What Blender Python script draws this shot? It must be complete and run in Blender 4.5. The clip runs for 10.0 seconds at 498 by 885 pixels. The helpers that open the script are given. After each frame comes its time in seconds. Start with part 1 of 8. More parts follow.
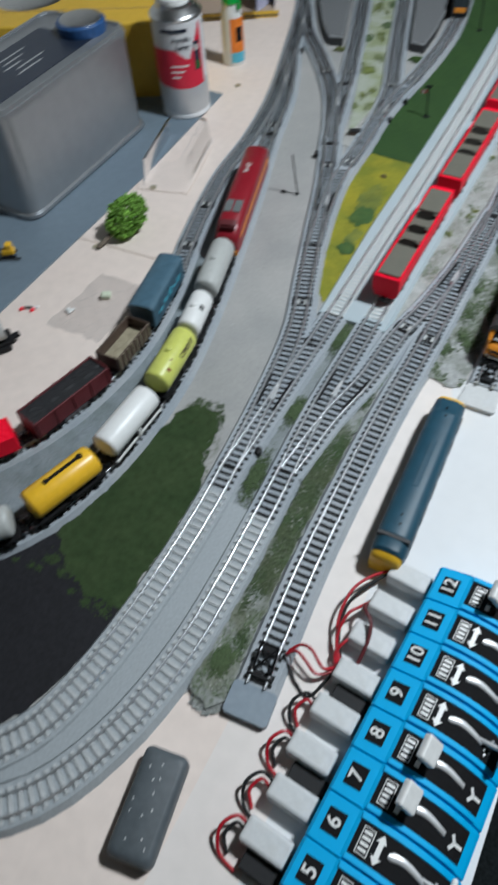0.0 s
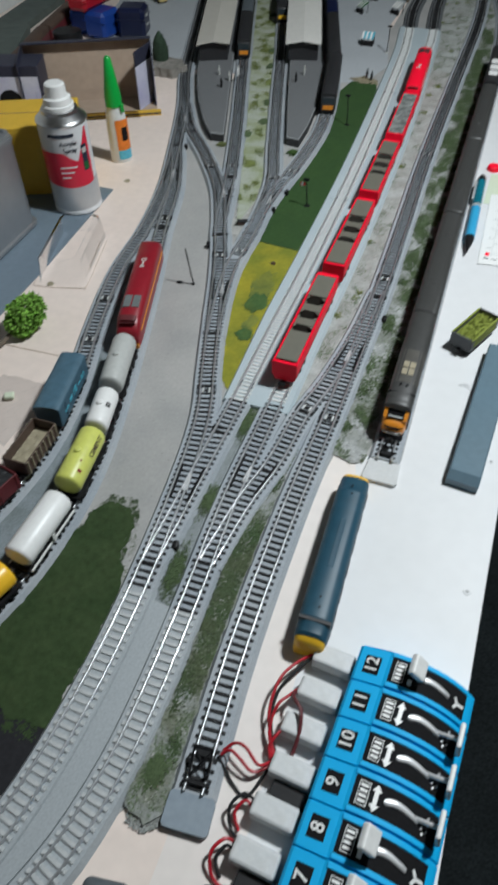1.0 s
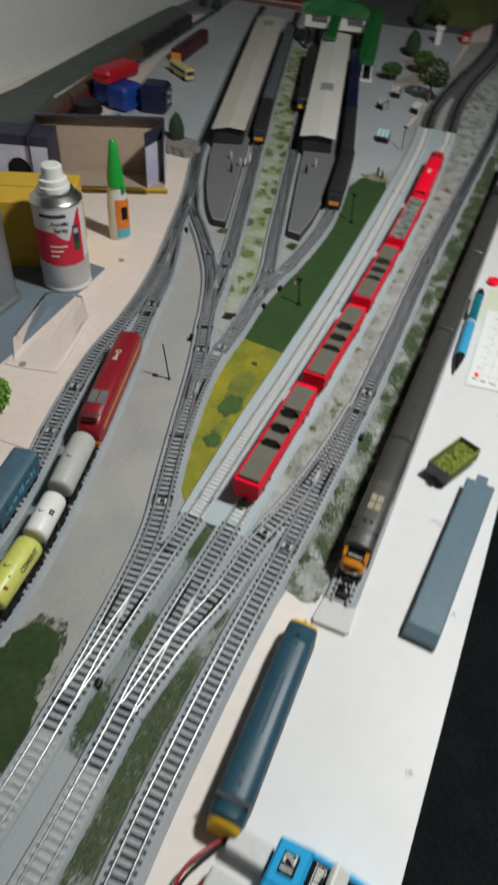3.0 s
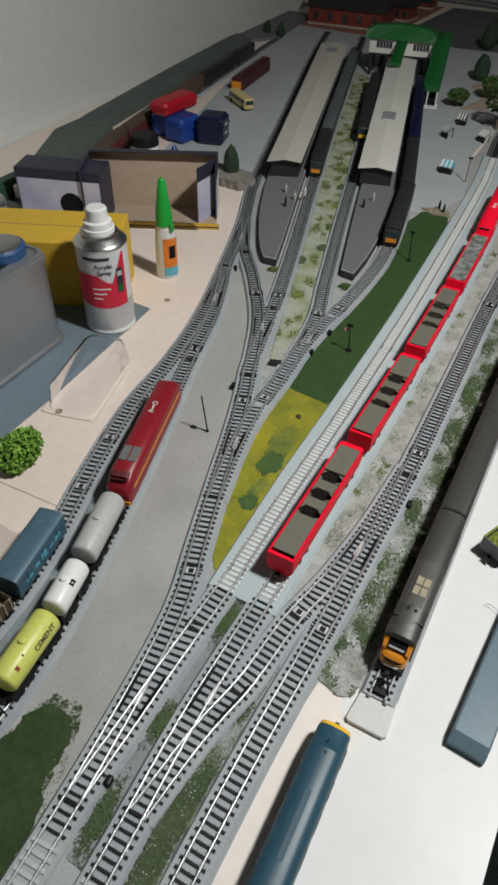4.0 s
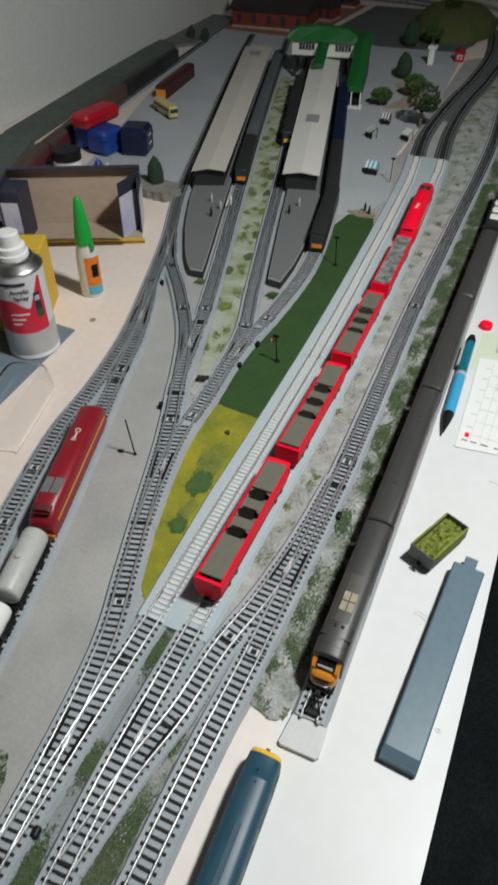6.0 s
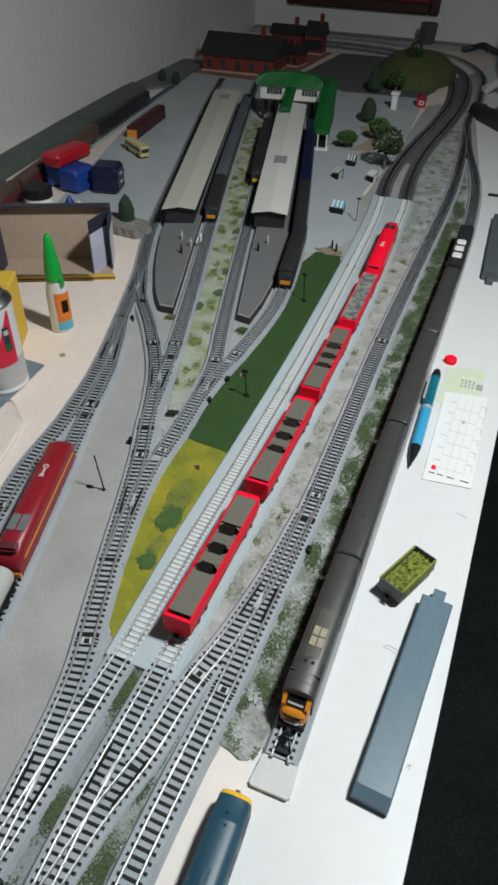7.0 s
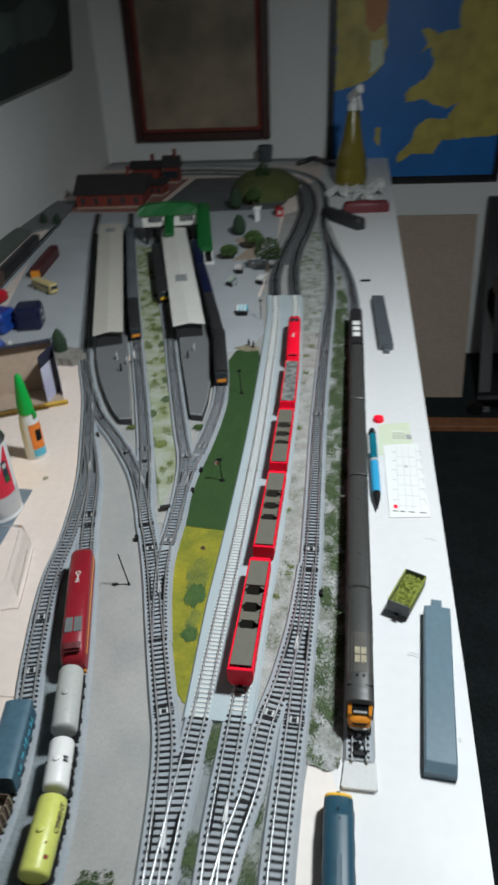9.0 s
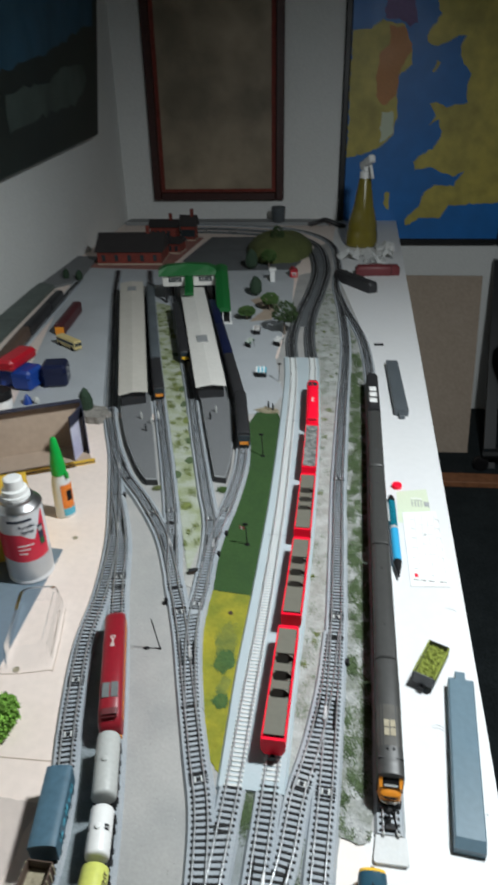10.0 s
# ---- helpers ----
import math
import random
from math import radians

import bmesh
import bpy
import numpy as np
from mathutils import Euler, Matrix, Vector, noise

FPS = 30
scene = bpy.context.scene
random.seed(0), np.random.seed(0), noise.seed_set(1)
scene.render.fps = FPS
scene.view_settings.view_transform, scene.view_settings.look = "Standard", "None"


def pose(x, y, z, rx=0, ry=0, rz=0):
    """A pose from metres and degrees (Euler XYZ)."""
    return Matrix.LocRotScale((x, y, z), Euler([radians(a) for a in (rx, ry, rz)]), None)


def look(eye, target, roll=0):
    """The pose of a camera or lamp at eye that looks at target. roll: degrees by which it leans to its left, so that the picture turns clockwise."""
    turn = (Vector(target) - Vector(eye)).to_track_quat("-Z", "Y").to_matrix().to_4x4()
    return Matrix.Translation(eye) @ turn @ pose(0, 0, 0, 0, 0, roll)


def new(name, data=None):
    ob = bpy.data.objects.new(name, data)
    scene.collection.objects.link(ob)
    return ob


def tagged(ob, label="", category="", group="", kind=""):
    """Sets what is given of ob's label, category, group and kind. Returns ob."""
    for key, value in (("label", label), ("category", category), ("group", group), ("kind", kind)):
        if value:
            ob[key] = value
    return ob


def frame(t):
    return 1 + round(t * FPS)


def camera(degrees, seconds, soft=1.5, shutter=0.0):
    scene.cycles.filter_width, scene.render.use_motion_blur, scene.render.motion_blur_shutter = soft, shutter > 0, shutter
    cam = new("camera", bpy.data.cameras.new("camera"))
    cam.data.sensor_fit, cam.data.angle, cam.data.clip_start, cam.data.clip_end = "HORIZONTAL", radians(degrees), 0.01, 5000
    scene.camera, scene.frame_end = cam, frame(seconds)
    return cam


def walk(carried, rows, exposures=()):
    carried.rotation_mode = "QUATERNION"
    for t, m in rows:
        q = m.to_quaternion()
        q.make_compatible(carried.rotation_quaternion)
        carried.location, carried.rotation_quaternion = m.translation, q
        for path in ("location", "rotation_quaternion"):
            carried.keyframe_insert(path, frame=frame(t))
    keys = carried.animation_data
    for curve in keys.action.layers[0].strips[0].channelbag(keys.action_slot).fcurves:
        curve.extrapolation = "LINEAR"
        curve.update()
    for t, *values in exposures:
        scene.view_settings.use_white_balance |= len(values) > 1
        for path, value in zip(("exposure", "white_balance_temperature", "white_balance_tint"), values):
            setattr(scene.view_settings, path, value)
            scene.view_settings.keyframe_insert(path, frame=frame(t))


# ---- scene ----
EXPOSURES = [(0.0, 0.24, 5850, 8), (1.0, 0.16, 6050, 8), (2.0, 0.04, 6250, 9), (3.5, 0.06, 6650, 10), (4.5, 0.14, 6600, 10), (5.5, 0.14, 6550, 10), (7.0, 0.18, 6260, 8), (8.0, 0.14, 6120, 8), (8.5, 0.10, 6100, 7), (9.0, 0.32, 6100, 8), (9.5, 0.42, 6100, 7), (10.0, 0.56, 6120, 8)]
cam = camera(41.3, 10.0, soft=2.9, shutter=0.7)
PATH = [
    (0, (0.166, 0.105, 0.326), (-0.469, 1.123, -1.275), -4.8),
    (0.5, (0.165, 0.111, 0.331), (-0.363, 1.265, -1.214), -2.8),
    (1, (0.164, 0.115, 0.345), (-0.29, 1.362, -1.151), -0.5),
    (1.5, (0.161, 0.117, 0.352), (-0.224, 1.421, -1.114), 2.5),
    (2, (0.168, 0.115, 0.352), (-0.223, 1.438, -1.096), 1.0),
    (2.2, (0.168, 0.118, 0.355), (-0.219, 1.434, -1.1), 1.1),
    (3.3, (0.174, 0.199, 0.364), (-0.394, 1.532, -1.014), 4.5),
    (3.5, (0.169, 0.208, 0.369), (-0.46, 1.518, -1.006), 2.2),
    (4, (0.164, 0.225, 0.364), (-0.508, 1.516, -1.007), 1.7),
    (4.5, (0.169, 0.233, 0.365), (-0.506, 1.514, -1.015), 1.1),
    (5, (0.175, 0.242, 0.363), (-0.459, 1.547, -1.013), 0.9),
    (5.5, (0.184, 0.25, 0.362), (-0.389, 1.562, -1.034), 0.4),
    (5.7, (0.184, 0.25, 0.366), (-0.395, 1.562, -1.028), 0.3),
    (6.8, (0.184, 0.25, 0.376), (-0.356, 1.681, -0.913), 2.1),
    (7, (0.187, 0.251, 0.375), (-0.342, 1.678, -0.923), 2.2),
    (7.5, (0.189, 0.251, 0.376), (-0.328, 1.678, -0.926), 2.5),
    (8, (0.191, 0.251, 0.375), (-0.324, 1.676, -0.931), 2.3),
    (8.2, (0.186, 0.251, 0.375), (-0.32, 1.675, -0.934), 2.9),
    (8.5, (0.174, 0.228, 0.393), (-0.356, 1.732, -0.813), 0.2),
    (8.7, (0.155, 0.196, 0.41), (-0.289, 1.8, -0.699), -1.0),
    (9, (0.129, 0.153, 0.418), (-0.137, 1.822, -0.652), -2.5),
    (9.2, (0.128, 0.139, 0.432), (-0.116, 1.835, -0.599), -3.4),
    (9.5, (0.117, 0.145, 0.437), (-0.098, 1.861, -0.567), -1.8),
    (10, (0.103, 0.138, 0.455), (-0.169, 1.873, -0.502), -1.1),
]
walk(cam, [(t, look(eye, target, roll)) for t, eye, target, roll in PATH], EXPOSURES)
# ---- light: one shaded work lamp over the table, in a closed dim room ----
world = bpy.data.worlds.new("room_world")
scene.world = world
world.use_nodes = True
world.node_tree.nodes["Background"].inputs["Color"].default_value = (0.5, 0.55, 0.6, 1)
world.node_tree.nodes["Background"].inputs["Strength"].default_value = 0.020
lamp_data = bpy.data.lights.new("work_lamp", "SPOT")
lamp_data.energy, lamp_data.shadow_soft_size = 30.0, 0.045
lamp_data.spot_size, lamp_data.spot_blend = radians(170), 0.72
lamp_data.color = (0.985, 1.0, 0.975)
work_lamp = new("work_lamp", lamp_data)
work_lamp.matrix_world = look((0.41, 0.62, 0.82), (0.42, 0.76, 0.0))
scene.view_settings.exposure = 0.0

# ---- materials ----
def material(name, colour, rough=0.6, metal=0.0, vary=0.15, grain=300.0, bump=0.15, second=None, blotch=12.0, amount=0.5, island=0.0, coat=0.0, spread=0.12):
    """A surface with fine grain, large blotches towards a second colour, and relief."""
    m = bpy.data.materials.new(name)
    m.use_nodes = True
    nt = m.node_tree
    b = nt.nodes["Principled BSDF"]
    b.inputs["Metallic"].default_value = metal
    b.inputs["Coat Weight"].default_value = coat
    co = nt.nodes.new("ShaderNodeTexCoord")
    fine = nt.nodes.new("ShaderNodeTexNoise")
    fine.inputs["Scale"].default_value, fine.inputs["Detail"].default_value = grain, 4
    nt.links.new(co.outputs["Object"], fine.inputs["Vector"])
    big = nt.nodes.new("ShaderNodeTexNoise")
    big.inputs["Scale"].default_value, big.inputs["Detail"].default_value = blotch, 5
    nt.links.new(co.outputs["Object"], big.inputs["Vector"])
    second = second or tuple(c * (1 - vary) for c in colour)
    ramp = nt.nodes.new("ShaderNodeMapRange")
    ramp.inputs["From Min"].default_value, ramp.inputs["From Max"].default_value = 0.5 - spread, 0.5 + spread
    ramp.inputs["To Max"].default_value = amount
    nt.links.new(big.outputs["Fac"], ramp.inputs["Value"])
    mix = nt.nodes.new("ShaderNodeMix")
    mix.data_type = "RGBA"
    mix.inputs["A"].default_value, mix.inputs["B"].default_value = (*colour, 1), (*second, 1)
    nt.links.new(ramp.outputs["Result"], mix.inputs["Factor"])
    hsv = nt.nodes.new("ShaderNodeHueSaturation")
    val = nt.nodes.new("ShaderNodeMapRange")
    val.inputs["From Min"].default_value, val.inputs["From Max"].default_value = 0.3, 0.7
    val.inputs["To Min"].default_value, val.inputs["To Max"].default_value = 1 - vary, 1 + vary
    nt.links.new(fine.outputs["Fac"], val.inputs["Value"])
    last = val.outputs["Result"]
    if island:
        info = nt.nodes.new("ShaderNodeNewGeometry")
        r = nt.nodes.new("ShaderNodeMapRange")
        r.inputs["To Min"].default_value, r.inputs["To Max"].default_value = 1 - island, 1 + island
        nt.links.new(info.outputs["Random Per Island"], r.inputs["Value"])
        mul = nt.nodes.new("ShaderNodeMath")
        mul.operation = "MULTIPLY"
        nt.links.new(last, mul.inputs[0]), nt.links.new(r.outputs["Result"], mul.inputs[1])
        last = mul.outputs["Value"]
    nt.links.new(last, hsv.inputs["Value"])
    nt.links.new(mix.outputs["Result"], hsv.inputs["Color"])
    nt.links.new(hsv.outputs["Color"], b.inputs["Base Color"])
    rr = nt.nodes.new("ShaderNodeMapRange")
    rr.inputs["To Min"].default_value, rr.inputs["To Max"].default_value = max(0.03, rough - 0.12), min(1, rough + 0.12)
    nt.links.new(big.outputs["Fac"], rr.inputs["Value"])
    nt.links.new(rr.outputs["Result"], b.inputs["Roughness"])
    if bump:
        bp = nt.nodes.new("ShaderNodeBump")
        bp.inputs["Strength"].default_value, bp.inputs["Distance"].default_value = bump, 0.0006
        nt.links.new(fine.outputs["Fac"], bp.inputs["Height"])
        nt.links.new(bp.outputs["Normal"], b.inputs["Normal"])
    return m


def thin_plastic(name, colour, rough):
    """Thin clear sheet: light passes, with a weak gloss at grazing angles."""
    m = bpy.data.materials.new(name)
    m.use_nodes = True
    nt = m.node_tree
    clear, gloss, mix, fres = (nt.nodes.new(k) for k in ("ShaderNodeBsdfTransparent", "ShaderNodeBsdfGlossy", "ShaderNodeMixShader", "ShaderNodeFresnel"))
    clear.inputs["Color"].default_value = (*colour, 1)
    gloss.inputs["Roughness"].default_value = rough
    fres.inputs["IOR"].default_value = 1.09
    nt.links.new(fres.outputs["Fac"], mix.inputs["Fac"])
    nt.links.new(clear.outputs["BSDF"], mix.inputs[1])
    nt.links.new(gloss.outputs["BSDF"], mix.inputs[2])
    nt.links.new(mix.outputs["Shader"], nt.nodes["Material Output"].inputs["Surface"])
    return m


M = {}
M["plaster"] = material("wall_plaster", (0.74, 0.75, 0.735), 0.8, vary=0.05, grain=180, bump=0.25, second=(0.66, 0.67, 0.65), blotch=2.0)
M["carpet"] = material("dark_carpet", (0.021, 0.027, 0.029), 0.95, vary=0.4, grain=260, bump=0.8)
M["white_board"] = material("white_painted_board", (0.70, 0.705, 0.71), 0.5, vary=0.02, grain=90, bump=0.05, second=(0.69, 0.69, 0.685), blotch=9)
M["bare_board"] = material("bare_pinkish_board", (0.80, 0.69, 0.62), 0.6, vary=0.04, grain=120, bump=0.08, second=(0.75, 0.63, 0.555), blotch=6)
M["bench_wood"] = material("pine", (0.38, 0.24, 0.12), 0.6, vary=0.2, grain=60)
M["roadbed"] = material("grey_roadbed_plastic", (0.325, 0.358, 0.390), 0.6, vary=0.12, grain=1100, bump=0.3, second=(0.385, 0.408, 0.426), blotch=26, amount=0.8)
M["slab"] = material("pale_slab_plastic", (0.43, 0.50, 0.53), 0.45, vary=0.06, grain=700, bump=0.12, second=(0.48, 0.54, 0.565), blotch=18)
M["concrete_sleeper"] = material("pale_concrete_sleeper", (0.64, 0.65, 0.63), 0.6, vary=0.08, grain=500, bump=0.1)
M["sleeper"] = material("black_sleeper_plastic", (0.020, 0.020, 0.021), 0.5, vary=0.3, grain=700, bump=0.1)
M["rail"] = material("nickel_rail", (0.66, 0.68, 0.70), 0.30, 0.74, vary=0.12, grain=400, bump=0.04)
M["ground"] = material("grey_painted_ground", (0.405, 0.395, 0.38), 0.75, vary=0.06, grain=500, bump=0.12, second=(0.295, 0.30, 0.295), blotch=19, amount=0.75, spread=0.2)
M["gravel_ground"] = material("grey_ballast", (0.425, 0.443, 0.428), 0.9, vary=0.14, grain=520, bump=0.4, second=(0.26, 0.265, 0.235), blotch=52, amount=0.75, island=0.10, spread=0.15)
M["gravel_front"] = material("dark_grey_ballast", (0.42, 0.43, 0.425), 0.9, vary=0.2, grain=480, bump=0.6, second=(0.175, 0.19, 0.155), blotch=58, amount=0.85, island=0.2, spread=0.13)
M["verge_moss"] = material("mossy_ballast", (0.33, 0.345, 0.34), 0.95, vary=0.18, grain=600, bump=0.5, second=(0.175, 0.19, 0.135), blotch=60, amount=0.9, island=0.15, spread=0.14)
M["station_ground"] = material("pale_station_paving", (0.43, 0.455, 0.475), 0.75, vary=0.05, grain=400, bump=0.1, second=(0.36, 0.38, 0.40), blotch=8)
M["dark_ground"] = material("black_painted_ground", (0.019, 0.019, 0.022), 0.7, vary=0.2, grain=500, bump=0.2)
M["grass_dark"] = material("dark_green_flock", (0.031, 0.055, 0.020), 0.95, vary=0.16, grain=260, bump=0.2, island=0.06, second=(0.052, 0.078, 0.032), blotch=48, spread=0.2, amount=0.8)
M["grass_strip"] = material("green_flock", (0.036, 0.076, 0.025), 0.95, vary=0.10, grain=300, bump=0.15, island=0.04, second=(0.046, 0.094, 0.028), blotch=40)
M["grass_yellow"] = material("yellow_green_flock", (0.345, 0.305, 0.030), 0.95, vary=0.10, grain=300, bump=0.15, island=0.04, second=(0.165, 0.195, 0.030), blotch=34, amount=0.85, spread=0.18)
M["grass_grey"] = material("grey_green_flock", (0.110, 0.160, 0.075), 0.95, vary=0.25, grain=800, bump=0.6, island=0.25, second=(0.17, 0.185, 0.14), blotch=60)
M["stone_chip"] = material("grey_stone_chips", (0.46, 0.455, 0.43), 0.9, vary=0.15, grain=500, island=0.35)
M["bay_moss"] = material("pale_green_ballast", (0.36, 0.385, 0.32), 0.95, vary=0.12, grain=600, bump=0.4, second=(0.24, 0.275, 0.145), blotch=48, amount=0.9, island=0.10)
M["concrete_bed"] = material("pale_concrete_roadbed", (0.36, 0.388, 0.405), 0.6, vary=0.1, grain=800, bump=0.25)
M["grey_sleeper"] = material("grey_concrete_sleeper", (0.47, 0.485, 0.485), 0.6, vary=0.1, grain=500, bump=0.1)
M["paddle"] = material("satin_silver_paddle", (0.78, 0.78, 0.76), 0.45, 0.1, vary=0.08, grain=250, bump=0.05)
M["hill_dark"] = material("dark_olive_hill", (0.085, 0.10, 0.028), 0.95, vary=0.3, grain=300, bump=0.5)
M["dark_bed"] = material("dark_grey_roadbed", (0.115, 0.124, 0.130), 0.7, vary=0.2, grain=600, bump=0.3)
M["bus_cream"] = material("cream_yellow_paint", (0.62, 0.50, 0.22), 0.4, vary=0.05)
M["gap_ballast"] = material("pale_blue_grey_ballast", (0.30, 0.325, 0.338), 0.85, vary=0.14, grain=800, bump=0.35, second=(0.215, 0.24, 0.235), blotch=38, amount=0.85)
M["curve_ballast"] = material("blue_grey_mottled_ballast", (0.235, 0.268, 0.288), 0.85, vary=0.16, grain=800, bump=0.4, second=(0.165, 0.195, 0.195), blotch=38, amount=0.85)
M["faded_board"] = material("faded_offwhite_board", (0.77, 0.712, 0.670), 0.55, vary=0.03, grain=110, bump=0.06, second=(0.735, 0.66, 0.61), blotch=7)
M["moss"] = material("olive_moss_flock", (0.074, 0.108, 0.046), 0.95, vary=0.2, grain=800, bump=0.4, island=0.25, second=(0.062, 0.098, 0.040), blotch=50)
M["verge_flock"] = material("dark_moss_flock", (0.052, 0.086, 0.034), 0.95, vary=0.2, grain=500, bump=0.3, island=0.2, second=(0.085, 0.105, 0.055), blotch=60, amount=0.8)
M["canopy_tan"] = material("pale_tan_roof_plastic", (0.53, 0.505, 0.45), 0.55, vary=0.04, grain=150, second=(0.48, 0.455, 0.40))
M["faint_print"] = material("faint_print", (0.52, 0.53, 0.53), 0.7)
M["map_purple"] = material("map_purple", (0.13, 0.07, 0.22), 0.45, bump=0)
M["worn_roof"] = material("worn_brown_grey_roof", (0.085, 0.080, 0.070), 0.45, vary=0.12, grain=150, bump=0.03, second=(0.055, 0.054, 0.050), blotch=70)
M["dark_maroon"] = material("dark_maroon_plastic", (0.065, 0.012, 0.016), 0.5, vary=0.15, grain=300)
M["strip_green"] = material("grey_green_strip", (0.095, 0.118, 0.105), 0.7, vary=0.15, grain=60, second=(0.07, 0.085, 0.078), blotch=9)
M["frog"] = material("bright_nickel_frog", (0.80, 0.80, 0.80), 0.4, 0.5, vary=0.05)
M["bush"] = material("bush_foam", (0.056, 0.110, 0.036), 0.95, vary=0.15, grain=400, bump=0.2, island=0.10, second=(0.085, 0.135, 0.036), blotch=70, amount=0.7)
M["tree_bright"] = material("bright_green_foam", (0.20, 0.39, 0.055), 0.9, vary=0.25, grain=600, bump=0.5, island=0.35)
M["trunk"] = material("grey_brown_twig", (0.15, 0.12, 0.09), 0.8)
M["black"] = material("black_plastic", (0.012, 0.012, 0.013), 0.45, vary=0.3)
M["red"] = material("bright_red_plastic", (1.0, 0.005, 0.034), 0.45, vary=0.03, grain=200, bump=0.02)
M["maroon"] = material("maroon_plastic", (0.26, 0.012, 0.022), 0.35, vary=0.08, grain=300, bump=0.03)
M["wine"] = material("wine_red_plastic", (0.12, 0.018, 0.022), 0.5, vary=0.15, grain=300)
M["orange"] = material("orange_yellow_paint", (0.75, 0.27, 0.02), 0.4, vary=0.06)
M["yellow"] = material("yellow_plastic", (0.86, 0.50, 0.025), 0.35, vary=0.05, grain=250, bump=0.03)
M["lime"] = material("lime_plastic", (0.60, 0.63, 0.14), 0.4, vary=0.06, grain=250, bump=0.03)
M["tank_grey"] = material("pale_grey_tank", (0.46, 0.47, 0.45), 0.45, vary=0.06)
M["white"] = material("white_plastic", (0.78, 0.78, 0.76), 0.4, vary=0.03)
M["offwhite"] = material("cream_roof_plastic", (0.70, 0.685, 0.64), 0.55, vary=0.04, grain=150, second=(0.63, 0.615, 0.575))
M["rail_blue"] = material("rail_blue_paint", (0.015, 0.062, 0.098), 0.45, vary=0.08, grain=200, bump=0.03, second=(0.020, 0.072, 0.108))
M["van_blue"] = material("van_blue", (0.070, 0.135, 0.185), 0.4, vary=0.12, grain=200, bump=0.05)
M["hst_grey"] = material("dark_grey_roof", (0.048, 0.048, 0.046), 0.42, vary=0.08, grain=200, bump=0.03)
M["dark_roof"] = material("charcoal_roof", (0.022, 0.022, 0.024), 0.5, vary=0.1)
M["glass_dark"] = material("dark_window", (0.03, 0.04, 0.045), 0.12, vary=0.02, bump=0)
M["hopper_inside"] = material("grey_olive_interior", (0.145, 0.139, 0.110), 0.6, vary=0.06, grain=200)
M["rubble"] = material("grey_rubble", (0.25, 0.26, 0.25), 0.9, vary=0.3, grain=500, bump=0.6, second=(0.08, 0.09, 0.085), blotch=120, amount=0.9)
M["platform"] = material("platform_grey", (0.155, 0.16, 0.165), 0.7, vary=0.06, grain=300)
# near black: shade on the platforms' sides is put into this colour
M["platform_wall"] = material("shade_black_platform_wall", (0.035, 0.036, 0.038), 0.75, vary=0.15, grain=300)
M["platform_edge"] = material("platform_edge_grey", (0.27, 0.28, 0.285), 0.7, vary=0.06)
M["bridge_green"] = material("station_green", (0.010, 0.115, 0.024), 0.5, vary=0.08)
M["navy"] = material("navy_plastic", (0.007, 0.011, 0.042), 0.35, vary=0.1)
M["blue_box"] = material("royal_blue_plastic", (0.015, 0.055, 0.28), 0.35, vary=0.08)
M["lever_blue"] = material("sky_blue_plastic", (0.010, 0.41, 0.80), 0.7, vary=0.03, grain=300, bump=0.03)
M["chrome"] = material("chrome", (0.74, 0.74, 0.74), 0.42, 0.55, vary=0.08, bump=0.05)
M["plug"] = material("milky_white_plug", (0.58, 0.59, 0.59), 0.45, vary=0.04, grain=350, bump=0.3, second=(0.54, 0.54, 0.52), blotch=130, amount=0.4)
M["wire_red"] = material("red_wire", (0.42, 0.008, 0.02), 0.4)
M["wire_black"] = material("black_wire", (0.008, 0.008, 0.009), 0.75)
M["slate"] = material("slate_grey_eraser", (0.075, 0.088, 0.098), 0.5, vary=0.10, grain=300, second=(0.095, 0.11, 0.12), blotch=40)
M["bar_grey"] = material("blue_grey_bar", (0.125, 0.19, 0.235), 0.35, vary=0.06, grain=200, bump=0.05, second=(0.11, 0.165, 0.20), blotch=25)
M["tin"] = material("brushed_tin", (0.37, 0.385, 0.40), 0.38, 0.7, vary=0.04, grain=90, bump=0.02)
M["mat"] = material("blue_grey_mat", (0.155, 0.20, 0.245), 0.5, vary=0.05, grain=200, second=(0.175, 0.225, 0.265), blotch=10)
M["apron"] = material("blue_grey_track_end", (0.22, 0.265, 0.31), 0.5, vary=0.06, grain=300, second=(0.25, 0.295, 0.335), blotch=40)
M["tin_label"] = material("dark_blue_label", (0.018, 0.026, 0.045), 0.35, vary=0.1)
M["cap_blue"] = material("blue_cap", (0.03, 0.09, 0.24), 0.35)
M["can_white"] = material("can_white_paint", (0.66, 0.67, 0.68), 0.35, vary=0.03, bump=0.02)
M["can_silver"] = material("can_silver_paint", (0.50, 0.515, 0.53), 0.35, 0.35, vary=0.04, grain=120, bump=0.02)
M["can_red"] = material("can_red_print", (0.62, 0.018, 0.05), 0.35, vary=0.03, bump=0.02)
M["aluminium"] = material("aluminium", (0.62, 0.62, 0.62), 0.3, 1.0, vary=0.06, bump=0.02)
M["yellow_card"] = material("yellow_card", (0.68, 0.43, 0.04), 0.55, vary=0.05, grain=120)
M["card"] = material("brown_card", (0.43, 0.33, 0.25), 0.75, vary=0.06, grain=120)
M["card_dark"] = material("dark_printed_card", (0.030, 0.032, 0.055), 0.5, vary=0.2)
M["lilac"] = material("lilac_printed_card", (0.42, 0.42, 0.60), 0.5, vary=0.04, blotch=14, second=(0.72, 0.72, 0.76), amount=0.9)
M["glue_body"] = material("milky_glue_bottle", (0.68, 0.70, 0.69), 0.35, vary=0.03, bump=0.02)
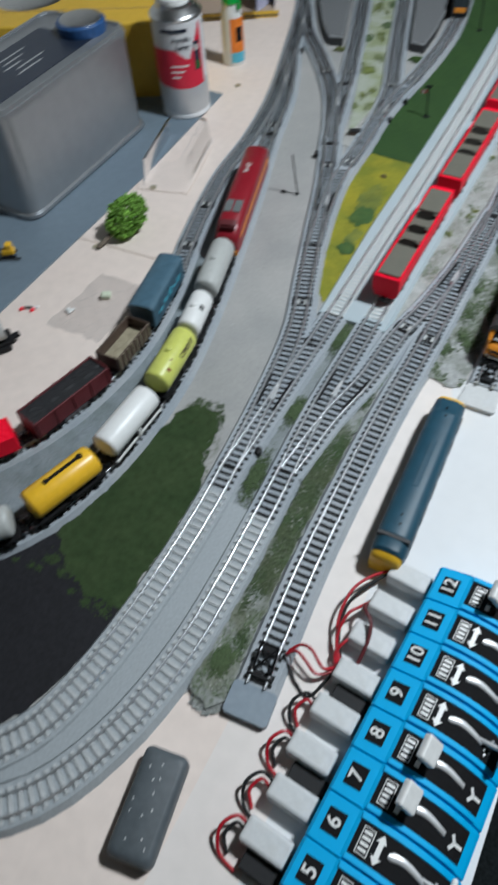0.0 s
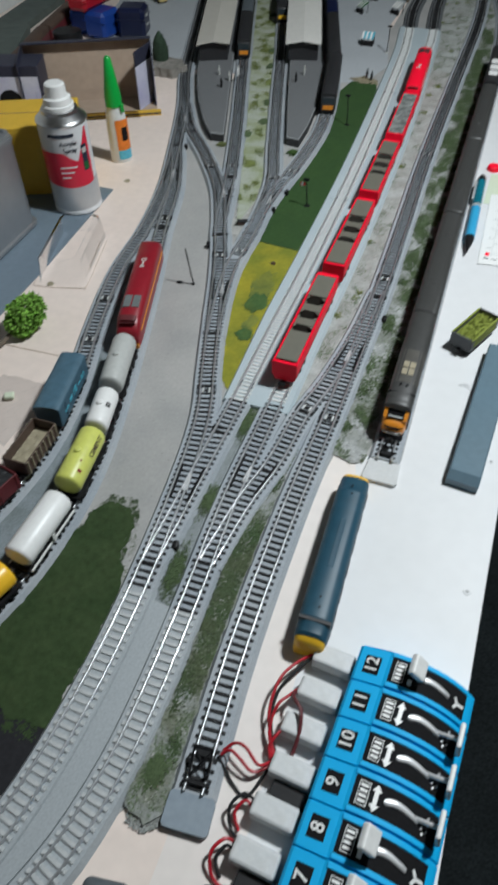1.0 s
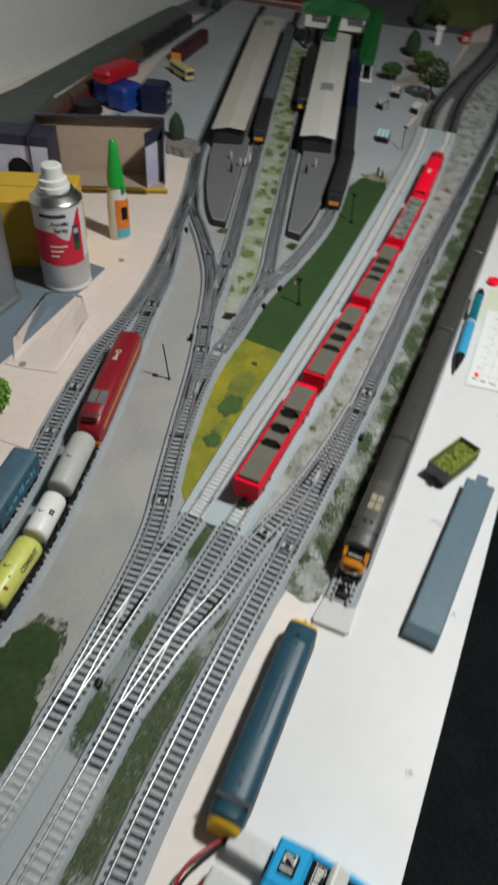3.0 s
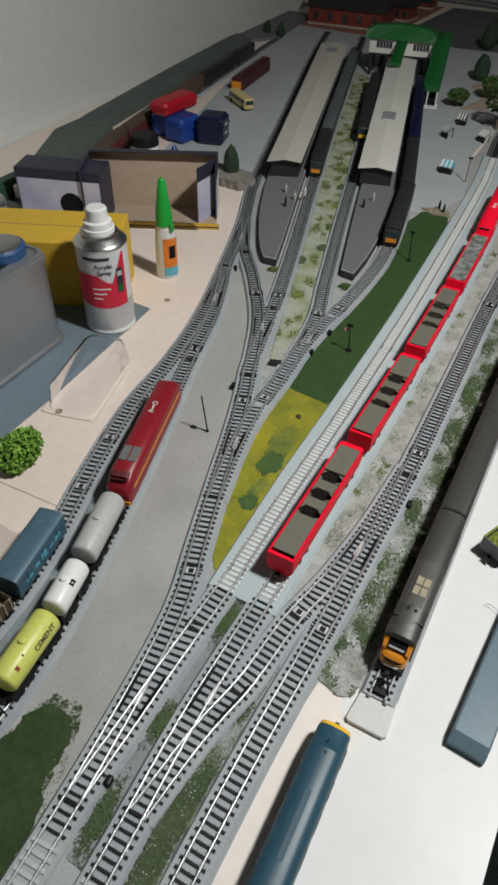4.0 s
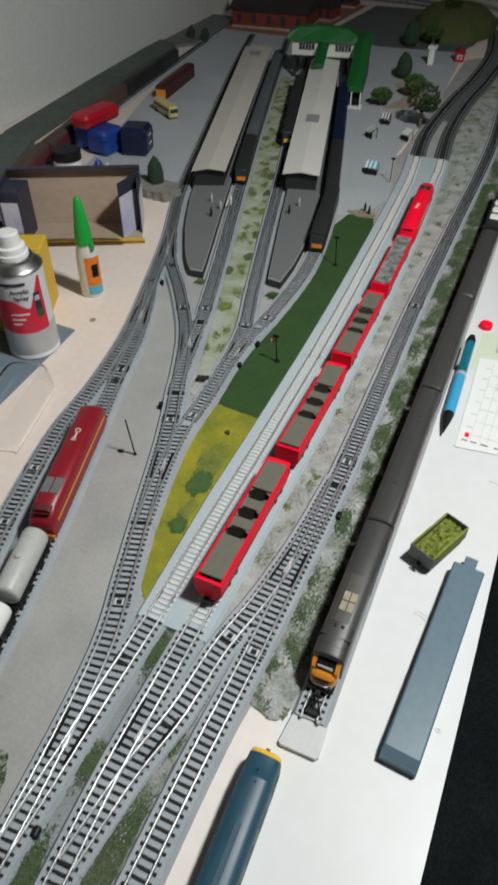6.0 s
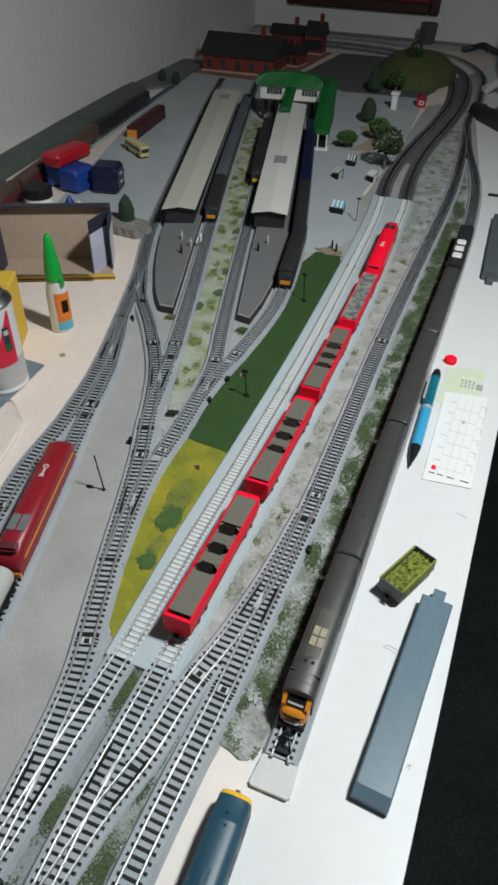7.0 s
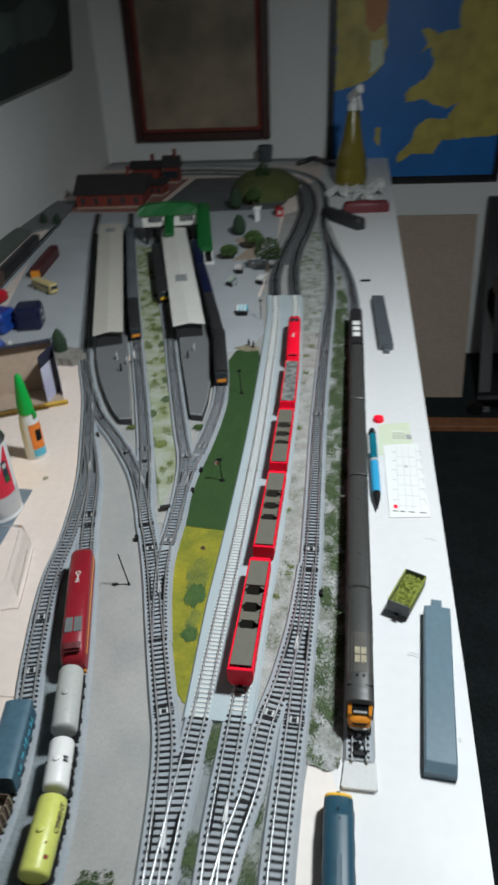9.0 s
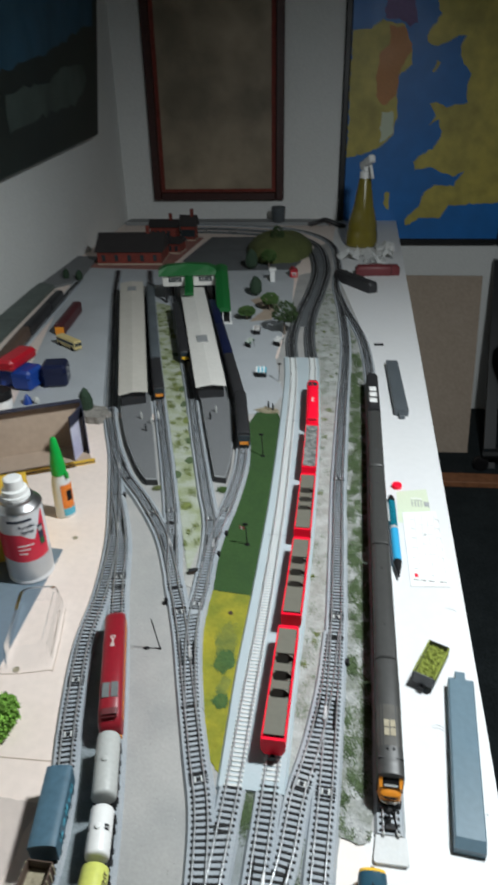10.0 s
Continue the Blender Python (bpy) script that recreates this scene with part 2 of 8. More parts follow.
M["glue_cap"] = material("green_cap", (0.012, 0.36, 0.05), 0.35, vary=0.05)
M["label_orange"] = material("orange_label", (0.75, 0.20, 0.02), 0.45)
M["label_cyan"] = material("cyan_label", (0.10, 0.42, 0.55), 0.45)
M["paper"] = material("paper", (0.78, 0.785, 0.77), 0.7, vary=0.02)
M["paper_green"] = material("pale_green_paper", (0.62, 0.68, 0.52), 0.7, vary=0.03)
M["print_grey"] = material("grey_print", (0.35, 0.36, 0.36), 0.7)
M["print_black"] = material("black_print", (0.008, 0.008, 0.009), 0.9)
M["pen_blue"] = material("light_blue_pen", (0.05, 0.36, 0.62), 0.3, vary=0.03)
M["pen_glitter"] = material("glitter_pen", (0.02, 0.26, 0.36), 0.2, 0.4, vary=0.6, grain=900)
M["brick"] = material("red_brick_card", (0.20, 0.032, 0.020), 0.8, vary=0.25, grain=160, second=(0.10, 0.024, 0.018), blotch=30)
M["slate_roof"] = material("dark_slate_roof", (0.030, 0.026, 0.026), 0.7, vary=0.2)
M["hill"] = material("olive_hill", (0.15, 0.175, 0.060), 0.95, vary=0.3, grain=300, bump=0.6, island=0.3)
M["plank"] = material("reddish_plank", (0.30, 0.125, 0.055), 0.6, vary=0.2, grain=50)
M["olive_flock"] = material("olive_flock", (0.17, 0.20, 0.055), 0.95, vary=0.2, grain=700, bump=0.4, island=0.22, second=(0.11, 0.15, 0.04), blotch=60)
M["olive_moss"] = material("olive_yellow_moss", (0.20, 0.215, 0.032), 0.95, vary=0.12, grain=400, bump=0.2, second=(0.12, 0.155, 0.034), blotch=60, amount=0.8)
M["pink_paving"] = material("pinkish_brick_paving", (0.30, 0.135, 0.11), 0.85, vary=0.15, grain=200, second=(0.22, 0.12, 0.105), blotch=14)
# hopper plate colour with the bays' deep shade put into it
M["bay_shade"] = material("shaded_olive_plate", (0.034, 0.031, 0.024), 0.7, vary=0.1, grain=200)
M["dark_wood"] = material("dark_red_wood", (0.045, 0.013, 0.010), 0.45, vary=0.2, grain=80)
M["old_print"] = material("brown_old_print", (0.34, 0.275, 0.19), 0.55, vary=0.15, grain=14, bump=0.0, second=(0.15, 0.125, 0.085), blotch=4.0, amount=0.8)
M["map_sea"] = material("map_blue", (0.022, 0.16, 0.48), 0.4, vary=0.08, grain=20, bump=0)
M["map_land"] = material("map_land", (0.50, 0.42, 0.085), 0.45, vary=0.15, grain=25, bump=0, second=(0.28, 0.24, 0.06), blotch=9)
M["map_orange"] = material("map_orange", (0.50, 0.21, 0.05), 0.45, bump=0)
M["frame_black"] = material("black_frame", (0.010, 0.011, 0.012), 0.4, vary=0.1)
M["tan_panel"] = material("tan_hardboard", (0.38, 0.305, 0.235), 0.7, vary=0.08, grain=90)
M["canvas_dark"] = material("dark_painting", (0.018, 0.029, 0.025), 0.5, vary=0.4, grain=6, second=(0.012, 0.02, 0.022), blotch=3)
M["canvas_blue"] = material("painting_blue", (0.021, 0.084, 0.144), 0.5, vary=0.2, grain=8)
M["canvas_green"] = material("painting_green", (0.024, 0.066, 0.013), 0.5, vary=0.3, grain=8)
M["canvas_pale"] = material("painting_pale", (0.06, 0.087, 0.078), 0.5, vary=0.2, grain=10)
M["bottle_amber"] = material("amber_bottle", (0.17, 0.14, 0.02), 0.2, vary=0.1, grain=40, coat=0.4)
M["clear"] = thin_plastic("clear_plastic", (0.98, 0.982, 0.985), 0.15)
M["film"] = thin_plastic("cloudy_film", (0.74, 0.75, 0.76), 0.35)
M["buff"] = material("buff_plastic", (0.33, 0.29, 0.20), 0.5)
M["stone_wall"] = material("grey_rubble_stone", (0.25, 0.235, 0.21), 0.9, vary=0.3, grain=150, bump=0.8)
M["moss_load"] = material("mossy_load", (0.17, 0.20, 0.03), 0.95, vary=0.4, grain=700, bump=0.8, island=0.3)
M["wagon_grey"] = material("grey_wagon", (0.10, 0.105, 0.11), 0.5, vary=0.1)
M["brown_wagon"] = material("brown_wagon", (0.085, 0.055, 0.04), 0.6, vary=0.2)
M["bin_green"] = material("bottle_green", (0.02, 0.07, 0.04), 0.5)
M["roof_glass"] = material("grey_gloss_panel", (0.16, 0.175, 0.175), 0.3, vary=0.1, grain=200, bump=0.02)
M["conifer"] = material("conifer_green", (0.022, 0.045, 0.024), 0.95, vary=0.25, grain=500, bump=0.5)
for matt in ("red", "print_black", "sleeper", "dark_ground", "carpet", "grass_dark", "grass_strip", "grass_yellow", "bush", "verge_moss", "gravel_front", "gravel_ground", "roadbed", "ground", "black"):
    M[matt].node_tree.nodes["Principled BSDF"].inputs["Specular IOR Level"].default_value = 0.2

# ---- helpers for building ----
from mathutils.geometry import tessellate_polygon


def link_mesh(name, bm, mat, parent=None, smooth=False):
    me = bpy.data.meshes.new(name)
    bmesh.ops.recalc_face_normals(bm, faces=bm.faces)
    bm.to_mesh(me)
    bm.free()
    if mat is not None:
        me.materials.append(mat)
    if smooth:
        me.polygons.foreach_set("use_smooth", [True] * len(me.polygons))
        me.set_sharp_from_angle(angle=radians(38))
    ob = new(name, me)
    ob.parent = parent
    return ob


def part(name, bm, mat, parent, label="", smooth=False):
    ob = link_mesh(name, bm, mat, parent, smooth)
    return tagged(ob, label) if label else ob


def thing(name, label, category, m=None, group="", kind=""):
    ob = new(name)
    ob.empty_display_size = 0.01
    if m is not None:
        ob.matrix_world = m
    return tagged(ob, label, category, group, kind)


def box(x0, y0, z0, x1, y1, z1, bevel=0.0, bm=None, segments=1):
    fresh = bmesh.new()
    bmesh.ops.create_cube(fresh, size=1)
    for v in fresh.verts:
        v.co = Vector(((x0 + x1) / 2 + v.co.x * (x1 - x0), (y0 + y1) / 2 + v.co.y * (y1 - y0), (z0 + z1) / 2 + v.co.z * (z1 - z0)))
    if bevel:
        bmesh.ops.bevel(fresh, geom=fresh.edges[:], offset=bevel, segments=segments, affect="EDGES", profile=0.5)
    if bm is None:
        return fresh
    me = bpy.data.meshes.new("tmp")
    fresh.to_mesh(me)
    fresh.free()
    bm.from_mesh(me)
    bpy.data.meshes.remove(me)
    return bm


def loft(rings, bm=None, caps=True, closed=True):
    bm = bm or bmesh.new()
    rows = [[bm.verts.new(p) for p in ring] for ring in rings]
    n = len(rows[0])
    for a, b in zip(rows, rows[1:]):
        for i in range(n if closed else n - 1):
            bm.faces.new((a[i], a[(i + 1) % n], b[(i + 1) % n], b[i]))
    if caps:
        bm.faces.new(rows[0])
        bm.faces.new(list(reversed(rows[-1])))
    return bm


def turned(profile, n=24, at=(0, 0, 0), bm=None):
    """A turned solid from (radius, height) pairs."""
    return loft([[Vector((at[0] + r * math.cos(2 * math.pi * i / n), at[1] + r * math.sin(2 * math.pi * i / n), at[2] + z)) for i in range(n)] for r, z in profile], bm)


def rod(a, b, r, n=8, bm=None):
    a, b = Vector(a), Vector(b)
    q = (b - a).to_track_quat("Z", "Y")
    return loft([[p + q @ Vector((r * math.cos(2 * math.pi * i / n), r * math.sin(2 * math.pi * i / n), 0)) for i in range(n)] for p in (a, b)], bm)


def tube(points, r, n=6, bm=None, steps=8):
    """A bent wire through a few points."""
    pts = [Vector(p) for p in points]
    fine = spline(pts, steps)
    rings = []
    for i, p in enumerate(fine):
        d = fine[min(i + 1, len(fine) - 1)] - fine[max(i - 1, 0)]
        q = d.to_track_quat("Z", "Y")
        rings.append([p + q @ Vector((r * math.cos(2 * math.pi * k / n), r * math.sin(2 * math.pi * k / n), 0)) for k in range(n)])
    return loft(rings, bm)


def spline(pts, steps):
    out = []
    ext = [2 * pts[0] - pts[1], *pts, 2 * pts[-1] - pts[-2]]
    for p0, p1, p2, p3 in zip(ext, ext[1:], ext[2:], ext[3:]):
        for k in range(steps):
            t = k / steps
            out.append(0.5 * (2 * p1 + (p2 - p0) * t + (2 * p0 - 5 * p1 + 4 * p2 - p3) * t * t + (3 * p1 - p0 - 3 * p2 + p3) * t ** 3))
    out.append(pts[-1].copy())
    return out


def slab(outline, z0, z1, bm=None):
    """A flat sheet with thickness from an outline of (x, y)."""
    bm = bm or bmesh.new()
    low = [bm.verts.new((x, y, z0)) for x, y in outline]
    top = [bm.verts.new((x, y, z1)) for x, y in outline]
    n = len(outline)
    for i in range(n):
        bm.faces.new((low[i], low[(i + 1) % n], top[(i + 1) % n], top[i]))
    for tri in tessellate_polygon([[Vector((x, y, 0)) for x, y in outline]]):
        if len(set(tri)) == 3:
            bm.faces.new([top[i] for i in tri])
            bm.faces.new([low[i] for i in reversed(tri)])
    return bm


def join(*bms):
    out = bmesh.new()
    for b in bms:
        me = bpy.data.meshes.new("tmp")
        b.to_mesh(me)
        b.free()
        out.from_mesh(me)
        bpy.data.meshes.remove(me)
    return out


def moved(bm, m):
    bm.transform(m)
    return bm


def lettering(text, size, depth=0.0001):
    cu = bpy.data.curves.new("lettering", "FONT")
    cu.offset = size * 0.016
    cu.body, cu.size, cu.extrude, cu.align_x, cu.align_y = text, size, depth, "CENTER", "CENTER"
    ob = bpy.data.objects.new("lettering", cu)
    me = bpy.data.meshes.new_from_object(ob)
    bm = bmesh.new()
    bm.from_mesh(me)
    bpy.data.meshes.remove(me)
    bpy.data.objects.remove(ob)
    bpy.data.curves.remove(cu)
    return bm


# ---- the room ----
FLOOR, CEIL = -0.76, 1.55
SKEW = 0.060                                     # the room stands a little askew to the table


def room_point(u, v):
    """u to the right along the back wall, v forward from it, from the far left corner."""
    ex, ey = Vector((1, SKEW)).normalized(), Vector((SKEW, -1)).normalized()
    return Vector((-0.742, 2.66)) + u * ex + v * ey


def room_slab(name, u0, v0, u1, v1, z0, z1, mat, label, category):
    pts = [tuple(room_point(u, v)) for u, v in ((u0, v0), (u1, v0), (u1, v1), (u0, v1))]
    return tagged(link_mesh(name, slab(pts, z0, z1), mat), label, category, kind="structure")


room_slab("floor", -0.1, -0.1, 3.1, 4.1, FLOOR - 0.05, FLOOR, M["carpet"], "very dark grey carpeted floor", "floor")
room_slab("ceiling", -0.1, -0.1, 3.1, 4.1, CEIL, CEIL + 0.05, M["plaster"], "plain off-white ceiling", "ceiling")
room_slab("wall_west", -0.1, -0.1, 0.0, 4.1, FLOOR, CEIL, M["plaster"], "plain off-white plastered wall beside the table", "wall")
room_slab("wall_north", 0.0, -0.1, 3.1, 0.0, FLOOR, CEIL, M["plaster"], "off-white plastered wall with framed pictures", "wall")
room_slab("wall_east", 3.0, 0.0, 3.1, 4.1, FLOOR, CEIL, M["plaster"], "plain off-white plastered wall", "wall")
room_slab("wall_south", 0.0, 4.0, 3.0, 4.1, FLOOR, CEIL, M["plaster"], "plain off-white plastered wall", "wall")

# ---- the table ----
table = thing("layout_table", "long board table, bare pinkish wood with white painted front", "table")
left_wall = [tuple(room_point(0.004, v)) for v in (0.004, 2.95)]
part("bare_top", slab([left_wall[0], left_wall[1], (0.105, -0.33), (0.105, 0.42), (0.125, 0.60), (0.125, 1.42), (0.045, 1.70), (0.045, 2.700)], -0.018, 0.0), M["bare_board"], table, "bare pinkish board")
part("faded_strip", slab([(0.105, -0.33), (0.142, -0.33), (0.138, 0.395), (0.130, 0.42), (0.105, 0.42)], -0.018, 0.0), M["faded_board"], table, "faded off-white painted strip")
part("white_top", slab([(0.045, 2.700), (0.045, 1.70), (0.125, 1.42), (0.125, 0.60), (0.105, 0.42), (0.130, 0.42), (0.138, 0.395), (0.142, -0.33), (0.214, -0.33), (0.2255, 0.27), (0.231, 0.50), (0.243, 1.30), (0.262, 2.714)], -0.018, 0.0), M["white_board"], table, "white painted board")
for x, y in ((0.16, -0.25), (0.19, 1.1), (0.21, 2.5), (-0.5, -0.15), (-0.62, 1.2), (-0.66, 2.5)):
    part("leg", box(x - 0.03, y - 0.03, FLOOR, x + 0.03, y + 0.03, -0.018, 0.003), M["bench_wood"], table)

# ---- tracks ----
BED, TIE, RAIL = 0.0044, 0.0049, 0.0067          # tops of roadbed, sleepers and rails
PITCH, GAUGE = 0.0046, 0.0090


class Line:
    """A track's middle line through a few places on the plan."""

    def __init__(self, *ctrl):
        fine = spline([Vector((x, y, 0)) for x, y in ctrl], 14)
        self.p = np.array([(v.x, v.y) for v in fine])
        self.s = np.concatenate([[0], np.cumsum(np.hypot(*np.diff(self.p, axis=0).T))])
        self.length = float(self.s[-1])

    def at(self, s):
        x, y = np.interp(s, self.s, self.p[:, 0]), np.interp(s, self.s, self.p[:, 1])
        a, b = max(0, s - 0.004), min(self.length, s + 0.004)
        dx = np.interp(b, self.s, self.p[:, 0]) - np.interp(a, self.s, self.p[:, 0])
        dy = np.interp(b, self.s, self.p[:, 1]) - np.interp(a, self.s, self.p[:, 1])
        return float(x), float(y), math.atan2(-dx, dy)

    def s_at_y(self, y):
        return float(np.interp(y, self.p[:, 1], self.s))

    def gap(self, x, y):
        return float(np.min(np.hypot(self.p[:, 0] - x, self.p[:, 1] - y)))

    def offset(self, x, y, a):
        """How far this line lies to the right of a place on another line that heads a."""
        d = np.hypot(self.p[:, 0] - x, self.p[:, 1] - y)
        i = int(np.argmin(d))
        if i in (0, len(d) - 1):
            return 1.0
        return float((self.p[i, 0] - x) * math.cos(a) + (self.p[i, 1] - y) * math.sin(a))

    def place(self, s, z=0.0):
        x, y, a = self.at(s)
        return pose(x, y, z, 0, 0, math.degrees(a))


def sweep(line, s0, s1, profile, step=0.012, bm=None):
    n = max(2, int((s1 - s0) / step) + 1)
    rings = []
    for s in np.linspace(s0, s1, n):
        x, y, a = line.at(float(s))
        c, d = math.cos(a), math.sin(a)
        rings.append([Vector((x + o * c, y + o * d, z)) for o, z in profile])
    return loft(rings, bm)


def sleeper_mesh(length, width, name):
    bm = box(-length / 2, -width / 2, BED - 0.0003, length / 2, width / 2, TIE)
    for side in (-1, 1):
        for out in (-1, 1):
            x = side * GAUGE / 2 + out * 0.0010
            box(x - 0.0005, -width * 0.33, TIE - 0.0001, x + 0.0005, width * 0.33, TIE + 0.0004, bm=bm)
    me = bpy.data.meshes.new(name)
    bm.to_mesh(me)
    bm.free()
    return me


TIES = {"sleeper": sleeper_mesh(0.0140, 0.00150, "sleeper"), "concrete_sleeper": sleeper_mesh(0.0146, 0.0021, "concrete_sleeper")}
TIES["pale_sleeper"] = sleeper_mesh(0.0134, 0.0021, "pale_sleeper")
TIES["pale_sleeper"].materials.append(M["concrete_sleeper"])
TIES["sleeper"].materials.append(M["sleeper"])
TIES["concrete_sleeper"].materials.append(M["grey_sleeper"])


def track(line, label, s0=0.0, s1=None, tie="sleeper", beside=(), forks=(), lift=0.0, bed=0.0099, bed_mat="roadbed", far=1.12, pitch=PITCH):
    """Roadbed, two rails and sleepers; where it runs into an earlier line its own sleepers stop."""
    s1 = line.length if s1 is None else s1
    t = thing("railway_track", label, "railway track", group="model railway tracks")
    if bed_mat:
        top = BED - 0.0004 + lift
        part("roadbed", sweep(line, s0, s1, [(-bed - 0.0016, 0.0002), (bed + 0.0016, 0.0002), (bed - 0.0008, top), (-bed + 0.0008, top)]), M[bed_mat], t)
    for side in (-1, 1):
        o = side * GAUGE / 2
        h = RAIL + lift * 0.5
        prof = [(o - 0.0008, TIE - 0.0002), (o + 0.0008, TIE - 0.0002), (o + 0.00025, TIE + 0.0005), (o + 0.00025, h - 0.0006), (o + 0.00052, h - 0.00038), (o + 0.00040, h - 0.00016), (o + 0.00020, h - 0.00004), (o, h), (o - 0.00020, h - 0.00004), (o - 0.00040, h - 0.00016), (o - 0.00052, h - 0.00038), (o - 0.00025, h - 0.0006), (o - 0.00025, TIE + 0.0005)]
        part("rail", sweep(line, s0, s1, prof, 0.008), M["rail"], t, smooth=True)
    rest = bmesh.new()
    joints = [line.s_at_y(y) for o, y in JOINTS if o is line]
    s = s0 + pitch / 2
    while s < s1:
        x, y, a = line.at(s)
        if any(abs(s - j) < 0.0040 for j in joints):
            s += pitch
            continue
        if not any(o.gap(x, y) < 0.0150 for o in beside):
            shift, wide = 0.0, 1.0
            for o in forks:
                d = o.offset(x, y, a)
                if 0.0007 < abs(d) < 0.0152:
                    shift, wide = d / 2, (0.0140 + abs(d)) / 0.0140
            m = pose(x + shift * math.cos(a), y + shift * math.sin(a), lift * 0.4, 0, 0, math.degrees(a) + random.uniform(-0.6, 0.6)) @ Matrix.Diagonal((wide, 1, 1, 1))
            if y < far:
                ob = new(tie, TIES[tie])
                ob.parent = t
                ob.matrix_local = m
            else:
                k = len(rest.verts)
                rest.from_mesh(TIES[tie])
                rest.verts.ensure_lookup_table()
                bmesh.ops.transform(rest, matrix=m, verts=rest.verts[k:])
        s += pitch
    if rest.verts:
        ob = part("sleeper_run", rest, TIES[tie].materials[0], t)
        tagged(ob, kind="stuff")
    else:
        rest.free()
    return t


OUTER = Line((-0.19, 0.11), (-0.125, 0.19), (-0.085, 0.255), (-0.071, 0.325), (-0.078, 0.395), (-0.101, 0.475), (-0.120, 0.555), (-0.127, 0.625), (-0.143, 0.707), (-0.169, 0.793), (-0.208, 0.908), (-0.255, 1.025), (-0.325, 1.24), (-0.46, 1.66), (-0.53, 1.90))
TANKS = Line((-0.15, 0.095), (-0.095, 0.15), (-0.051, 0.195), (-0.031, 0.255), (-0.031, 0.328), (-0.046, 0.405), (-0.079, 0.525), (-0.110, 0.624), (-0.131, 0.701), (-0.150, 0.752), (-0.172, 0.802))
INNER = Line((-0.07, 0.03), (-0.02, 0.068), (0.021, 0.109), (0.034, 0.145), (0.039, 0.196), (0.039, 0.249), (0.035, 0.308), (0.028, 0.372), (0.020, 0.416), (0.007, 0.456), (-0.012, 0.515), (-0.034, 0.584), (-0.063, 0.662), (-0.092, 0.729), (-0.134, 0.795), (-0.173, 0.848), (-0.212, 0.92))
BAY_ONE = Line((-0.045, 0.615), (-0.063, 0.662), (-0.087, 0.754), (-0.126, 0.881), (-0.170, 1.017), (-0.25, 1.27), (-0.375, 1.68), (-0.44, 1.90))
BAY_TWO = Line((-0.006, 0.498), (-0.019, 0.552), (-0.0265, 0.600), (-0.029, 0.665), (-0.040, 0.752), (-0.062, 0.826), (-0.110, 0.989), (-0.146, 1.115), (-0.215, 1.34), (-0.315, 1.67), (-0.38, 1.90))
BAY_THREE = Line((-0.028, 0.640), (-0.031, 0.690), (-0.031, 0.734), (-0.026, 0.817), (-0.028, 0.911), (-0.049, 1.035), (-0.085, 1.17), (-0.15, 1.40), (-0.228, 1.67), (-0.30, 1.90))
LINK = Line((0.0367, 0.289), (0.0376, 0.330), (0.038, 0.372), (0.0395, 0.434))
MAIN_LEFT = Line((0.0395, 0.434), (0.039, 0.514), (0.039, 0.642), (0.035, 0.844), (0.021, 1.149), (0.012, 1.252), (-0.004, 1.40), (-0.001, 1.58), (0.010, 1.75), (0.010, 1.98), (-0.03, 2.22), (-0.13, 2.38), (-0.30, 2.44), (-0.50, 2.45))
MAIN_RIGHT = Line((-0.04, 0.045), (0.012, 0.070), (0.044, 0.096), (0.062, 0.135), (0.070, 0.180), (0.071, 0.223), (0.069, 0.280), (0.0655, 0.352), (0.066, 0.430), (0.0665, 0.542), (0.068, 0.675), (0.066, 0.845), (0.062, 0.983), (0.050, 1.200), (0.046, 1.262), (0.030, 1.42), (0.028, 1.58), (0.038, 1.75), (0.040, 1.99), (0.0, 2.26), (-0.11, 2.43), (-0.30, 2.50), (-0.50, 2.51))
CROSS = Line((0.069, 0.300), (0.0745, 0.348), (0.0825, 0.388), (0.0872, 0.434), (0.0965, 0.478), (0.104, 0.536), (0.1075, 0.60))
SIDING = Line((0.1097, 0.183), (0.108, 0.205), (0.1045, 0.265), (0.104, 0.355), (0.1065, 0.431), (0.108, 0.501), (0.109, 0.597), (0.107, 0.718), (0.104, 0.863), (0.104, 1.088), (0.104, 1.363), (0.090, 1.60), (0.072, 1.80), (0.070, 2.02), (0.035, 2.31), (-0.09, 2.50), (-0.30, 2.57), (-0.50, 2.58))
FRONT = Line((0.1515, 0.415), (0.1515, 0.447), (0.1515, 0.574), (0.151, 0.777), (0.150, 1.077), (0.146, 1.279), (0.132, 1.434), (0.098, 1.61), (0.072, 1.78))

JOINTS = ((SIDING, 0.440), (SIDING, 0.620), (SIDING, 0.871), (CROSS, 0.444), (INNER, 0.437), (INNER, 0.607), (INNER, 0.768), (BAY_TWO, 0.620), (BAY_TWO, 0.765), (BAY_ONE, 0.775), (BAY_THREE, 0.785), (OUTER, 0.461), (OUTER, 0.514), (TANKS, 0.650))

track(OUTER, "curved model track with black sleepers and silver rails along the board", forks=(TANKS, INNER))
track(TANKS, "curved model track under the tank train", beside=(OUTER,), lift=0.0001)
s_mid = INNER.s_at_y(0.272)
track(INNER, "curved model track with pale concrete sleepers at its near end", 0.0, s_mid, "concrete_sleeper", lift=0.00015, bed_mat="concrete_bed")
track(INNER, "model track leading to the station platforms", s_mid, beside=(OUTER,), forks=(BAY_ONE, BAY_TWO, LINK), lift=0.00015)
track(BAY_ONE, "model track beside the first platform", beside=(INNER,), lift=0.0003)
track(BAY_TWO, "model track between the two platforms", beside=(INNER,), forks=(BAY_THREE,), lift=0.00045)
track(BAY_THREE, "model track outside the second platform", beside=(BAY_TWO,), lift=0.0006)
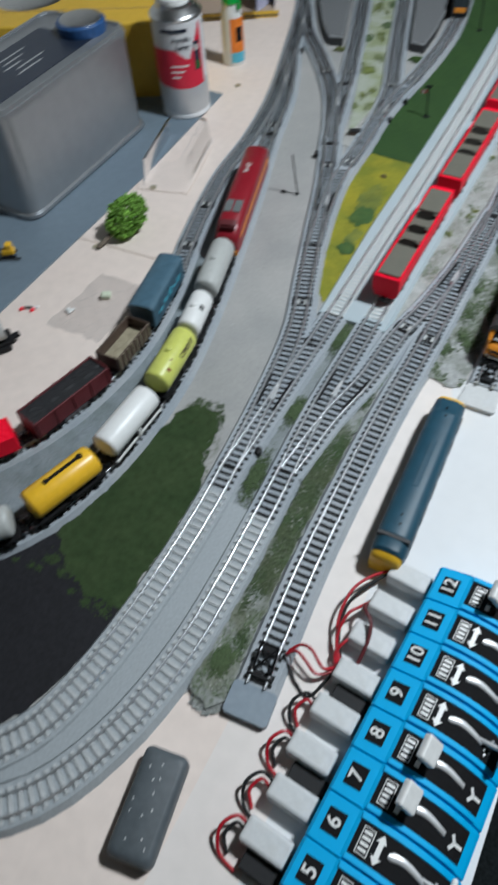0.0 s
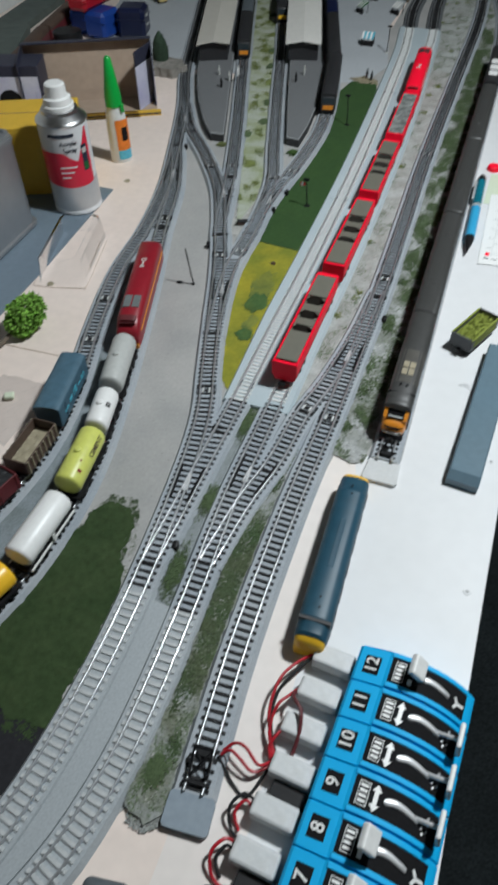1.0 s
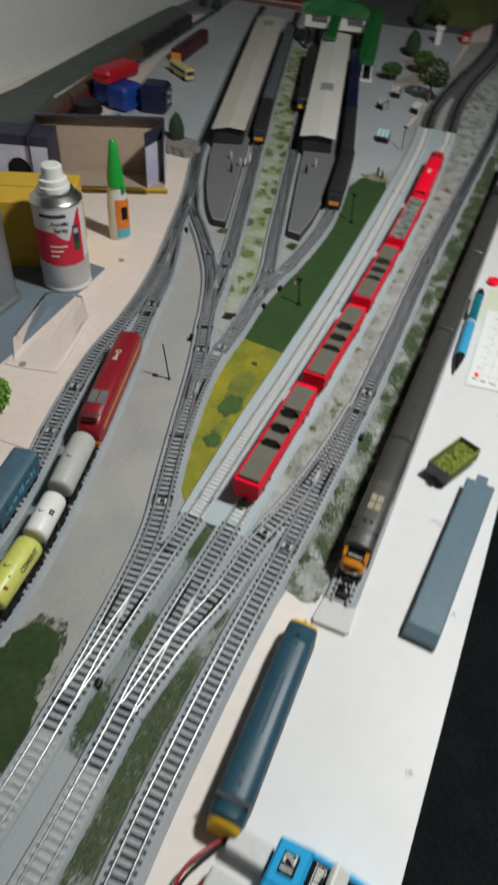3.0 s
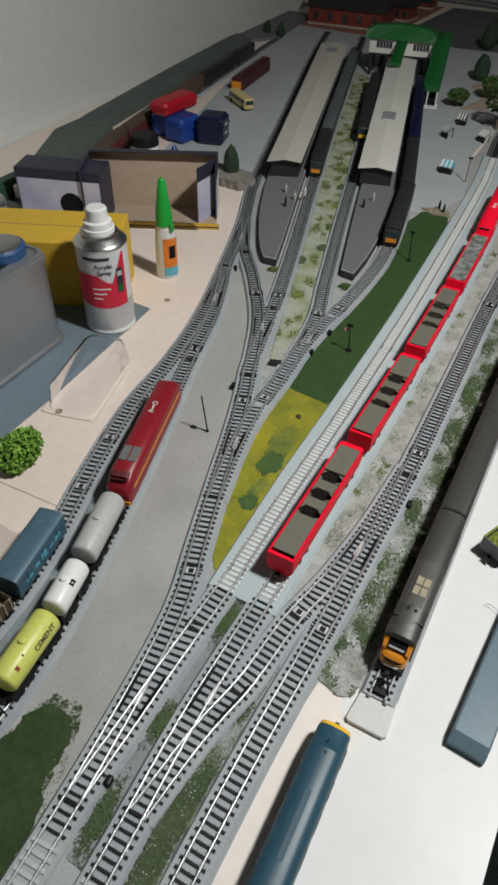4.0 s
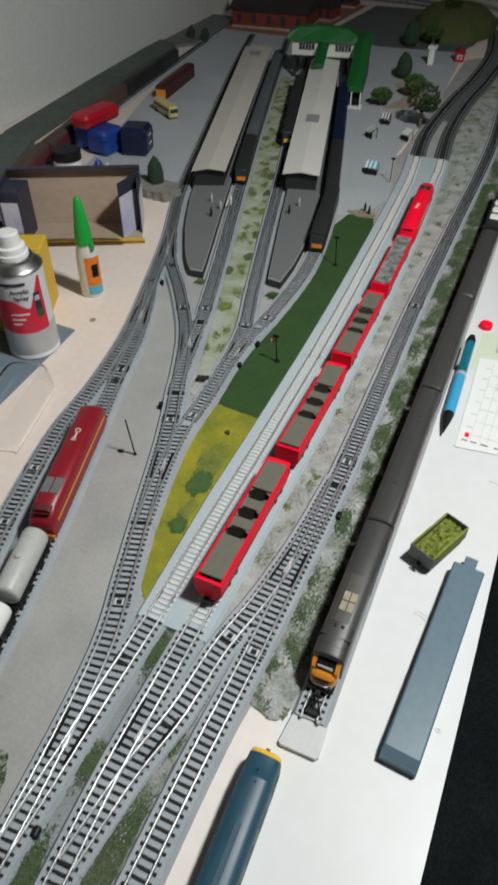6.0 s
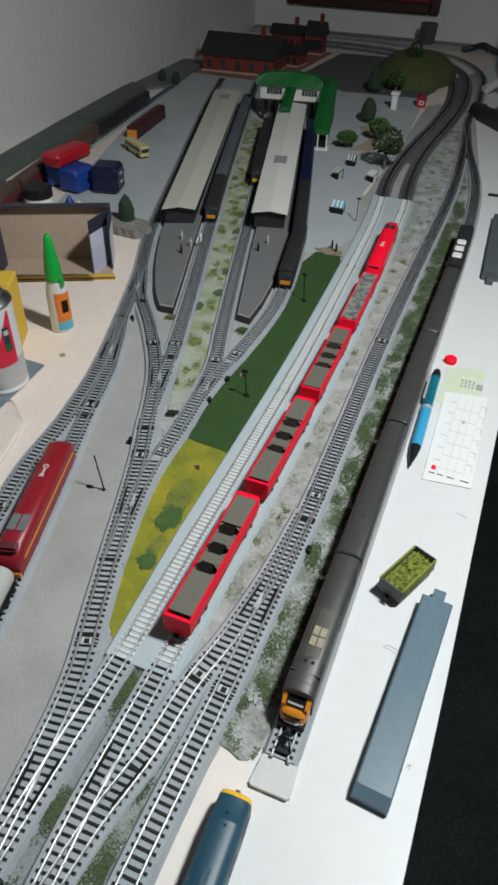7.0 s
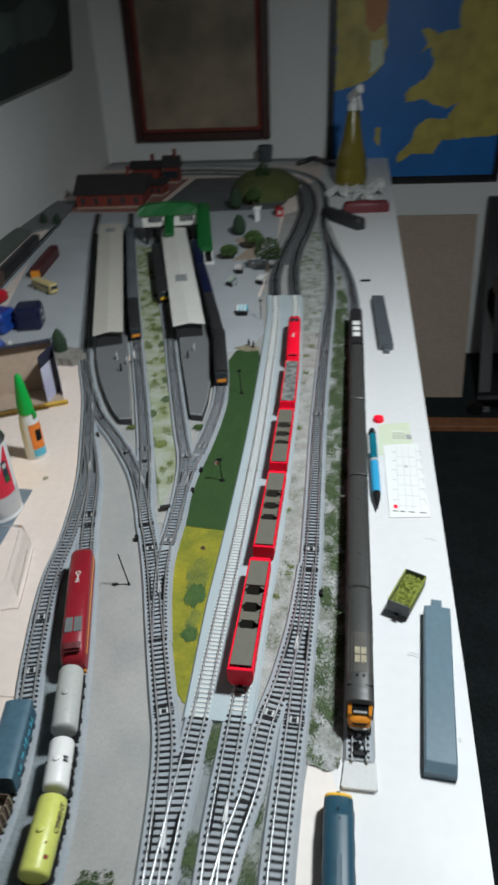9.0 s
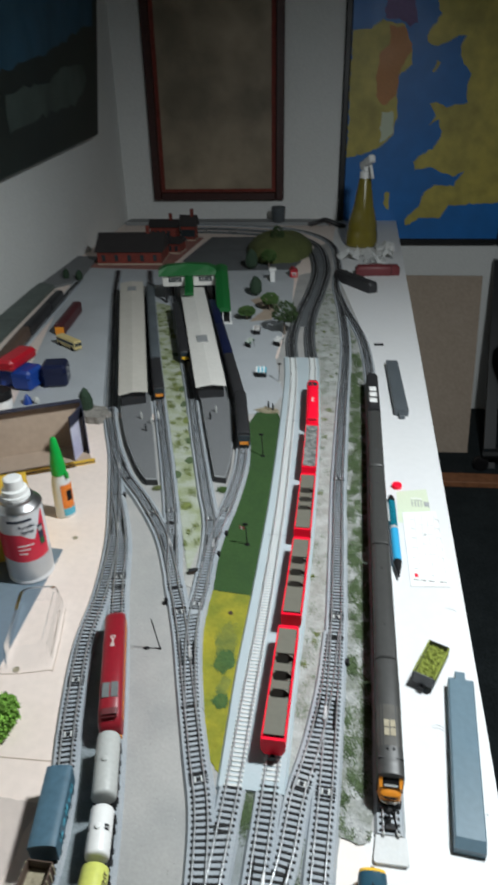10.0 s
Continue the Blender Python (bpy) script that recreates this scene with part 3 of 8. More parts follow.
track(LINK, "short turnout leg on to the pale double track", beside=(INNER,), lift=0.0003)
s_pale, s_pale_end = 0.0, MAIN_LEFT.s_at_y(1.290)
track(MAIN_LEFT, "straight model track with pale concrete sleepers", 0.0, s_pale_end, "pale_sleeper", bed_mat="", pitch=0.0040)
track(MAIN_LEFT, "dark far model track round the hill", s_pale_end, bed=0.0106, bed_mat="dark_bed")
r0, r1 = MAIN_RIGHT.s_at_y(0.442), MAIN_RIGHT.s_at_y(1.294)
r_near = MAIN_RIGHT.s_at_y(0.266)
track(MAIN_RIGHT, "curved model track with pale concrete sleepers at its near end", 0.0, r_near, "concrete_sleeper", bed_mat="concrete_bed")
track(MAIN_RIGHT, "curved model track that carries the red train", r_near, r0, forks=(CROSS,))
track(MAIN_RIGHT, "straight model track with pale concrete sleepers under the red train", r0, r1, "pale_sleeper", bed_mat="", pitch=0.0040)
track(MAIN_RIGHT, "dark far model track round the hill", r1, bed=0.0106, bed_mat="dark_bed", lift=0.0002)
track(CROSS, "turnout leg crossing over to the siding", beside=(MAIN_RIGHT, SIDING), lift=0.0001)
track(SIDING, "long straight model siding with black sleepers", forks=(CROSS, FRONT))
track(FRONT, "model track under the dark express train along the board's front", beside=(SIDING,), lift=0.0001, bed=0.0092)
# the pale double-track base
slab_bm = bmesh.new()
rings = []
for y in np.linspace(0.434, 1.294, 24):
    xl, yl, a = MAIN_LEFT.at(MAIN_LEFT.s_at_y(float(y)))
    xr, yr, b = MAIN_RIGHT.at(MAIN_RIGHT.s_at_y(float(y)))
    wide = 0.0040 * min(1.0, (float(y) - 0.434) / 0.12)              # the shoulder on the lawn's side broadens from its near end
    rings.append([Vector((xl - 0.0130 - wide, y, 0.0003)), Vector((xr + 0.0130, y, 0.0003)), Vector((xr + 0.0108, y, BED - 0.0002)), Vector((xl - 0.0105 - wide, y, BED - 0.0002))])
double = thing("double_track_base", "pale blue-grey plastic base of the double track", "track base")
part("base", loft(rings, slab_bm), M["slab"], double)
for y in (0.452, 0.742, 1.03, 1.24):
    for o, e in ((MAIN_LEFT, 1), (MAIN_RIGHT, -1)):
        for d in (-GAUGE / 2, GAUGE / 2):
            part("joint_clip", moved(box(-0.0009, -0.0042, TIE - 0.0003, 0.0009, 0.0042, TIE + 0.0006, 0.0003), o.place(o.s_at_y(y)) @ pose(d, 0, 0)), M["slate"], double, "dark rail joint clip")
for y in (0.742, 1.03):
    xl = MAIN_LEFT.at(MAIN_LEFT.s_at_y(y))[0]
    xr = MAIN_RIGHT.at(MAIN_RIGHT.s_at_y(y))[0]
    part("joint_line", box(xl - 0.0112, y - 0.0002, BED - 0.0004, xr + 0.0112, y + 0.0002, BED - 0.0001), M["mat"], double)


# check rails, frogs and joiner frames of the turnouts
def turnout_parts(line, y, leg, label):
    """Bright frog where two inner rails cross, and black check rails beside it."""
    t = thing("turnout_fittings", label, "turnout fittings", group="turnout fittings")
    s = line.s_at_y(y)
    x, yy, a = line.at(s)
    d = leg.offset(x, yy, a)
    side = 1 if d > 0 else -1
    for o in (line, leg):
        q = o.s_at_y(y)
        e = -side if o is line else side
        part("check_rail", sweep(o, q - 0.014, q + 0.014, [(e * GAUGE / 2 - e * 0.0016 - 0.0004, TIE), (e * GAUGE / 2 - e * 0.0016 + 0.0004, TIE), (e * GAUGE / 2 - e * 0.0016 + 0.0004, RAIL + 0.0001), (e * GAUGE / 2 - e * 0.0016 - 0.0004, RAIL + 0.0001)], 0.004), M["black"], t, "black check rail")
    for k in (-1, 1):
        part("frog", moved(box(-0.0005, -0.010, TIE, 0.0005, 0.004, RAIL + 0.0002, 0.0002), line.place(s) @ pose(side * GAUGE / 2 + k * 0.0005, 0.002, 0, 0, 0, k * 4)), M["frog"], t, "bright metal frog")
    return t


def joiner(line, y):
    t = thing("joiner_frame", "pale open frame with a black middle at a track joint", "track joint", line.place(line.s_at_y(y)), "track joints")
    for e in (-1, 1):
        part("bar", box(e * 0.0024 - 0.0005, -0.0026, BED - 0.0004, e * 0.0024 + 0.0005, 0.0026, TIE + 0.0001), M["concrete_sleeper"], t, "pale frame bar")
        part("tie", box(-0.0070, e * 0.0035 - 0.0006, BED - 0.0004, 0.0070, e * 0.0035 + 0.0006, TIE + 0.0002), M["sleeper"], t)
        for q in (-1, 1):
            part("tie_end", box(e * 0.0062 - 0.0012, q * 0.0013 - 0.0004, BED - 0.0004, e * 0.0062 + 0.0012, q * 0.0013 + 0.0004, TIE + 0.0001), M["sleeper"], t)
    part("middle", box(-0.0016, -0.0014, BED - 0.0004, 0.0016, 0.0014, TIE), M["sleeper"], t, "black middle block")



for line, y, leg in ((MAIN_RIGHT, 0.372, CROSS), (SIDING, 0.508, CROSS), (INNER, 0.352, LINK), (INNER, 0.556, BAY_TWO), (INNER, 0.712, BAY_ONE), (BAY_TWO, 0.716, BAY_THREE), (OUTER, 0.735, TANKS), (OUTER, 0.868, INNER)):
    turnout_parts(line, y, leg, "bright frog and black check rails of a turnout")
for line, y in JOINTS:
    joiner(line, y)
for line, y, e in ((INNER, 0.305, 1), (SIDING, 0.565, 1), (BAY_TWO, 0.70, 1), (INNER, 0.625, -1), (OUTER, 0.80, 1), (BAY_THREE, 0.74, 1)):
    bm = box(-0.0019, -0.0030, 0.0002, 0.0019, 0.0030, 0.0060, 0.0012, segments=2)
    tagged(link_mesh("track_box", moved(bm, line.place(line.s_at_y(y)) @ pose(e * 0.0112, 0, 0)), M["black"]), "small rounded black throw knob beside a turnout", "track box", "track boxes")
for line, y in ((INNER, 0.289), (MAIN_RIGHT, 0.300), (INNER, 0.500), (INNER, 0.640), (BAY_TWO, 0.650), (SIDING, 0.592), (OUTER, 0.800)):
    bm = join(box(-0.0034, -0.0009, TIE, 0.0034, 0.0009, TIE + 0.0007, 0.0003), box(-0.0076, -0.0006, TIE - 0.0002, 0.0076, 0.0006, TIE + 0.0003))
    tagged(link_mesh("tie_bar", moved(bm, line.place(line.s_at_y(y))), M["sleeper"]), "black tie bar across a turnout's blades", "tie bar", "turnout tie bars")

# ---- painted ground, flock and ballast ----
def along(line, y0, y1, off, n=14):
    pts = []
    for y in np.linspace(y0, y1, n):
        x, yy, a = line.at(line.s_at_y(float(y)))
        pts.append((x + off * math.cos(a), yy + off * math.sin(a)))
    return pts


def ragged(outline, amount, step=0.004):
    out = []
    n = len(outline)
    for i in range(n):
        a, b = Vector((*outline[i], 0)), Vector((*outline[(i + 1) % n], 0))
        k = max(1, int((b - a).length / step))
        for j in range(k):
            p = a.lerp(b, j / k)
            q = noise.noise_vector(p * 160) + 0.6 * noise.noise_vector(p * 520)
            out.append((p.x + q.x * amount, p.y + q.y * amount))
    return out


def inside(x, y, outline):
    hit, n = False, len(outline)
    for i in range(n):
        (x0, y0), (x1, y1) = outline[i], outline[(i + 1) % n]
        if (y0 > y) != (y1 > y) and x < (x1 - x0) * (y - y0) / (y1 - y0) + x0:
            hit = not hit
    return hit


def flock(name, outline, mat, label, z=0.0012, tufts=1500, tall=0.0016, wide=0.0013, edge=0.0016, seed=1, category="scenic grass", sheet=True, patchy=0.0, clear=()):
    rnd = random.Random(seed)
    shape = ragged(outline, edge)
    bm = slab(shape, 0.0003, z) if sheet else bmesh.new()
    xs, ys = [p[0] for p in shape], [p[1] for p in shape]
    verts, faces = [], []
    made = tries = 0
    while made < tufts and tries < tufts * 12:
        tries += 1
        x, y = rnd.uniform(min(xs), max(xs)), rnd.uniform(min(ys), max(ys))
        if not inside(x, y, shape) or any(line.gap(x, y) < 0.0100 for line in clear):
            continue
        if patchy and noise.noise(Vector((x * 42, y * 42, seed))) + 0.35 * noise.noise(Vector((x * 160, y * 160, seed))) < rnd.uniform(-0.22, 0.22) + patchy:
            continue
        made += 1
        a, r, h = rnd.uniform(0, 6.28), wide * rnd.uniform(0.4, 1.1), tall * rnd.uniform(0.3, 1.1)
        k = len(verts)
        for j in range(3):
            verts.append((x + r * math.cos(a + j * 2.1), y + r * math.sin(a + j * 2.1), z + 0.0001 + h * (0.25 + 0.75 * rnd.random())))
        verts.append((x, y, z - 0.0002))
        faces += [(k, k + 1, k + 2), (k, k + 1, k + 3), (k + 1, k + 2, k + 3), (k + 2, k, k + 3)]
    me = bpy.data.meshes.new("tufts")
    me.from_pydata(verts, [], faces)
    bm.from_mesh(me)
    bpy.data.meshes.remove(me)
    return tagged(link_mesh(name, bm, mat), label, category, kind="stuff")


def clumps(name, outline, mat, label, n, small, large, per, z=0.0012, tall=0.0007, wide=0.0006, seed=1, clear=(), long=1.6, turn=0.0, category="scenic grass"):
    """Soft patches of flock: tufts thick in the middle of each patch and thinning outwards."""
    rnd = random.Random(seed)
    xs, ys = [p[0] for p in outline], [p[1] for p in outline]
    verts, faces, made = [], [], 0
    while made < n:
        cx, cy = rnd.uniform(min(xs), max(xs)), rnd.uniform(min(ys), max(ys))
        if not inside(cx, cy, outline):
            continue
        made += 1
        r = small + (large - small) * rnd.random() ** 2
        bend = turn + rnd.uniform(-0.5, 0.5)
        for _ in range(int(per * (r / large) ** 1.5) + 12):
            u, v = rnd.gauss(0, 0.5) * r, rnd.gauss(0, 0.5) * r * long
            x, y = cx + u * math.cos(bend) - v * math.sin(bend), cy + u * math.sin(bend) + v * math.cos(bend)
            if not inside(x, y, outline) or any(line.gap(x, y) < 0.0100 for line in clear):
                continue
            a, q, h = rnd.uniform(0, 6.28), wide * rnd.uniform(0.5, 1.2), tall * rnd.uniform(0.3, 1.1)
            k = len(verts)
            for j in range(3):
                verts.append((x + q * math.cos(a + j * 2.1), y + q * math.sin(a + j * 2.1), z + h * (0.3 + 0.7 * rnd.random())))
            verts.append((x, y, z - 0.0003))
            faces += [(k, k + 1, k + 2), (k, k + 1, k + 3), (k + 1, k + 2, k + 3), (k + 2, k, k + 3)]
    me = bpy.data.meshes.new(name)
    me.from_pydata(verts, [], faces)
    me.materials.append(mat)
    return tagged(new(name, me), label, category, kind="stuff")


base = along(OUTER, 0.12, 1.02, -0.0110, 40) + [(-0.10, 1.02), (-0.02, 1.30), (-0.03, 1.9), (0.06, 2.0), (0.10, 1.72)]
base += along(FRONT, 1.50, 0.42, 0.0112, 20) + [(0.140, 0.418), (0.119, 0.418)] + along(SIDING, 0.39, 0.19, 0.0110, 10) + [(0.0995, 0.186), (0.0950, 0.177), (0.0880, 0.178)] + along(MAIN_RIGHT, 0.165, 0.05, 0.0110, 8)
tagged(link_mesh("ground", slab(base, 0.0001, 0.0006), M["ground"]), "matt grey painted scenery base of the model railway", "ground", kind="structure")

paving = [(-0.262, 1.035), (-0.36, 1.0), (-0.42, 1.02), (-0.565, 1.56), (-0.62, 1.80), (-0.66, 2.0), (-0.05, 2.02), (-0.022, 1.6), (-0.026, 1.3), (0.006, 1.13), (-0.012, 1.06), (-0.09, 1.04)]
tagged(link_mesh("pavement", slab(paving, 0.0006, 0.0012), M["station_ground"]), "smooth pale grey paving round the model station", "paving", kind="structure")

dark_lawn = along(BAY_TWO, 0.645, 0.74, 0.0110, 5) + along(BAY_THREE, 0.75, 1.02, 0.0110, 10) + [(-0.028, 1.06), (0.004, 1.065)] + along(MAIN_LEFT, 1.04, 0.642, -0.0155, 12)
flock("grass_strip", dark_lawn, M["grass_strip"], "short dark green flock strip beside the double track", z=0.0015, tufts=1500, tall=0.00012, wide=0.0013, edge=0.0008, seed=2)
yellow_lawn = along(INNER, 0.452, 0.56, 0.0110, 6) + along(BAY_TWO, 0.60, 0.648, 0.0110, 4) + along(MAIN_LEFT, 0.648, 0.56, -0.0155, 5) + along(MAIN_LEFT, 0.54, 0.446, -0.0112, 5)
flock("yellow_grass", yellow_lawn, M["grass_yellow"], "yellow-green flock patch between two tracks", tufts=1800, tall=0.00012, wide=0.0014, edge=0.0014, seed=3)
lawn = along(TANKS, 0.215, 0.292, 0.0110, 6) + [(-0.015, 0.312), (-0.006, 0.325), (0.008, 0.323), (0.014, 0.316), (0.0165, 0.304), (0.0168, 0.292)] + along(INNER, 0.272, 0.186, -0.0110, 6) + [(0.004, 0.186), (-0.022, 0.200)]
flock("dark_grass", lawn, M["grass_dark"], "dark green flock lawn inside the curved tracks", tufts=3000, tall=0.00016, wide=0.0014, edge=0.0030, seed=4)
dark_area = along(TANKS, 0.130, 0.224, 0.0110, 6) + [(0.0, 0.192)] + along(INNER, 0.192, 0.060, -0.0110, 8)
tagged(link_mesh("dark_ground", slab(ragged(dark_area, 0.002), 0.0004, 0.0010), M["dark_ground"]), "black painted patch of scenery base", "ground", kind="structure")
fringe = along(TANKS, 0.205, 0.300, 0.0110, 6) + [(-0.012, 0.326), (0.004, 0.332), (0.016, 0.316)] + along(INNER, 0.296, 0.190, -0.0110, 6) + [(0.002, 0.178), (-0.024, 0.192)]
clumps("lawn_edge_grass", [(-0.014, 0.300), (-0.010, 0.330), (0.008, 0.332), (0.019, 0.314), (0.020, 0.270), (0.010, 0.290)], M["grass_dark"], "dark green flock thinning out round the lawn", 40, 0.002, 0.006, 130, z=0.0009, tall=0.0003, wide=0.0006, seed=27, long=1.1)
clumps("lawn_near_grass", along(TANKS, 0.190, 0.216, 0.0130, 3) + [(0.0, 0.200), (0.020, 0.198), (0.026, 0.178), (0.010, 0.176), (-0.014, 0.182)], M["grass_dark"], "dark green flock straying on to the black ground", 30, 0.002, 0.006, 120, z=0.0010, tall=0.0003, wide=0.0007, seed=28, long=1.0)
flock("lawn_fringe", fringe, M["moss"], "loose dark green flock round the lawn's edge", tufts=4500, tall=0.0003, wide=0.0005, z=0.0006, seed=24, sheet=False, patchy=-0.05)
near_plate = along(INNER, 0.078, 0.268, 0.0100, 16) + along(MAIN_RIGHT, 0.268, 0.082, -0.0100, 16)
tagged(link_mesh("track_plate", slab(near_plate, 0.0004, BED - 0.0008), M["concrete_bed"]), "smooth pale grey plate between two curved tracks", "track plate")
wedge = along(INNER, 0.2685, 0.285, 0.0112, 3) + along(LINK, 0.300, 0.425, 0.0112, 8) + along(MAIN_RIGHT, 0.425, 0.2685, -0.0112, 12)
flock("wedge_ballast", wedge, M["gap_ballast"], "blue-grey ballast in the wedge between two tracks", tufts=900, tall=0.0003, wide=0.0007, z=0.0012, edge=0.0004, seed=26, category="gravel")
gap = along(OUTER, 0.155, 0.735, 0.0096, 26) + along(TANKS, 0.715, 0.125, -0.0096, 26)
flock("gap_ballast", gap, M["curve_ballast"], "blue-grey mottled ballast between two curved tracks", tufts=2500, tall=0.0004, wide=0.0008, z=0.0016, edge=0.0006, seed=25, category="gravel")
verge = along(MAIN_RIGHT, 0.172, 0.415, 0.0110, 10) + along(SIDING, 0.420, 0.192, -0.0110, 10) + [(0.0995, 0.180), (0.0985, 0.1700), (0.0940, 0.1650), (0.0890, 0.1672), (0.0860, 0.1650)]
flock("verge_ballast", verge, M["verge_moss"], "mossy grey gravel strip between two tracks", tufts=3000, tall=0.0003, wide=0.0008, z=0.0026, edge=0.0028, seed=5, category="gravel", clear=(CROSS,))
clumps("verge_grass", along(MAIN_RIGHT, 0.186, 0.410, 0.0112, 10) + along(SIDING, 0.410, 0.194, -0.0112, 10), M["verge_flock"], "soft dark green flock down the middle of grey gravel", 44, 0.003, 0.0105, 820, z=0.0028, tall=0.0007, wide=0.0006, seed=6, clear=(CROSS,), long=1.9)
clumps("verge_fringe", verge, M["grass_grey"], "thin grey-green flock fringing the gravel strip", 70, 0.003, 0.008, 170, z=0.0028, tall=0.0004, wide=0.0005, seed=16, clear=(CROSS,))
clumps("verge_end_gravel", [(0.0800, 0.176), (0.0845, 0.162), (0.0930, 0.160), (0.1000, 0.166), (0.0990, 0.180), (0.0900, 0.182)], M["gravel_front"], "loose grey gravel straying on to the bare board", 46, 0.002, 0.0055, 70, z=0.0005, tall=0.0012, wide=0.0007, seed=29, long=1.1, category="gravel")
clumps("verge_stones", verge, M["stone_chip"], "pale stone chips strewn on the gravel strip", 30, 0.002, 0.007, 5, z=0.0028, tall=0.0008, wide=0.0005, seed=20, clear=(CROSS,), category="stones")
middle = along(MAIN_RIGHT, 0.455, 1.78, 0.0110, 30) + along(SIDING, 1.80, 0.55, -0.0110, 16) + along(CROSS, 0.545, 0.445, -0.0110, 6)
flock("middle_ballast", middle, M["gravel_ground"], "mottled grey gravel between the double track and the siding", tufts=4000, tall=0.00022, wide=0.0010, z=0.0010, edge=0.0008, seed=7, category="gravel")
clumps("middle_grass", middle, M["grass_grey"], "thin grey-green flock scattered on gravel", 120, 0.003, 0.009, 90, z=0.0011, tall=0.0005, wide=0.0006, seed=8)
clumps("middle_tufts", middle, M["olive_flock"], "small olive flock tufts on gravel", 22, 0.003, 0.0055, 130, z=0.0011, tall=0.0010, wide=0.0006, seed=18, long=1.2)
clumps("middle_stones", middle, M["stone_chip"], "pale stone chips strewn on gravel", 55, 0.002, 0.008, 14, z=0.0011, tall=0.0007, wide=0.0008, seed=19, category="stones")
front_strip = [(0.1150, 0.411), (0.1165, 0.418)] + along(SIDING, 0.425, 1.52, 0.0110, 24) + along(FRONT, 1.50, 0.424, -0.0112, 22) + [(0.139, 0.411), (0.131, 0.407), (0.122, 0.410)]
flock("front_ballast", front_strip, M["gravel_front"], "coarse grey gravel strip along the siding", tufts=4500, tall=0.0005, wide=0.0011, z=0.0010, edge=0.0015, seed=9, category="gravel")
clumps("front_grass", front_strip, M["grass_grey"], "ragged grey-green flock along the siding", 120, 0.003, 0.009, 170, z=0.0011, tall=0.0010, wide=0.0008, seed=10)
clumps("front_dark_grass", along(SIDING, 0.62, 1.34, 0.0110, 22) + along(FRONT, 1.30, 0.62, -0.0110, 22), M["moss"], "dark green flock clumps along the siding", 100, 0.005, 0.011, 420, z=0.0012, tall=0.0012, wide=0.0009, seed=11)
clumps("front_near_grass", along(SIDING, 0.43, 0.62, 0.0110, 10) + along(FRONT, 0.62, 0.43, -0.0110, 10), M["moss"], "small dark green flock clumps in the coarse gravel", 16, 0.004, 0.008, 380, z=0.0012, tall=0.0011, wide=0.0008, seed=13)
flock("loose_stones", front_strip, M["stone_chip"], "pale stone chips scattered on the gravel", tufts=520, tall=0.0010, wide=0.0009, seed=12, sheet=False, category="stones")
between = along(BAY_ONE, 0.745, 1.62, 0.0110, 18) + along(BAY_TWO, 1.60, 0.72, -0.0110, 18) + [(-0.048, 0.665)]
flock("bay_ballast", between, M["bay_moss"], "pale green gravel strip between the platform tracks", tufts=1500, tall=0.0003, wide=0.0008, z=0.0020, edge=0.0010, seed=13, category="gravel")
clumps("bay_grass", between, M["olive_flock"], "olive green flock clumps between the platform tracks", 60, 0.004, 0.008, 150, z=0.0021, tall=0.0008, wide=0.0009, seed=14, turn=0.3)
flock("points_gravel", [(-0.052, 0.655), (-0.034, 0.640), (-0.036, 0.70), (-0.049, 0.735), (-0.066, 0.75)], M["stone_chip"], "pale gravel in the fork of two tracks", tufts=250, tall=0.0008, wide=0.0009, z=0.0011, seed=15, category="gravel")

flock("lawn_scatter", [(-0.012, 0.318), (-0.004, 0.334), (0.014, 0.328), (0.021, 0.300), (0.024, 0.262), (0.018, 0.272), (0.014, 0.302), (0.006, 0.322)], M["stone_chip"], "pale gravel scatter along the lawn's edge", tufts=90, tall=0.0006, wide=0.0006, seed=17, sheet=False, category="gravel", z=0.0008)


def bush(x, y, r, h, mat, label, seed, n=600, base=0.0014, long=1.0, turn=0.0, leaf=0.0005, loose=0.95):
    rnd = random.Random(seed)
    bm = bmesh.new()
    verts, faces = [], []
    for _ in range(n):
        a = rnd.uniform(0, 6.283)
        q = math.sqrt(rnd.random()) * rnd.uniform(1.25 - loose, 1.25) * (1 + 0.16 * math.sin(2 * a + seed) + 0.10 * math.sin(5 * a + 2 * seed))
        u, v = r * q * math.cos(a), r * q * long * math.sin(a)
        px, py = x + u * math.cos(turn) - v * math.sin(turn), y + u * math.sin(turn) + v * math.cos(turn)
        top = h * max(0.05, 1 - q * q) * rnd.uniform(0.55, 1.05)
        s = leaf * rnd.uniform(0.6, 1.4)
        k = len(verts)
        b = rnd.uniform(0, 6.28)
        for j in range(3):
            verts.append((px + s * math.cos(b + 2.1 * j), py + s * math.sin(b + 2.1 * j), base + top + s * 0.35 * rnd.random()))
        verts.append((px, py, base - 0.0004))
        faces += [(k, k + 1, k + 2), (k, k + 1, k + 3), (k + 1, k + 2, k + 3), (k + 2, k, k + 3)]
    me = bpy.data.meshes.new("leaves")
    me.from_pydata(verts, [], faces)
    bm.from_mesh(me)
    bpy.data.meshes.remove(me)
    return tagged(link_mesh("bush", bm, mat), label, "bush", "flock bushes")


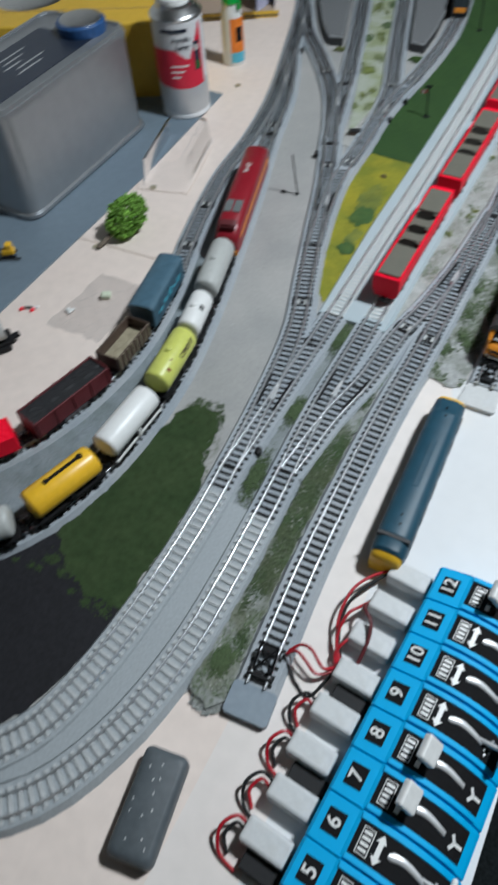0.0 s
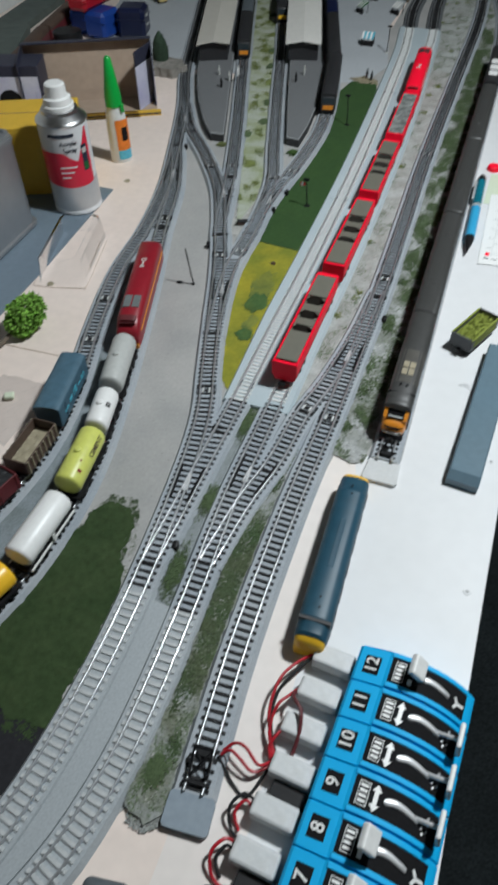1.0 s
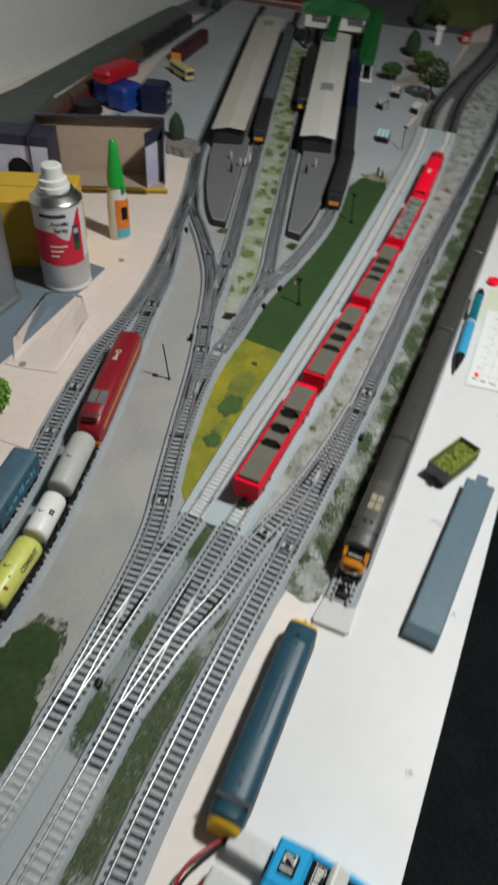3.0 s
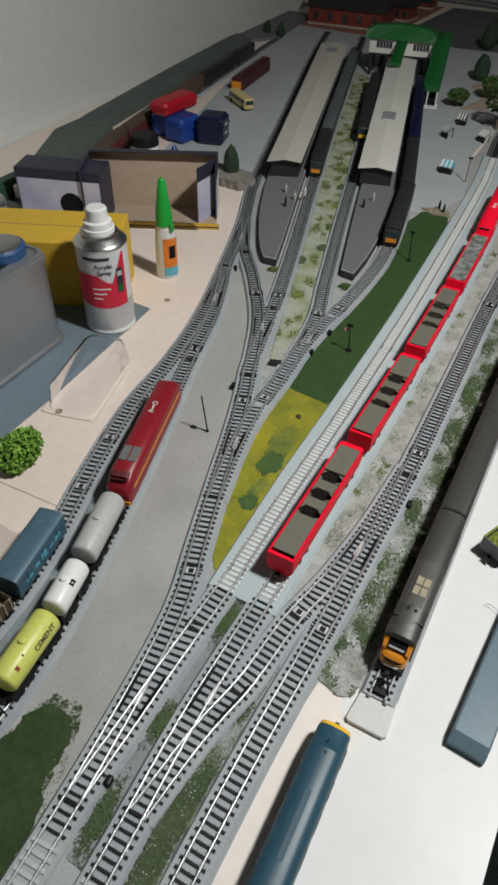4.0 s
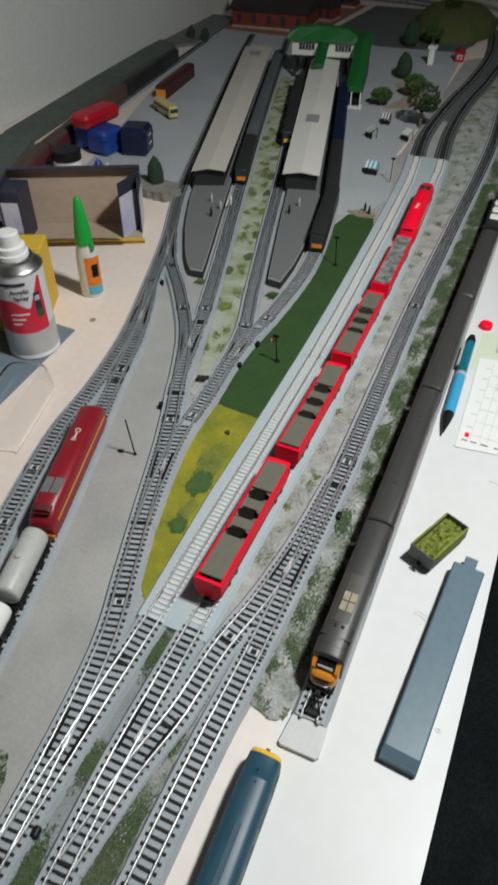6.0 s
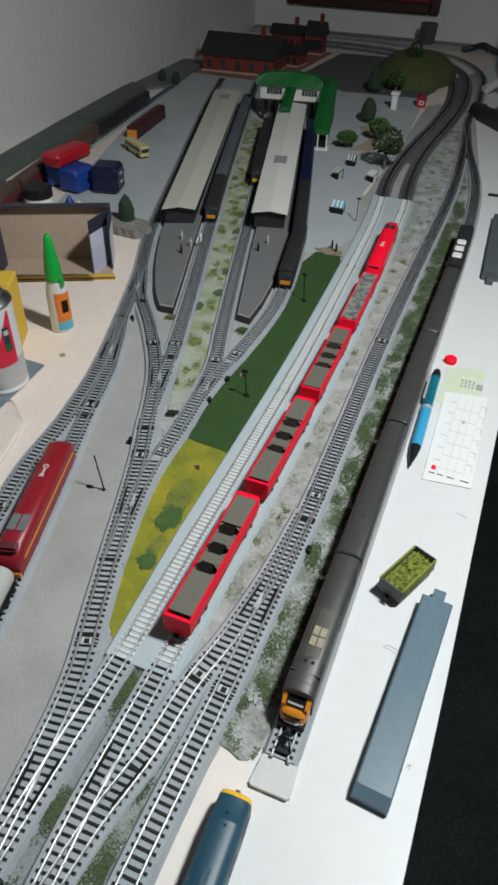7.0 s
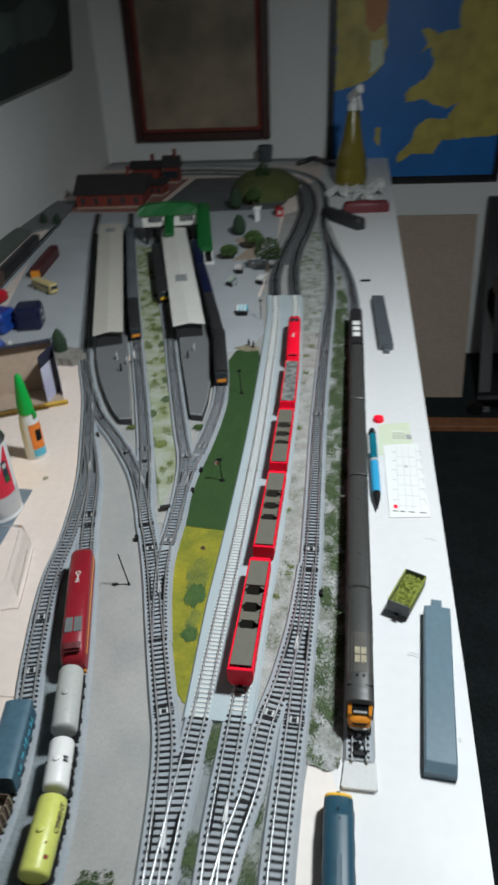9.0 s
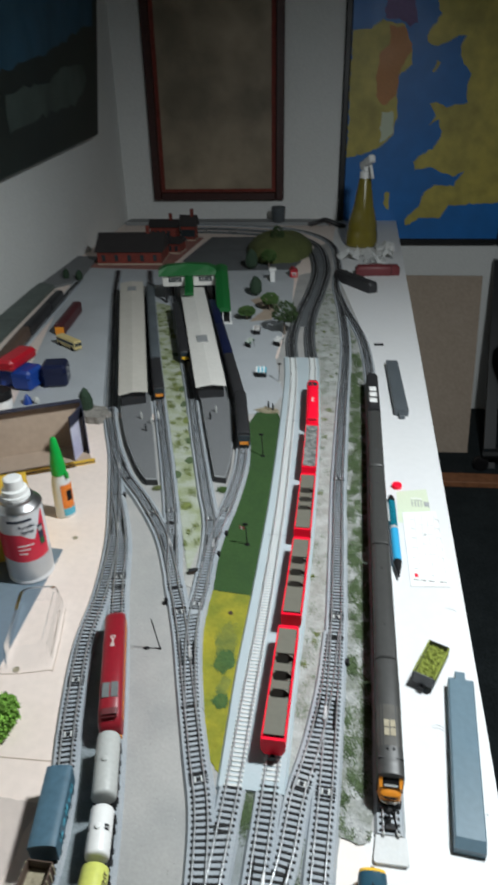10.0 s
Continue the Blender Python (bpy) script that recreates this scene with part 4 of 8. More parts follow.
def moss_mound(x, y, r, long, h, mat, label, seed, base=0.0013):
    """A low soft cushion with a wavering outline."""
    rings = []
    for q in (1.0, 0.93, 0.80, 0.60, 0.35, 0.12):
        ring = []
        for k in range(40):
            a = 6.28319 * k / 40
            wave = 1 + 0.13 * math.sin(2 * a + seed) + 0.09 * math.sin(5 * a + 2 * seed) + 0.10 * noise.noise(Vector((3 * math.cos(a), 3 * math.sin(a), seed)))
            p = (x + r * q * wave * math.cos(a), y + r * q * wave * long * math.sin(a))
            ring.append(Vector((*p, base - 0.0002 + h * (1 - q ** 3) + 0.3 * h * (1 - q) * noise.noise(Vector((p[0] * 500, p[1] * 500, seed))))))
        rings.append(ring)
    return tagged(link_mesh("moss_patch", loft(rings), mat, smooth=True), label, "moss", "moss patches")


moss_mound(0.0095, 0.575, 0.0105, 2.4, 0.0003, M["olive_moss"], "thin olive patch on yellow grass", 3.1, 0.0014)
moss_mound(0.0118, 0.555, 0.0080, 1.9, 0.0006, M["bush"], "low soft dark green patch on yellow grass", 1.4, 0.0015)
moss_mound(0.0155, 0.525, 0.0062, 1.9, 0.0003, M["olive_moss"], "small thin olive patch on yellow grass", 5.2, 0.0014)
moss_mound(0.0163, 0.511, 0.0057, 1.5, 0.0006, M["bush"], "small soft dark green patch on yellow grass", 2.3, 0.0015)
bush(0.0118, 0.555, 0.0080, 0.0004, M["bush"], "loose green flock round a moss patch", 1, 620, base=0.0014, long=1.9, leaf=0.0007, loose=0.5)
bush(0.0163, 0.511, 0.0058, 0.0004, M["bush"], "loose green flock round a small moss patch", 2, 380, base=0.0014, long=1.5, leaf=0.0007, loose=0.5)
bush(0.0095, 0.578, 0.0088, 0.0002, M["olive_moss"], "loose olive flock on yellow grass", 5, 420, base=0.0013, long=2.4, leaf=0.0009, loose=0.7)
bush(0.0070, 0.615, 0.0028, 0.0010, M["brown_wagon"], "tiny brown tuft on yellow grass", 3, 80)
bush(0.0525, 0.418, 0.0078, 0.0008, M["moss"], "mossy green patch between the turnouts", 4, 1500, 0.0022, 2.2, -0.05)
bush(0.0525, 0.345, 0.0064, 0.0008, M["moss"], "small mossy green patch between two tracks", 5, 1100, 0.0022, 2.0)
bush(0.0530, 0.290, 0.0064, 0.0008, M["moss"], "mossy green patch between two curved tracks", 10, 1500, 0.0022, 3.2, 0.05)
bush(0.0890, 0.187, 0.0062, 0.0010, M["moss"], "dark green mossy patch beside the siding's end", 6, 1800, 0.0028, 1.5)
bush(-0.124, 0.826, 0.0065, 0.0022, M["hill"], "olive bush at the tip of a platform", 7)
bush(-0.040, 0.832, 0.0085, 0.0026, M["bush"], "dark green bush at the tip of a platform", 8)
for i, (x, y) in enumerate(((-0.078, 0.79), (-0.098, 0.90), (-0.112, 0.955), (-0.131, 1.02), (-0.148, 1.075), (-0.108, 0.86), (-0.185, 1.20), (-0.165, 1.135), (-0.215, 1.29), (-0.245, 1.39))):
    tone = M["moss"] if i % 3 else M["olive_flock"]
    moss_mound(x, y, 0.0052 + 0.0012 * (i % 2), 1.6, 0.0010, tone, "soft olive cushion between the platform tracks", 1.7 * i, 0.0022)
    bush(x, y, 0.0060, 0.0008, tone, "loose olive flock round a cushion", 20 + i, 260, base=0.0021, long=1.6, turn=0.1, leaf=0.0009, loose=0.6)

far_gap = along(MAIN_LEFT, 1.48, 2.20, 0.0100, 24) + along(MAIN_RIGHT, 2.24, 1.48, -0.0100, 24)
tagged(link_mesh("far_track_bed", slab(far_gap, 0.0006, 0.0036), M["dark_bed"]), "dark grey bed between the far tracks", "track bed", kind="structure")
far_ground = along(MAIN_RIGHT, 1.74, 2.26, 0.0120, 12) + along(SIDING, 2.31, 1.78, -0.0120, 12)
tagged(link_mesh("far_ground", slab(far_ground, 0.0003, 0.0012), M["ground"]), "grey painted ground inside the far curve", "ground", kind="structure")

flock("grit", along(TANKS, 0.31, 0.70, 0.0110, 14) + along(INNER, 0.70, 0.33, -0.0110, 14), M["gravel_front"], "fine dark grit scattered on the grey ground", tufts=240, tall=0.0003, wide=0.0005, z=0.0006, seed=61, sheet=False, category="grit")

# ---- rolling stock (local y runs along the vehicle, z from the board) ----
def section(y, hw, zb, zs, zt, n=9):
    """A body's cross-section: straight sides, then a curved roof."""
    pts = [Vector((-hw, y, zb)), Vector((-hw, y, (zb + zs) / 2))]
    for i in range(n):
        a = math.pi * i / (n - 1)
        pts.append(Vector((-hw * math.copysign(abs(math.cos(a)) ** 0.75, math.cos(a)), y, zs + (zt - zs) * math.sin(a) ** 0.8)))
    return pts + [Vector((hw, y, (zb + zs) / 2)), Vector((hw, y, zb))]


def hull(rows, bm=None):
    return loft([section(*r) for r in rows], bm)


WHEEL = bpy.data.meshes.new("wheel")
wheel_bm = turned([(0.0026, -0.0010), (0.0032, -0.0010), (0.0030, 0.0), (0.0028, 0.0012), (0.0010, 0.0012)], 14)
wheel_bm.transform(Matrix.Rotation(math.pi / 2, 4, "Y"))
wheel_bm.to_mesh(WHEEL)
wheel_bm.free()
WHEEL.materials.append(M["wagon_grey"])


def bogie(parent, y, length=0.017, width=0.0155, name="bogie"):
    bm = box(-width / 2, y - length / 2, RAIL + 0.0016, width / 2, y + length / 2, RAIL + 0.0052, 0.0006)
    for side in (-1, 1):
        for e in (-1, 1):
            box(side * width / 2 - 0.0008, y + e * length * 0.32 - 0.0014, RAIL + 0.0016, side * width / 2 + 0.0010, y + e * length * 0.32 + 0.0014, RAIL + 0.0045, bm=bm)
    b = part(name, bm, M["black"], parent)
    for side in (-1, 1):
        for e in (-1, 1):
            w = new("wheel", WHEEL)
            w.parent = b
            w.matrix_local = pose(side * GAUGE / 2, y + e * length * 0.32, RAIL + 0.0031, 0, 0, 0 if side > 0 else 180)
    return b


def coupler(parent, y, way):
    bm = box(-0.0016, min(y, y + way * 0.004), RAIL + 0.0028, 0.0016, max(y, y + way * 0.004), RAIL + 0.0042, 0.0003)
    box(-0.0028, y + way * 0.0036 - 0.0006, RAIL + 0.0026, 0.0028, y + way * 0.0036 + 0.0006, RAIL + 0.0050, bm=bm)
    return part("coupler", bm, M["black"], parent)


def middle_of(line, y0, y1):
    return line.place((line.s_at_y(y0) + line.s_at_y(y1)) / 2), line.s_at_y(y1) - line.s_at_y(y0)


# red freight train on the straight pale track
def hopper(line, y0, y1, label, load=False):
    m, L = middle_of(line, y0, y1)
    t = thing("hopper_wagon", label, "hopper wagon", m, "red hopper wagons")
    h, hw, zb, zt = L / 2, 0.0095, 0.0105, 0.0272
    inner = hw - 0.0013
    part("underframe", box(-hw * 0.75, -h * 0.93, 0.0095, hw * 0.75, h * 0.93, 0.0112, 0.0004), M["black"], t)
    for side in (-1, 1):                                             # side sheets with a fold below and a thin top rail
        o = [(side * (hw - 0.0022), zb), (side * hw, zb + 0.0055), (side * hw, zt - 0.0012), (side * (hw - 0.0004), zt), (side * inner, zt), (side * inner, zb + 0.001)]
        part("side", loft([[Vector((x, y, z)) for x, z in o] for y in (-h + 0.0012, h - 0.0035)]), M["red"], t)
        part("side_rail", box(side * (hw - 0.0014) - 0.0003, -h + 0.003, zb - 0.0002, side * (hw - 0.0014) + 0.0003, h - 0.003, zb + 0.0012), M["wine"], t)
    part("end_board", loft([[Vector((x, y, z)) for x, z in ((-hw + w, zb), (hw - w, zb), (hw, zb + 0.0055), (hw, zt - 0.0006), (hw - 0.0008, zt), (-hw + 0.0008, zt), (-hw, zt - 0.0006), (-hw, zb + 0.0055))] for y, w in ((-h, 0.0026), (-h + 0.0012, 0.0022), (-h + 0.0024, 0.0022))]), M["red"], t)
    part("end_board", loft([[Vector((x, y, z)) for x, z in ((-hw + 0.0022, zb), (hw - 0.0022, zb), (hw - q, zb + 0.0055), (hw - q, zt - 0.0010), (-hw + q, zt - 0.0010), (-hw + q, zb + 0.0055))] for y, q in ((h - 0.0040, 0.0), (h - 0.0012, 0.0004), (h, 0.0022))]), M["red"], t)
    for e in (-1, 1):
        bogie(t, e * h * 0.66)
        coupler(t, e * h, e)
    deck = zt - 0.0012
    tail = -h + 0.0058
    if load:
        bm = bmesh.new()
        rnd = random.Random(5)
        n = 60
        rows = []
        for i in range(n + 1):
            y = tail + (h - 0.0040 - tail) * i / n
            lump = noise.noise(Vector((0, y * 70, 5)))
            rows.append([Vector((-inner + 2 * inner * j / 10, y, deck + 0.0009 * noise.noise(Vector((j * 0.9, y * 330, 3))) + 0.0010 * lump + 0.0004 * rnd.uniform(-1, 1))) for j in range(11)])
        part("load", loft(rows, bm, caps=False, closed=False), M["rubble"], t, "grey mossy rubble load")
    else:
        # olive floor plates with three deep bays between them, their shade painted dark
        bays = [(c * L - 0.0048, c * L + 0.0048) for c in (-0.125, 0.030, 0.185)]
        edges = [tail] + [y for bay in bays for y in bay] + [h - 0.0030]
        for y0, y1 in zip(edges[0::2], edges[1::2]):
            drop = 0.0 if y1 - y0 > 0.010 else 0.0016
            part("floor_plate", box(-inner, y0, deck - 0.0012 - drop, inner, y1, deck - drop, 0.0002), M["hopper_inside"], t, "grey-olive floor plate")
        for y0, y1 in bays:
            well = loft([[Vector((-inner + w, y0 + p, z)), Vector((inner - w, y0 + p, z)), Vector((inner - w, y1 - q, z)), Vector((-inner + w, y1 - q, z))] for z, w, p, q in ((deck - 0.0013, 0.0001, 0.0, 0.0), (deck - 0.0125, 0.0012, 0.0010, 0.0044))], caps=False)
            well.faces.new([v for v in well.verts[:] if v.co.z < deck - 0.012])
            part("bay", well, M["bay_shade"], t, "deep discharge bay, shade painted near black")
            for e, y in ((1, y0), (-1, y1)):                         # sloped corner plates narrow each bay to a rounded mouth
                for side, wide in ((-1, 0.0026), (1, 0.0052)):
                    part("corner_plate", slab([(side * inner, y), (side * (inner - wide), y), (side * inner, y + e * 0.0040)], deck - 0.0024, deck - 0.0016), M["hopper_inside"], t)
        # charcoal well floor stands in for the shade inside the end board
        part("end_well", box(-inner, -h + 0.0026, deck - 0.0080, inner, tail - 0.0002, deck - 0.0072), M["dark_roof"], t, "well behind the end board, shade painted dark")
    return t


hopper(MAIN_RIGHT, 0.4600, 0.5800, "bright red open hopper wagon, empty, at the train's tail")
hopper(MAIN_RIGHT, 0.5925, 0.7125, "bright red open hopper wagon, empty, in the train's middle")
hopper(MAIN_RIGHT, 0.7250, 0.8450, "bright red open hopper wagon, empty, in the train's middle")
hopper(MAIN_RIGHT, 0.8580, 0.9800, "bright red hopper wagon with a grey rubble load", True)

m, L = middle_of(MAIN_RIGHT, 0.992, 1.136)
loco = thing("diesel_locomotive", "bright red diesel locomotive with dark roof grille at the head", "locomotive", m)
h = L / 2
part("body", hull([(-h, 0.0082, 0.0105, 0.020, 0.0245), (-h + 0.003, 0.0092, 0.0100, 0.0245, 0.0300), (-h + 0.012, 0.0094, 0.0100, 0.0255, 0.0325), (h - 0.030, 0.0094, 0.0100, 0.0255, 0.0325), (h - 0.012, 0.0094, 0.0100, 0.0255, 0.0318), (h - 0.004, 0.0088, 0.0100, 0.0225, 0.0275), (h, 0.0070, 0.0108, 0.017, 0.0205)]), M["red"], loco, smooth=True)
for side in (-1, 1):
    part("roof_grille", box(side * 0.0033 - 0.0030, h - 0.034, 0.0306, side * 0.0033 + 0.0030, h - 0.021, 0.0325, 0.0003), M["glass_dark"], loco, "dark glossy roof grille")
    part("side_window", box(side * 0.0093 - 0.0004, h - 0.013, 0.0195, side * 0.0093 + 0.0004, h - 0.007, 0.0240), M["glass_dark"], loco)
    part("side_stripe", box(side * 0.0094 - 0.0003, -h + 0.02, 0.0205, side * 0.0094 + 0.0003, h - 0.05, 0.0215), M["offwhite"], loco)
part("rear_window", moved(box(-0.0060, -0.0003, -0.0026, 0.0060, 0.0003, 0.0026), pose(0, -h + 0.0010, 0.0262, 35, 0, 0)), M["glass_dark"], loco)
part("windscreen", moved(box(-0.0062, -0.0003, -0.0028, 0.0062, 0.0003, 0.0028), pose(0, h - 0.0042, 0.0262, -35, 0, 0)), M["glass_dark"], loco)
emblem = join(moved(box(-0.0008, -0.0045, 0, 0.0008, 0.0045, 0.0004), pose(0, 0, 0, 0, 0, -12)), box(-0.0018, 0.0036, 0, 0.0024, 0.0058, 0.0004), box(-0.0030, -0.0062, 0, 0.0022, -0.0044, 0.0004))
part("roof_emblem", moved(emblem, pose(0.0002, -0.014, 0.0325)), M["offwhite"], loco, "worn cream roof marking")
for e in (-1, 1):
    bogie(loco, e * h * 0.62, 0.026)
    coupler(loco, e * h, e)
part("fuel_tank", box(-0.007, -0.016, RAIL + 0.002, 0.007, 0.016, 0.0105, 0.0006), M["black"], loco)


# dark express train along the front
def express_coach(y0, y1):
    m, L = middle_of(FRONT, y0, y1)
    t = thing("express_coach", "dark grey model express coach on the front track", "railway coach", m, "dark express coaches")
    h = L / 2 - 0.0012
    part("body", box(-0.0092, -h, 0.0095, 0.0092, h, 0.0235, 0.0008), M["dark_roof"], t)
    part("roof", hull([(-h, 0.0090, 0.0225, 0.0262, 0.0305), (-h + 0.001, 0.0094, 0.0225, 0.0265, 0.0315), (h - 0.001, 0.0094, 0.0225, 0.0265, 0.0315), (h, 0.0090, 0.0225, 0.0262, 0.0305)]), M["hst_grey"], t, "plain dark grey roof", True)
    for side in (-1, 1):
        part("stripe", box(side * 0.0092 - 0.0003, -h + 0.001, 0.0112, side * 0.0092 + 0.0003, h - 0.001, 0.0124), M["maroon"], t)
        part("window_band", box(side * 0.0092 - 0.0002, -h + 0.006, 0.0165, side * 0.0092 + 0.0003, h - 0.006, 0.0215), M["glass_dark"], t)
    for i in range(2):
        part("roof_vent", box(-0.0015, -h * 0.5 + i * h - 0.002, 0.0310, 0.0015, -h * 0.5 + i * h + 0.002, 0.0320, 0.0004), M["hst_grey"], t)
    for e in (-1, 1):
        bogie(t, e * h * 0.72)
        part("gangway", box(-0.0045, e * h - 0.0008, 0.012, 0.0045, e * h + 0.0014, 0.0285, 0.0004), M["black"], t)
    return t


for a, b in ((0.548, 0.706), (0.706, 0.866), (0.866, 1.026)):
    express_coach(a, b)

m, L = middle_of(FRONT, 0.430, 0.547)
car = thing("power_car", "dark grey express power car with an orange-yellow nose", "locomotive", m)
h = L / 2
part("body", hull([(-h + 0.012, 0.0094, 0.0095, 0.0262, 0.0312), (-h + 0.014, 0.0094, 0.0095, 0.0265, 0.0318), (h, 0.0094, 0.0095, 0.0265, 0.0318)]), M["hst_grey"], car, smooth=True)
part("cab_roof", hull([(-h + 0.0128, 0.0070, 0.0240, 0.0262, 0.0286), (-h + 0.0145, 0.0082, 0.0240, 0.0268, 0.0308), (-h + 0.0180, 0.0091, 0.0240, 0.0268, 0.0321), (-h + 0.0225, 0.0095, 0.0240, 0.0268, 0.0324)]), M["hst_grey"], car, "domed dark cab roof", True)
part("nose", hull([(-h + 0.0030, 0.0056, 0.0105, 0.0135, 0.0160), (-h + 0.0040, 0.0068, 0.0100, 0.0150, 0.0182), (-h + 0.0062, 0.0076, 0.0095, 0.0165, 0.0200), (-h + 0.0090, 0.0080, 0.0092, 0.0178, 0.0210), (-h + 0.0150, 0.0088, 0.0092, 0.0205, 0.0228)]), M["orange"], car, "orange-yellow sloping nose", True)
part("windscreen", moved(box(-0.0056, -0.0004, -0.0042, 0.0056, 0.0004, 0.0042, 0.0003), pose(0, -h + 0.0108, 0.0244, -52, 0, 0)), M["print_black"], car, "dark recessed windscreen")
part("dash", moved(box(-0.0046, -0.0007, -0.0036, 0.0046, -0.0003, -0.0024), pose(0, -h + 0.0108, 0.0244, -52, 0, 0)), M["tank_grey"], car, "pale strip under the windscreen")
for side in (-1, 1):
    part("cab_pillar", loft([[Vector((side * 0.0054, y, z0)), Vector((side * w1, y, z0 - 0.0036)), Vector((side * w1, y, z1 - 0.0004)), Vector((side * 0.0058, y, z1))] for y, z0, z1, w1 in ((-h + 0.0070, 0.0210, 0.0220, 0.0078), (-h + 0.0150, 0.0262, 0.0292, 0.0088))]), M["orange"], car, "orange cab pillar", True)
part("bumper_line", loft([[Vector((x, y, 0.0158)), Vector((x, y + 0.0012, 0.0158)), Vector((x, y + 0.0012, 0.0172)), Vector((x, y, 0.0172))] for x, y in ((-0.0064, -h + 0.0042), (-0.0030, -h + 0.0026), (0.0030, -h + 0.0026), (0.0064, -h + 0.0042))]), M["print_black"], car)
part("bumper_lip", loft([[Vector((x, y, 0.0118)), Vector((x, y + 0.0020, 0.0118)), Vector((x, y + 0.0020, 0.0134)), Vector((x, y, 0.0134))] for x, y in ((-0.0066, -h + 0.0034), (-0.0032, -h + 0.0017), (0.0032, -h + 0.0017), (0.0066, -h + 0.0034))]), M["offwhite"], car, "pale bumper lip")
part("skirt", box(-0.0080, -h + 0.0012, 0.0070, 0.0080, -h + 0.012, 0.0112, 0.0008), M["black"], car)
part("cab_side", box(-0.0090, -h + 0.0125, 0.0095, 0.0090, -h + 0.0190, 0.0245, 0.0008), M["dark_roof"], car)
part("roof_patch", loft([[Vector((0.0095 * math.sin(q), y, 0.0266 + 0.0054 * math.cos(q) ** 0.8)) for q in np.linspace(-1.25, 1.25, 11)] for y in (-h + 0.034, -h + 0.070)], caps=False, closed=False), M["worn_roof"], car, "worn brownish roof section", True)
for i in range(2):
    for j in range(2):
        part("roof_grille", box(-0.0042 + i * 0.0045, -h + 0.042 + j * 0.0075, 0.0312, -0.0003 + i * 0.0045, -h + 0.0485 + j * 0.0075, 0.0322, 0.0002), M["buff"], car, "buff roof grille panel")
    part("exhaust", turned([(0.0010, 0.0312), (0.0010, 0.0324), (0.0004, 0.0325)], 10, (-0.0022 + i * 0.0044, -h + 0.031, 0)), M["black"], car)
part("roof_rib", box(-0.0090, -h + 0.0235, 0.0265, 0.0090, -h + 0.0240, 0.0316), M["dark_roof"], car)
for side in (-1, 1):
    part("side_vent", box(side * 0.0094 - 0.0003, h - 0.05, 0.018, side * 0.0094 + 0.0004, h - 0.012, 0.0255), M["dark_roof"], car)
for e in (-1, 1):
    bogie(car, e * h * 0.62, 0.020)
coupler(car, -h, -1)

m, L = middle_of(FRONT, 1.032, 1.178)
rear = thing("power_car", "black power car with white roof panels at the train's end", "locomotive", m)
h = L / 2
part("body", hull([(-h, 0.0094, 0.0095, 0.0262, 0.0312), (h - 0.014, 0.0094, 0.0095, 0.0262, 0.0312), (h - 0.005, 0.0090, 0.0095, 0.0215, 0.0255), (h, 0.0060, 0.0100, 0.014, 0.0165)]), M["dark_roof"], rear, smooth=True)
for i in range(3):
    part("roof_panel", box(-0.0062, -h + 0.022 + i * 0.021, 0.0302, 0.0050, -h + 0.036 + i * 0.021, 0.0322, 0.0012), M["white"], rear, "white roof panel")
for e in (-1, 1):
    bogie(rear, e * h * 0.62, 0.020)

# the buffer and clear plate at the front track's end
stop = thing("buffer_stop", "grey plastic end track with a pale plate and black buffer frame", "buffer stop", pose(0.152, 0.402, 0))
plate = [(-0.0118, -0.0045), (-0.0103, -0.006), (0.0100, -0.006), (0.0116, -0.0045), (0.0110, 0.0125), (-0.0100, 0.0125)]
part("plate", slab(plate, 0.0002, 0.0032), M["plug"], stop, "smooth pale grey plate")
bm = rod((-0.0045, 0.016, RAIL), (0, 0.0235, RAIL + 0.008), 0.0006)
rod((0.0045, 0.016, RAIL), (0, 0.0235, RAIL + 0.008), 0.0006, bm=bm)
rod((-0.0045, 0.016, RAIL), (0.0045, 0.016, RAIL), 0.0006, bm=bm)
rod((-0.0030, 0.0235, RAIL + 0.006), (0.0030, 0.0235, RAIL + 0.006), 0.0008, bm=bm)
box(-0.004, 0.0150, RAIL - 0.001, 0.004, 0.0175, RAIL + 0.0006, bm=bm)
part("buffer_frame", bm, M["black"], stop)
for side in (-1, 1):
    part("rail_foot", box(side * 0.0050 - 0.0010, 0.0115, 0.0034, side * 0.0050 + 0.0010, 0.0137, 0.0062, 0.0004), M["tank_grey"], stop)


# the tank train
def wagon_frame(t, L, hw=0.0072):
    h = L / 2
    part("underframe", box(-hw, -h, 0.0098, hw, h, 0.0118, 0.0003), M["black"], t)
    for e in (-1, 1):
        bogie(t, e * h * 0.55, min(0.016, L * 0.3), name="axle_guard")
        coupler(t, e * h, e)


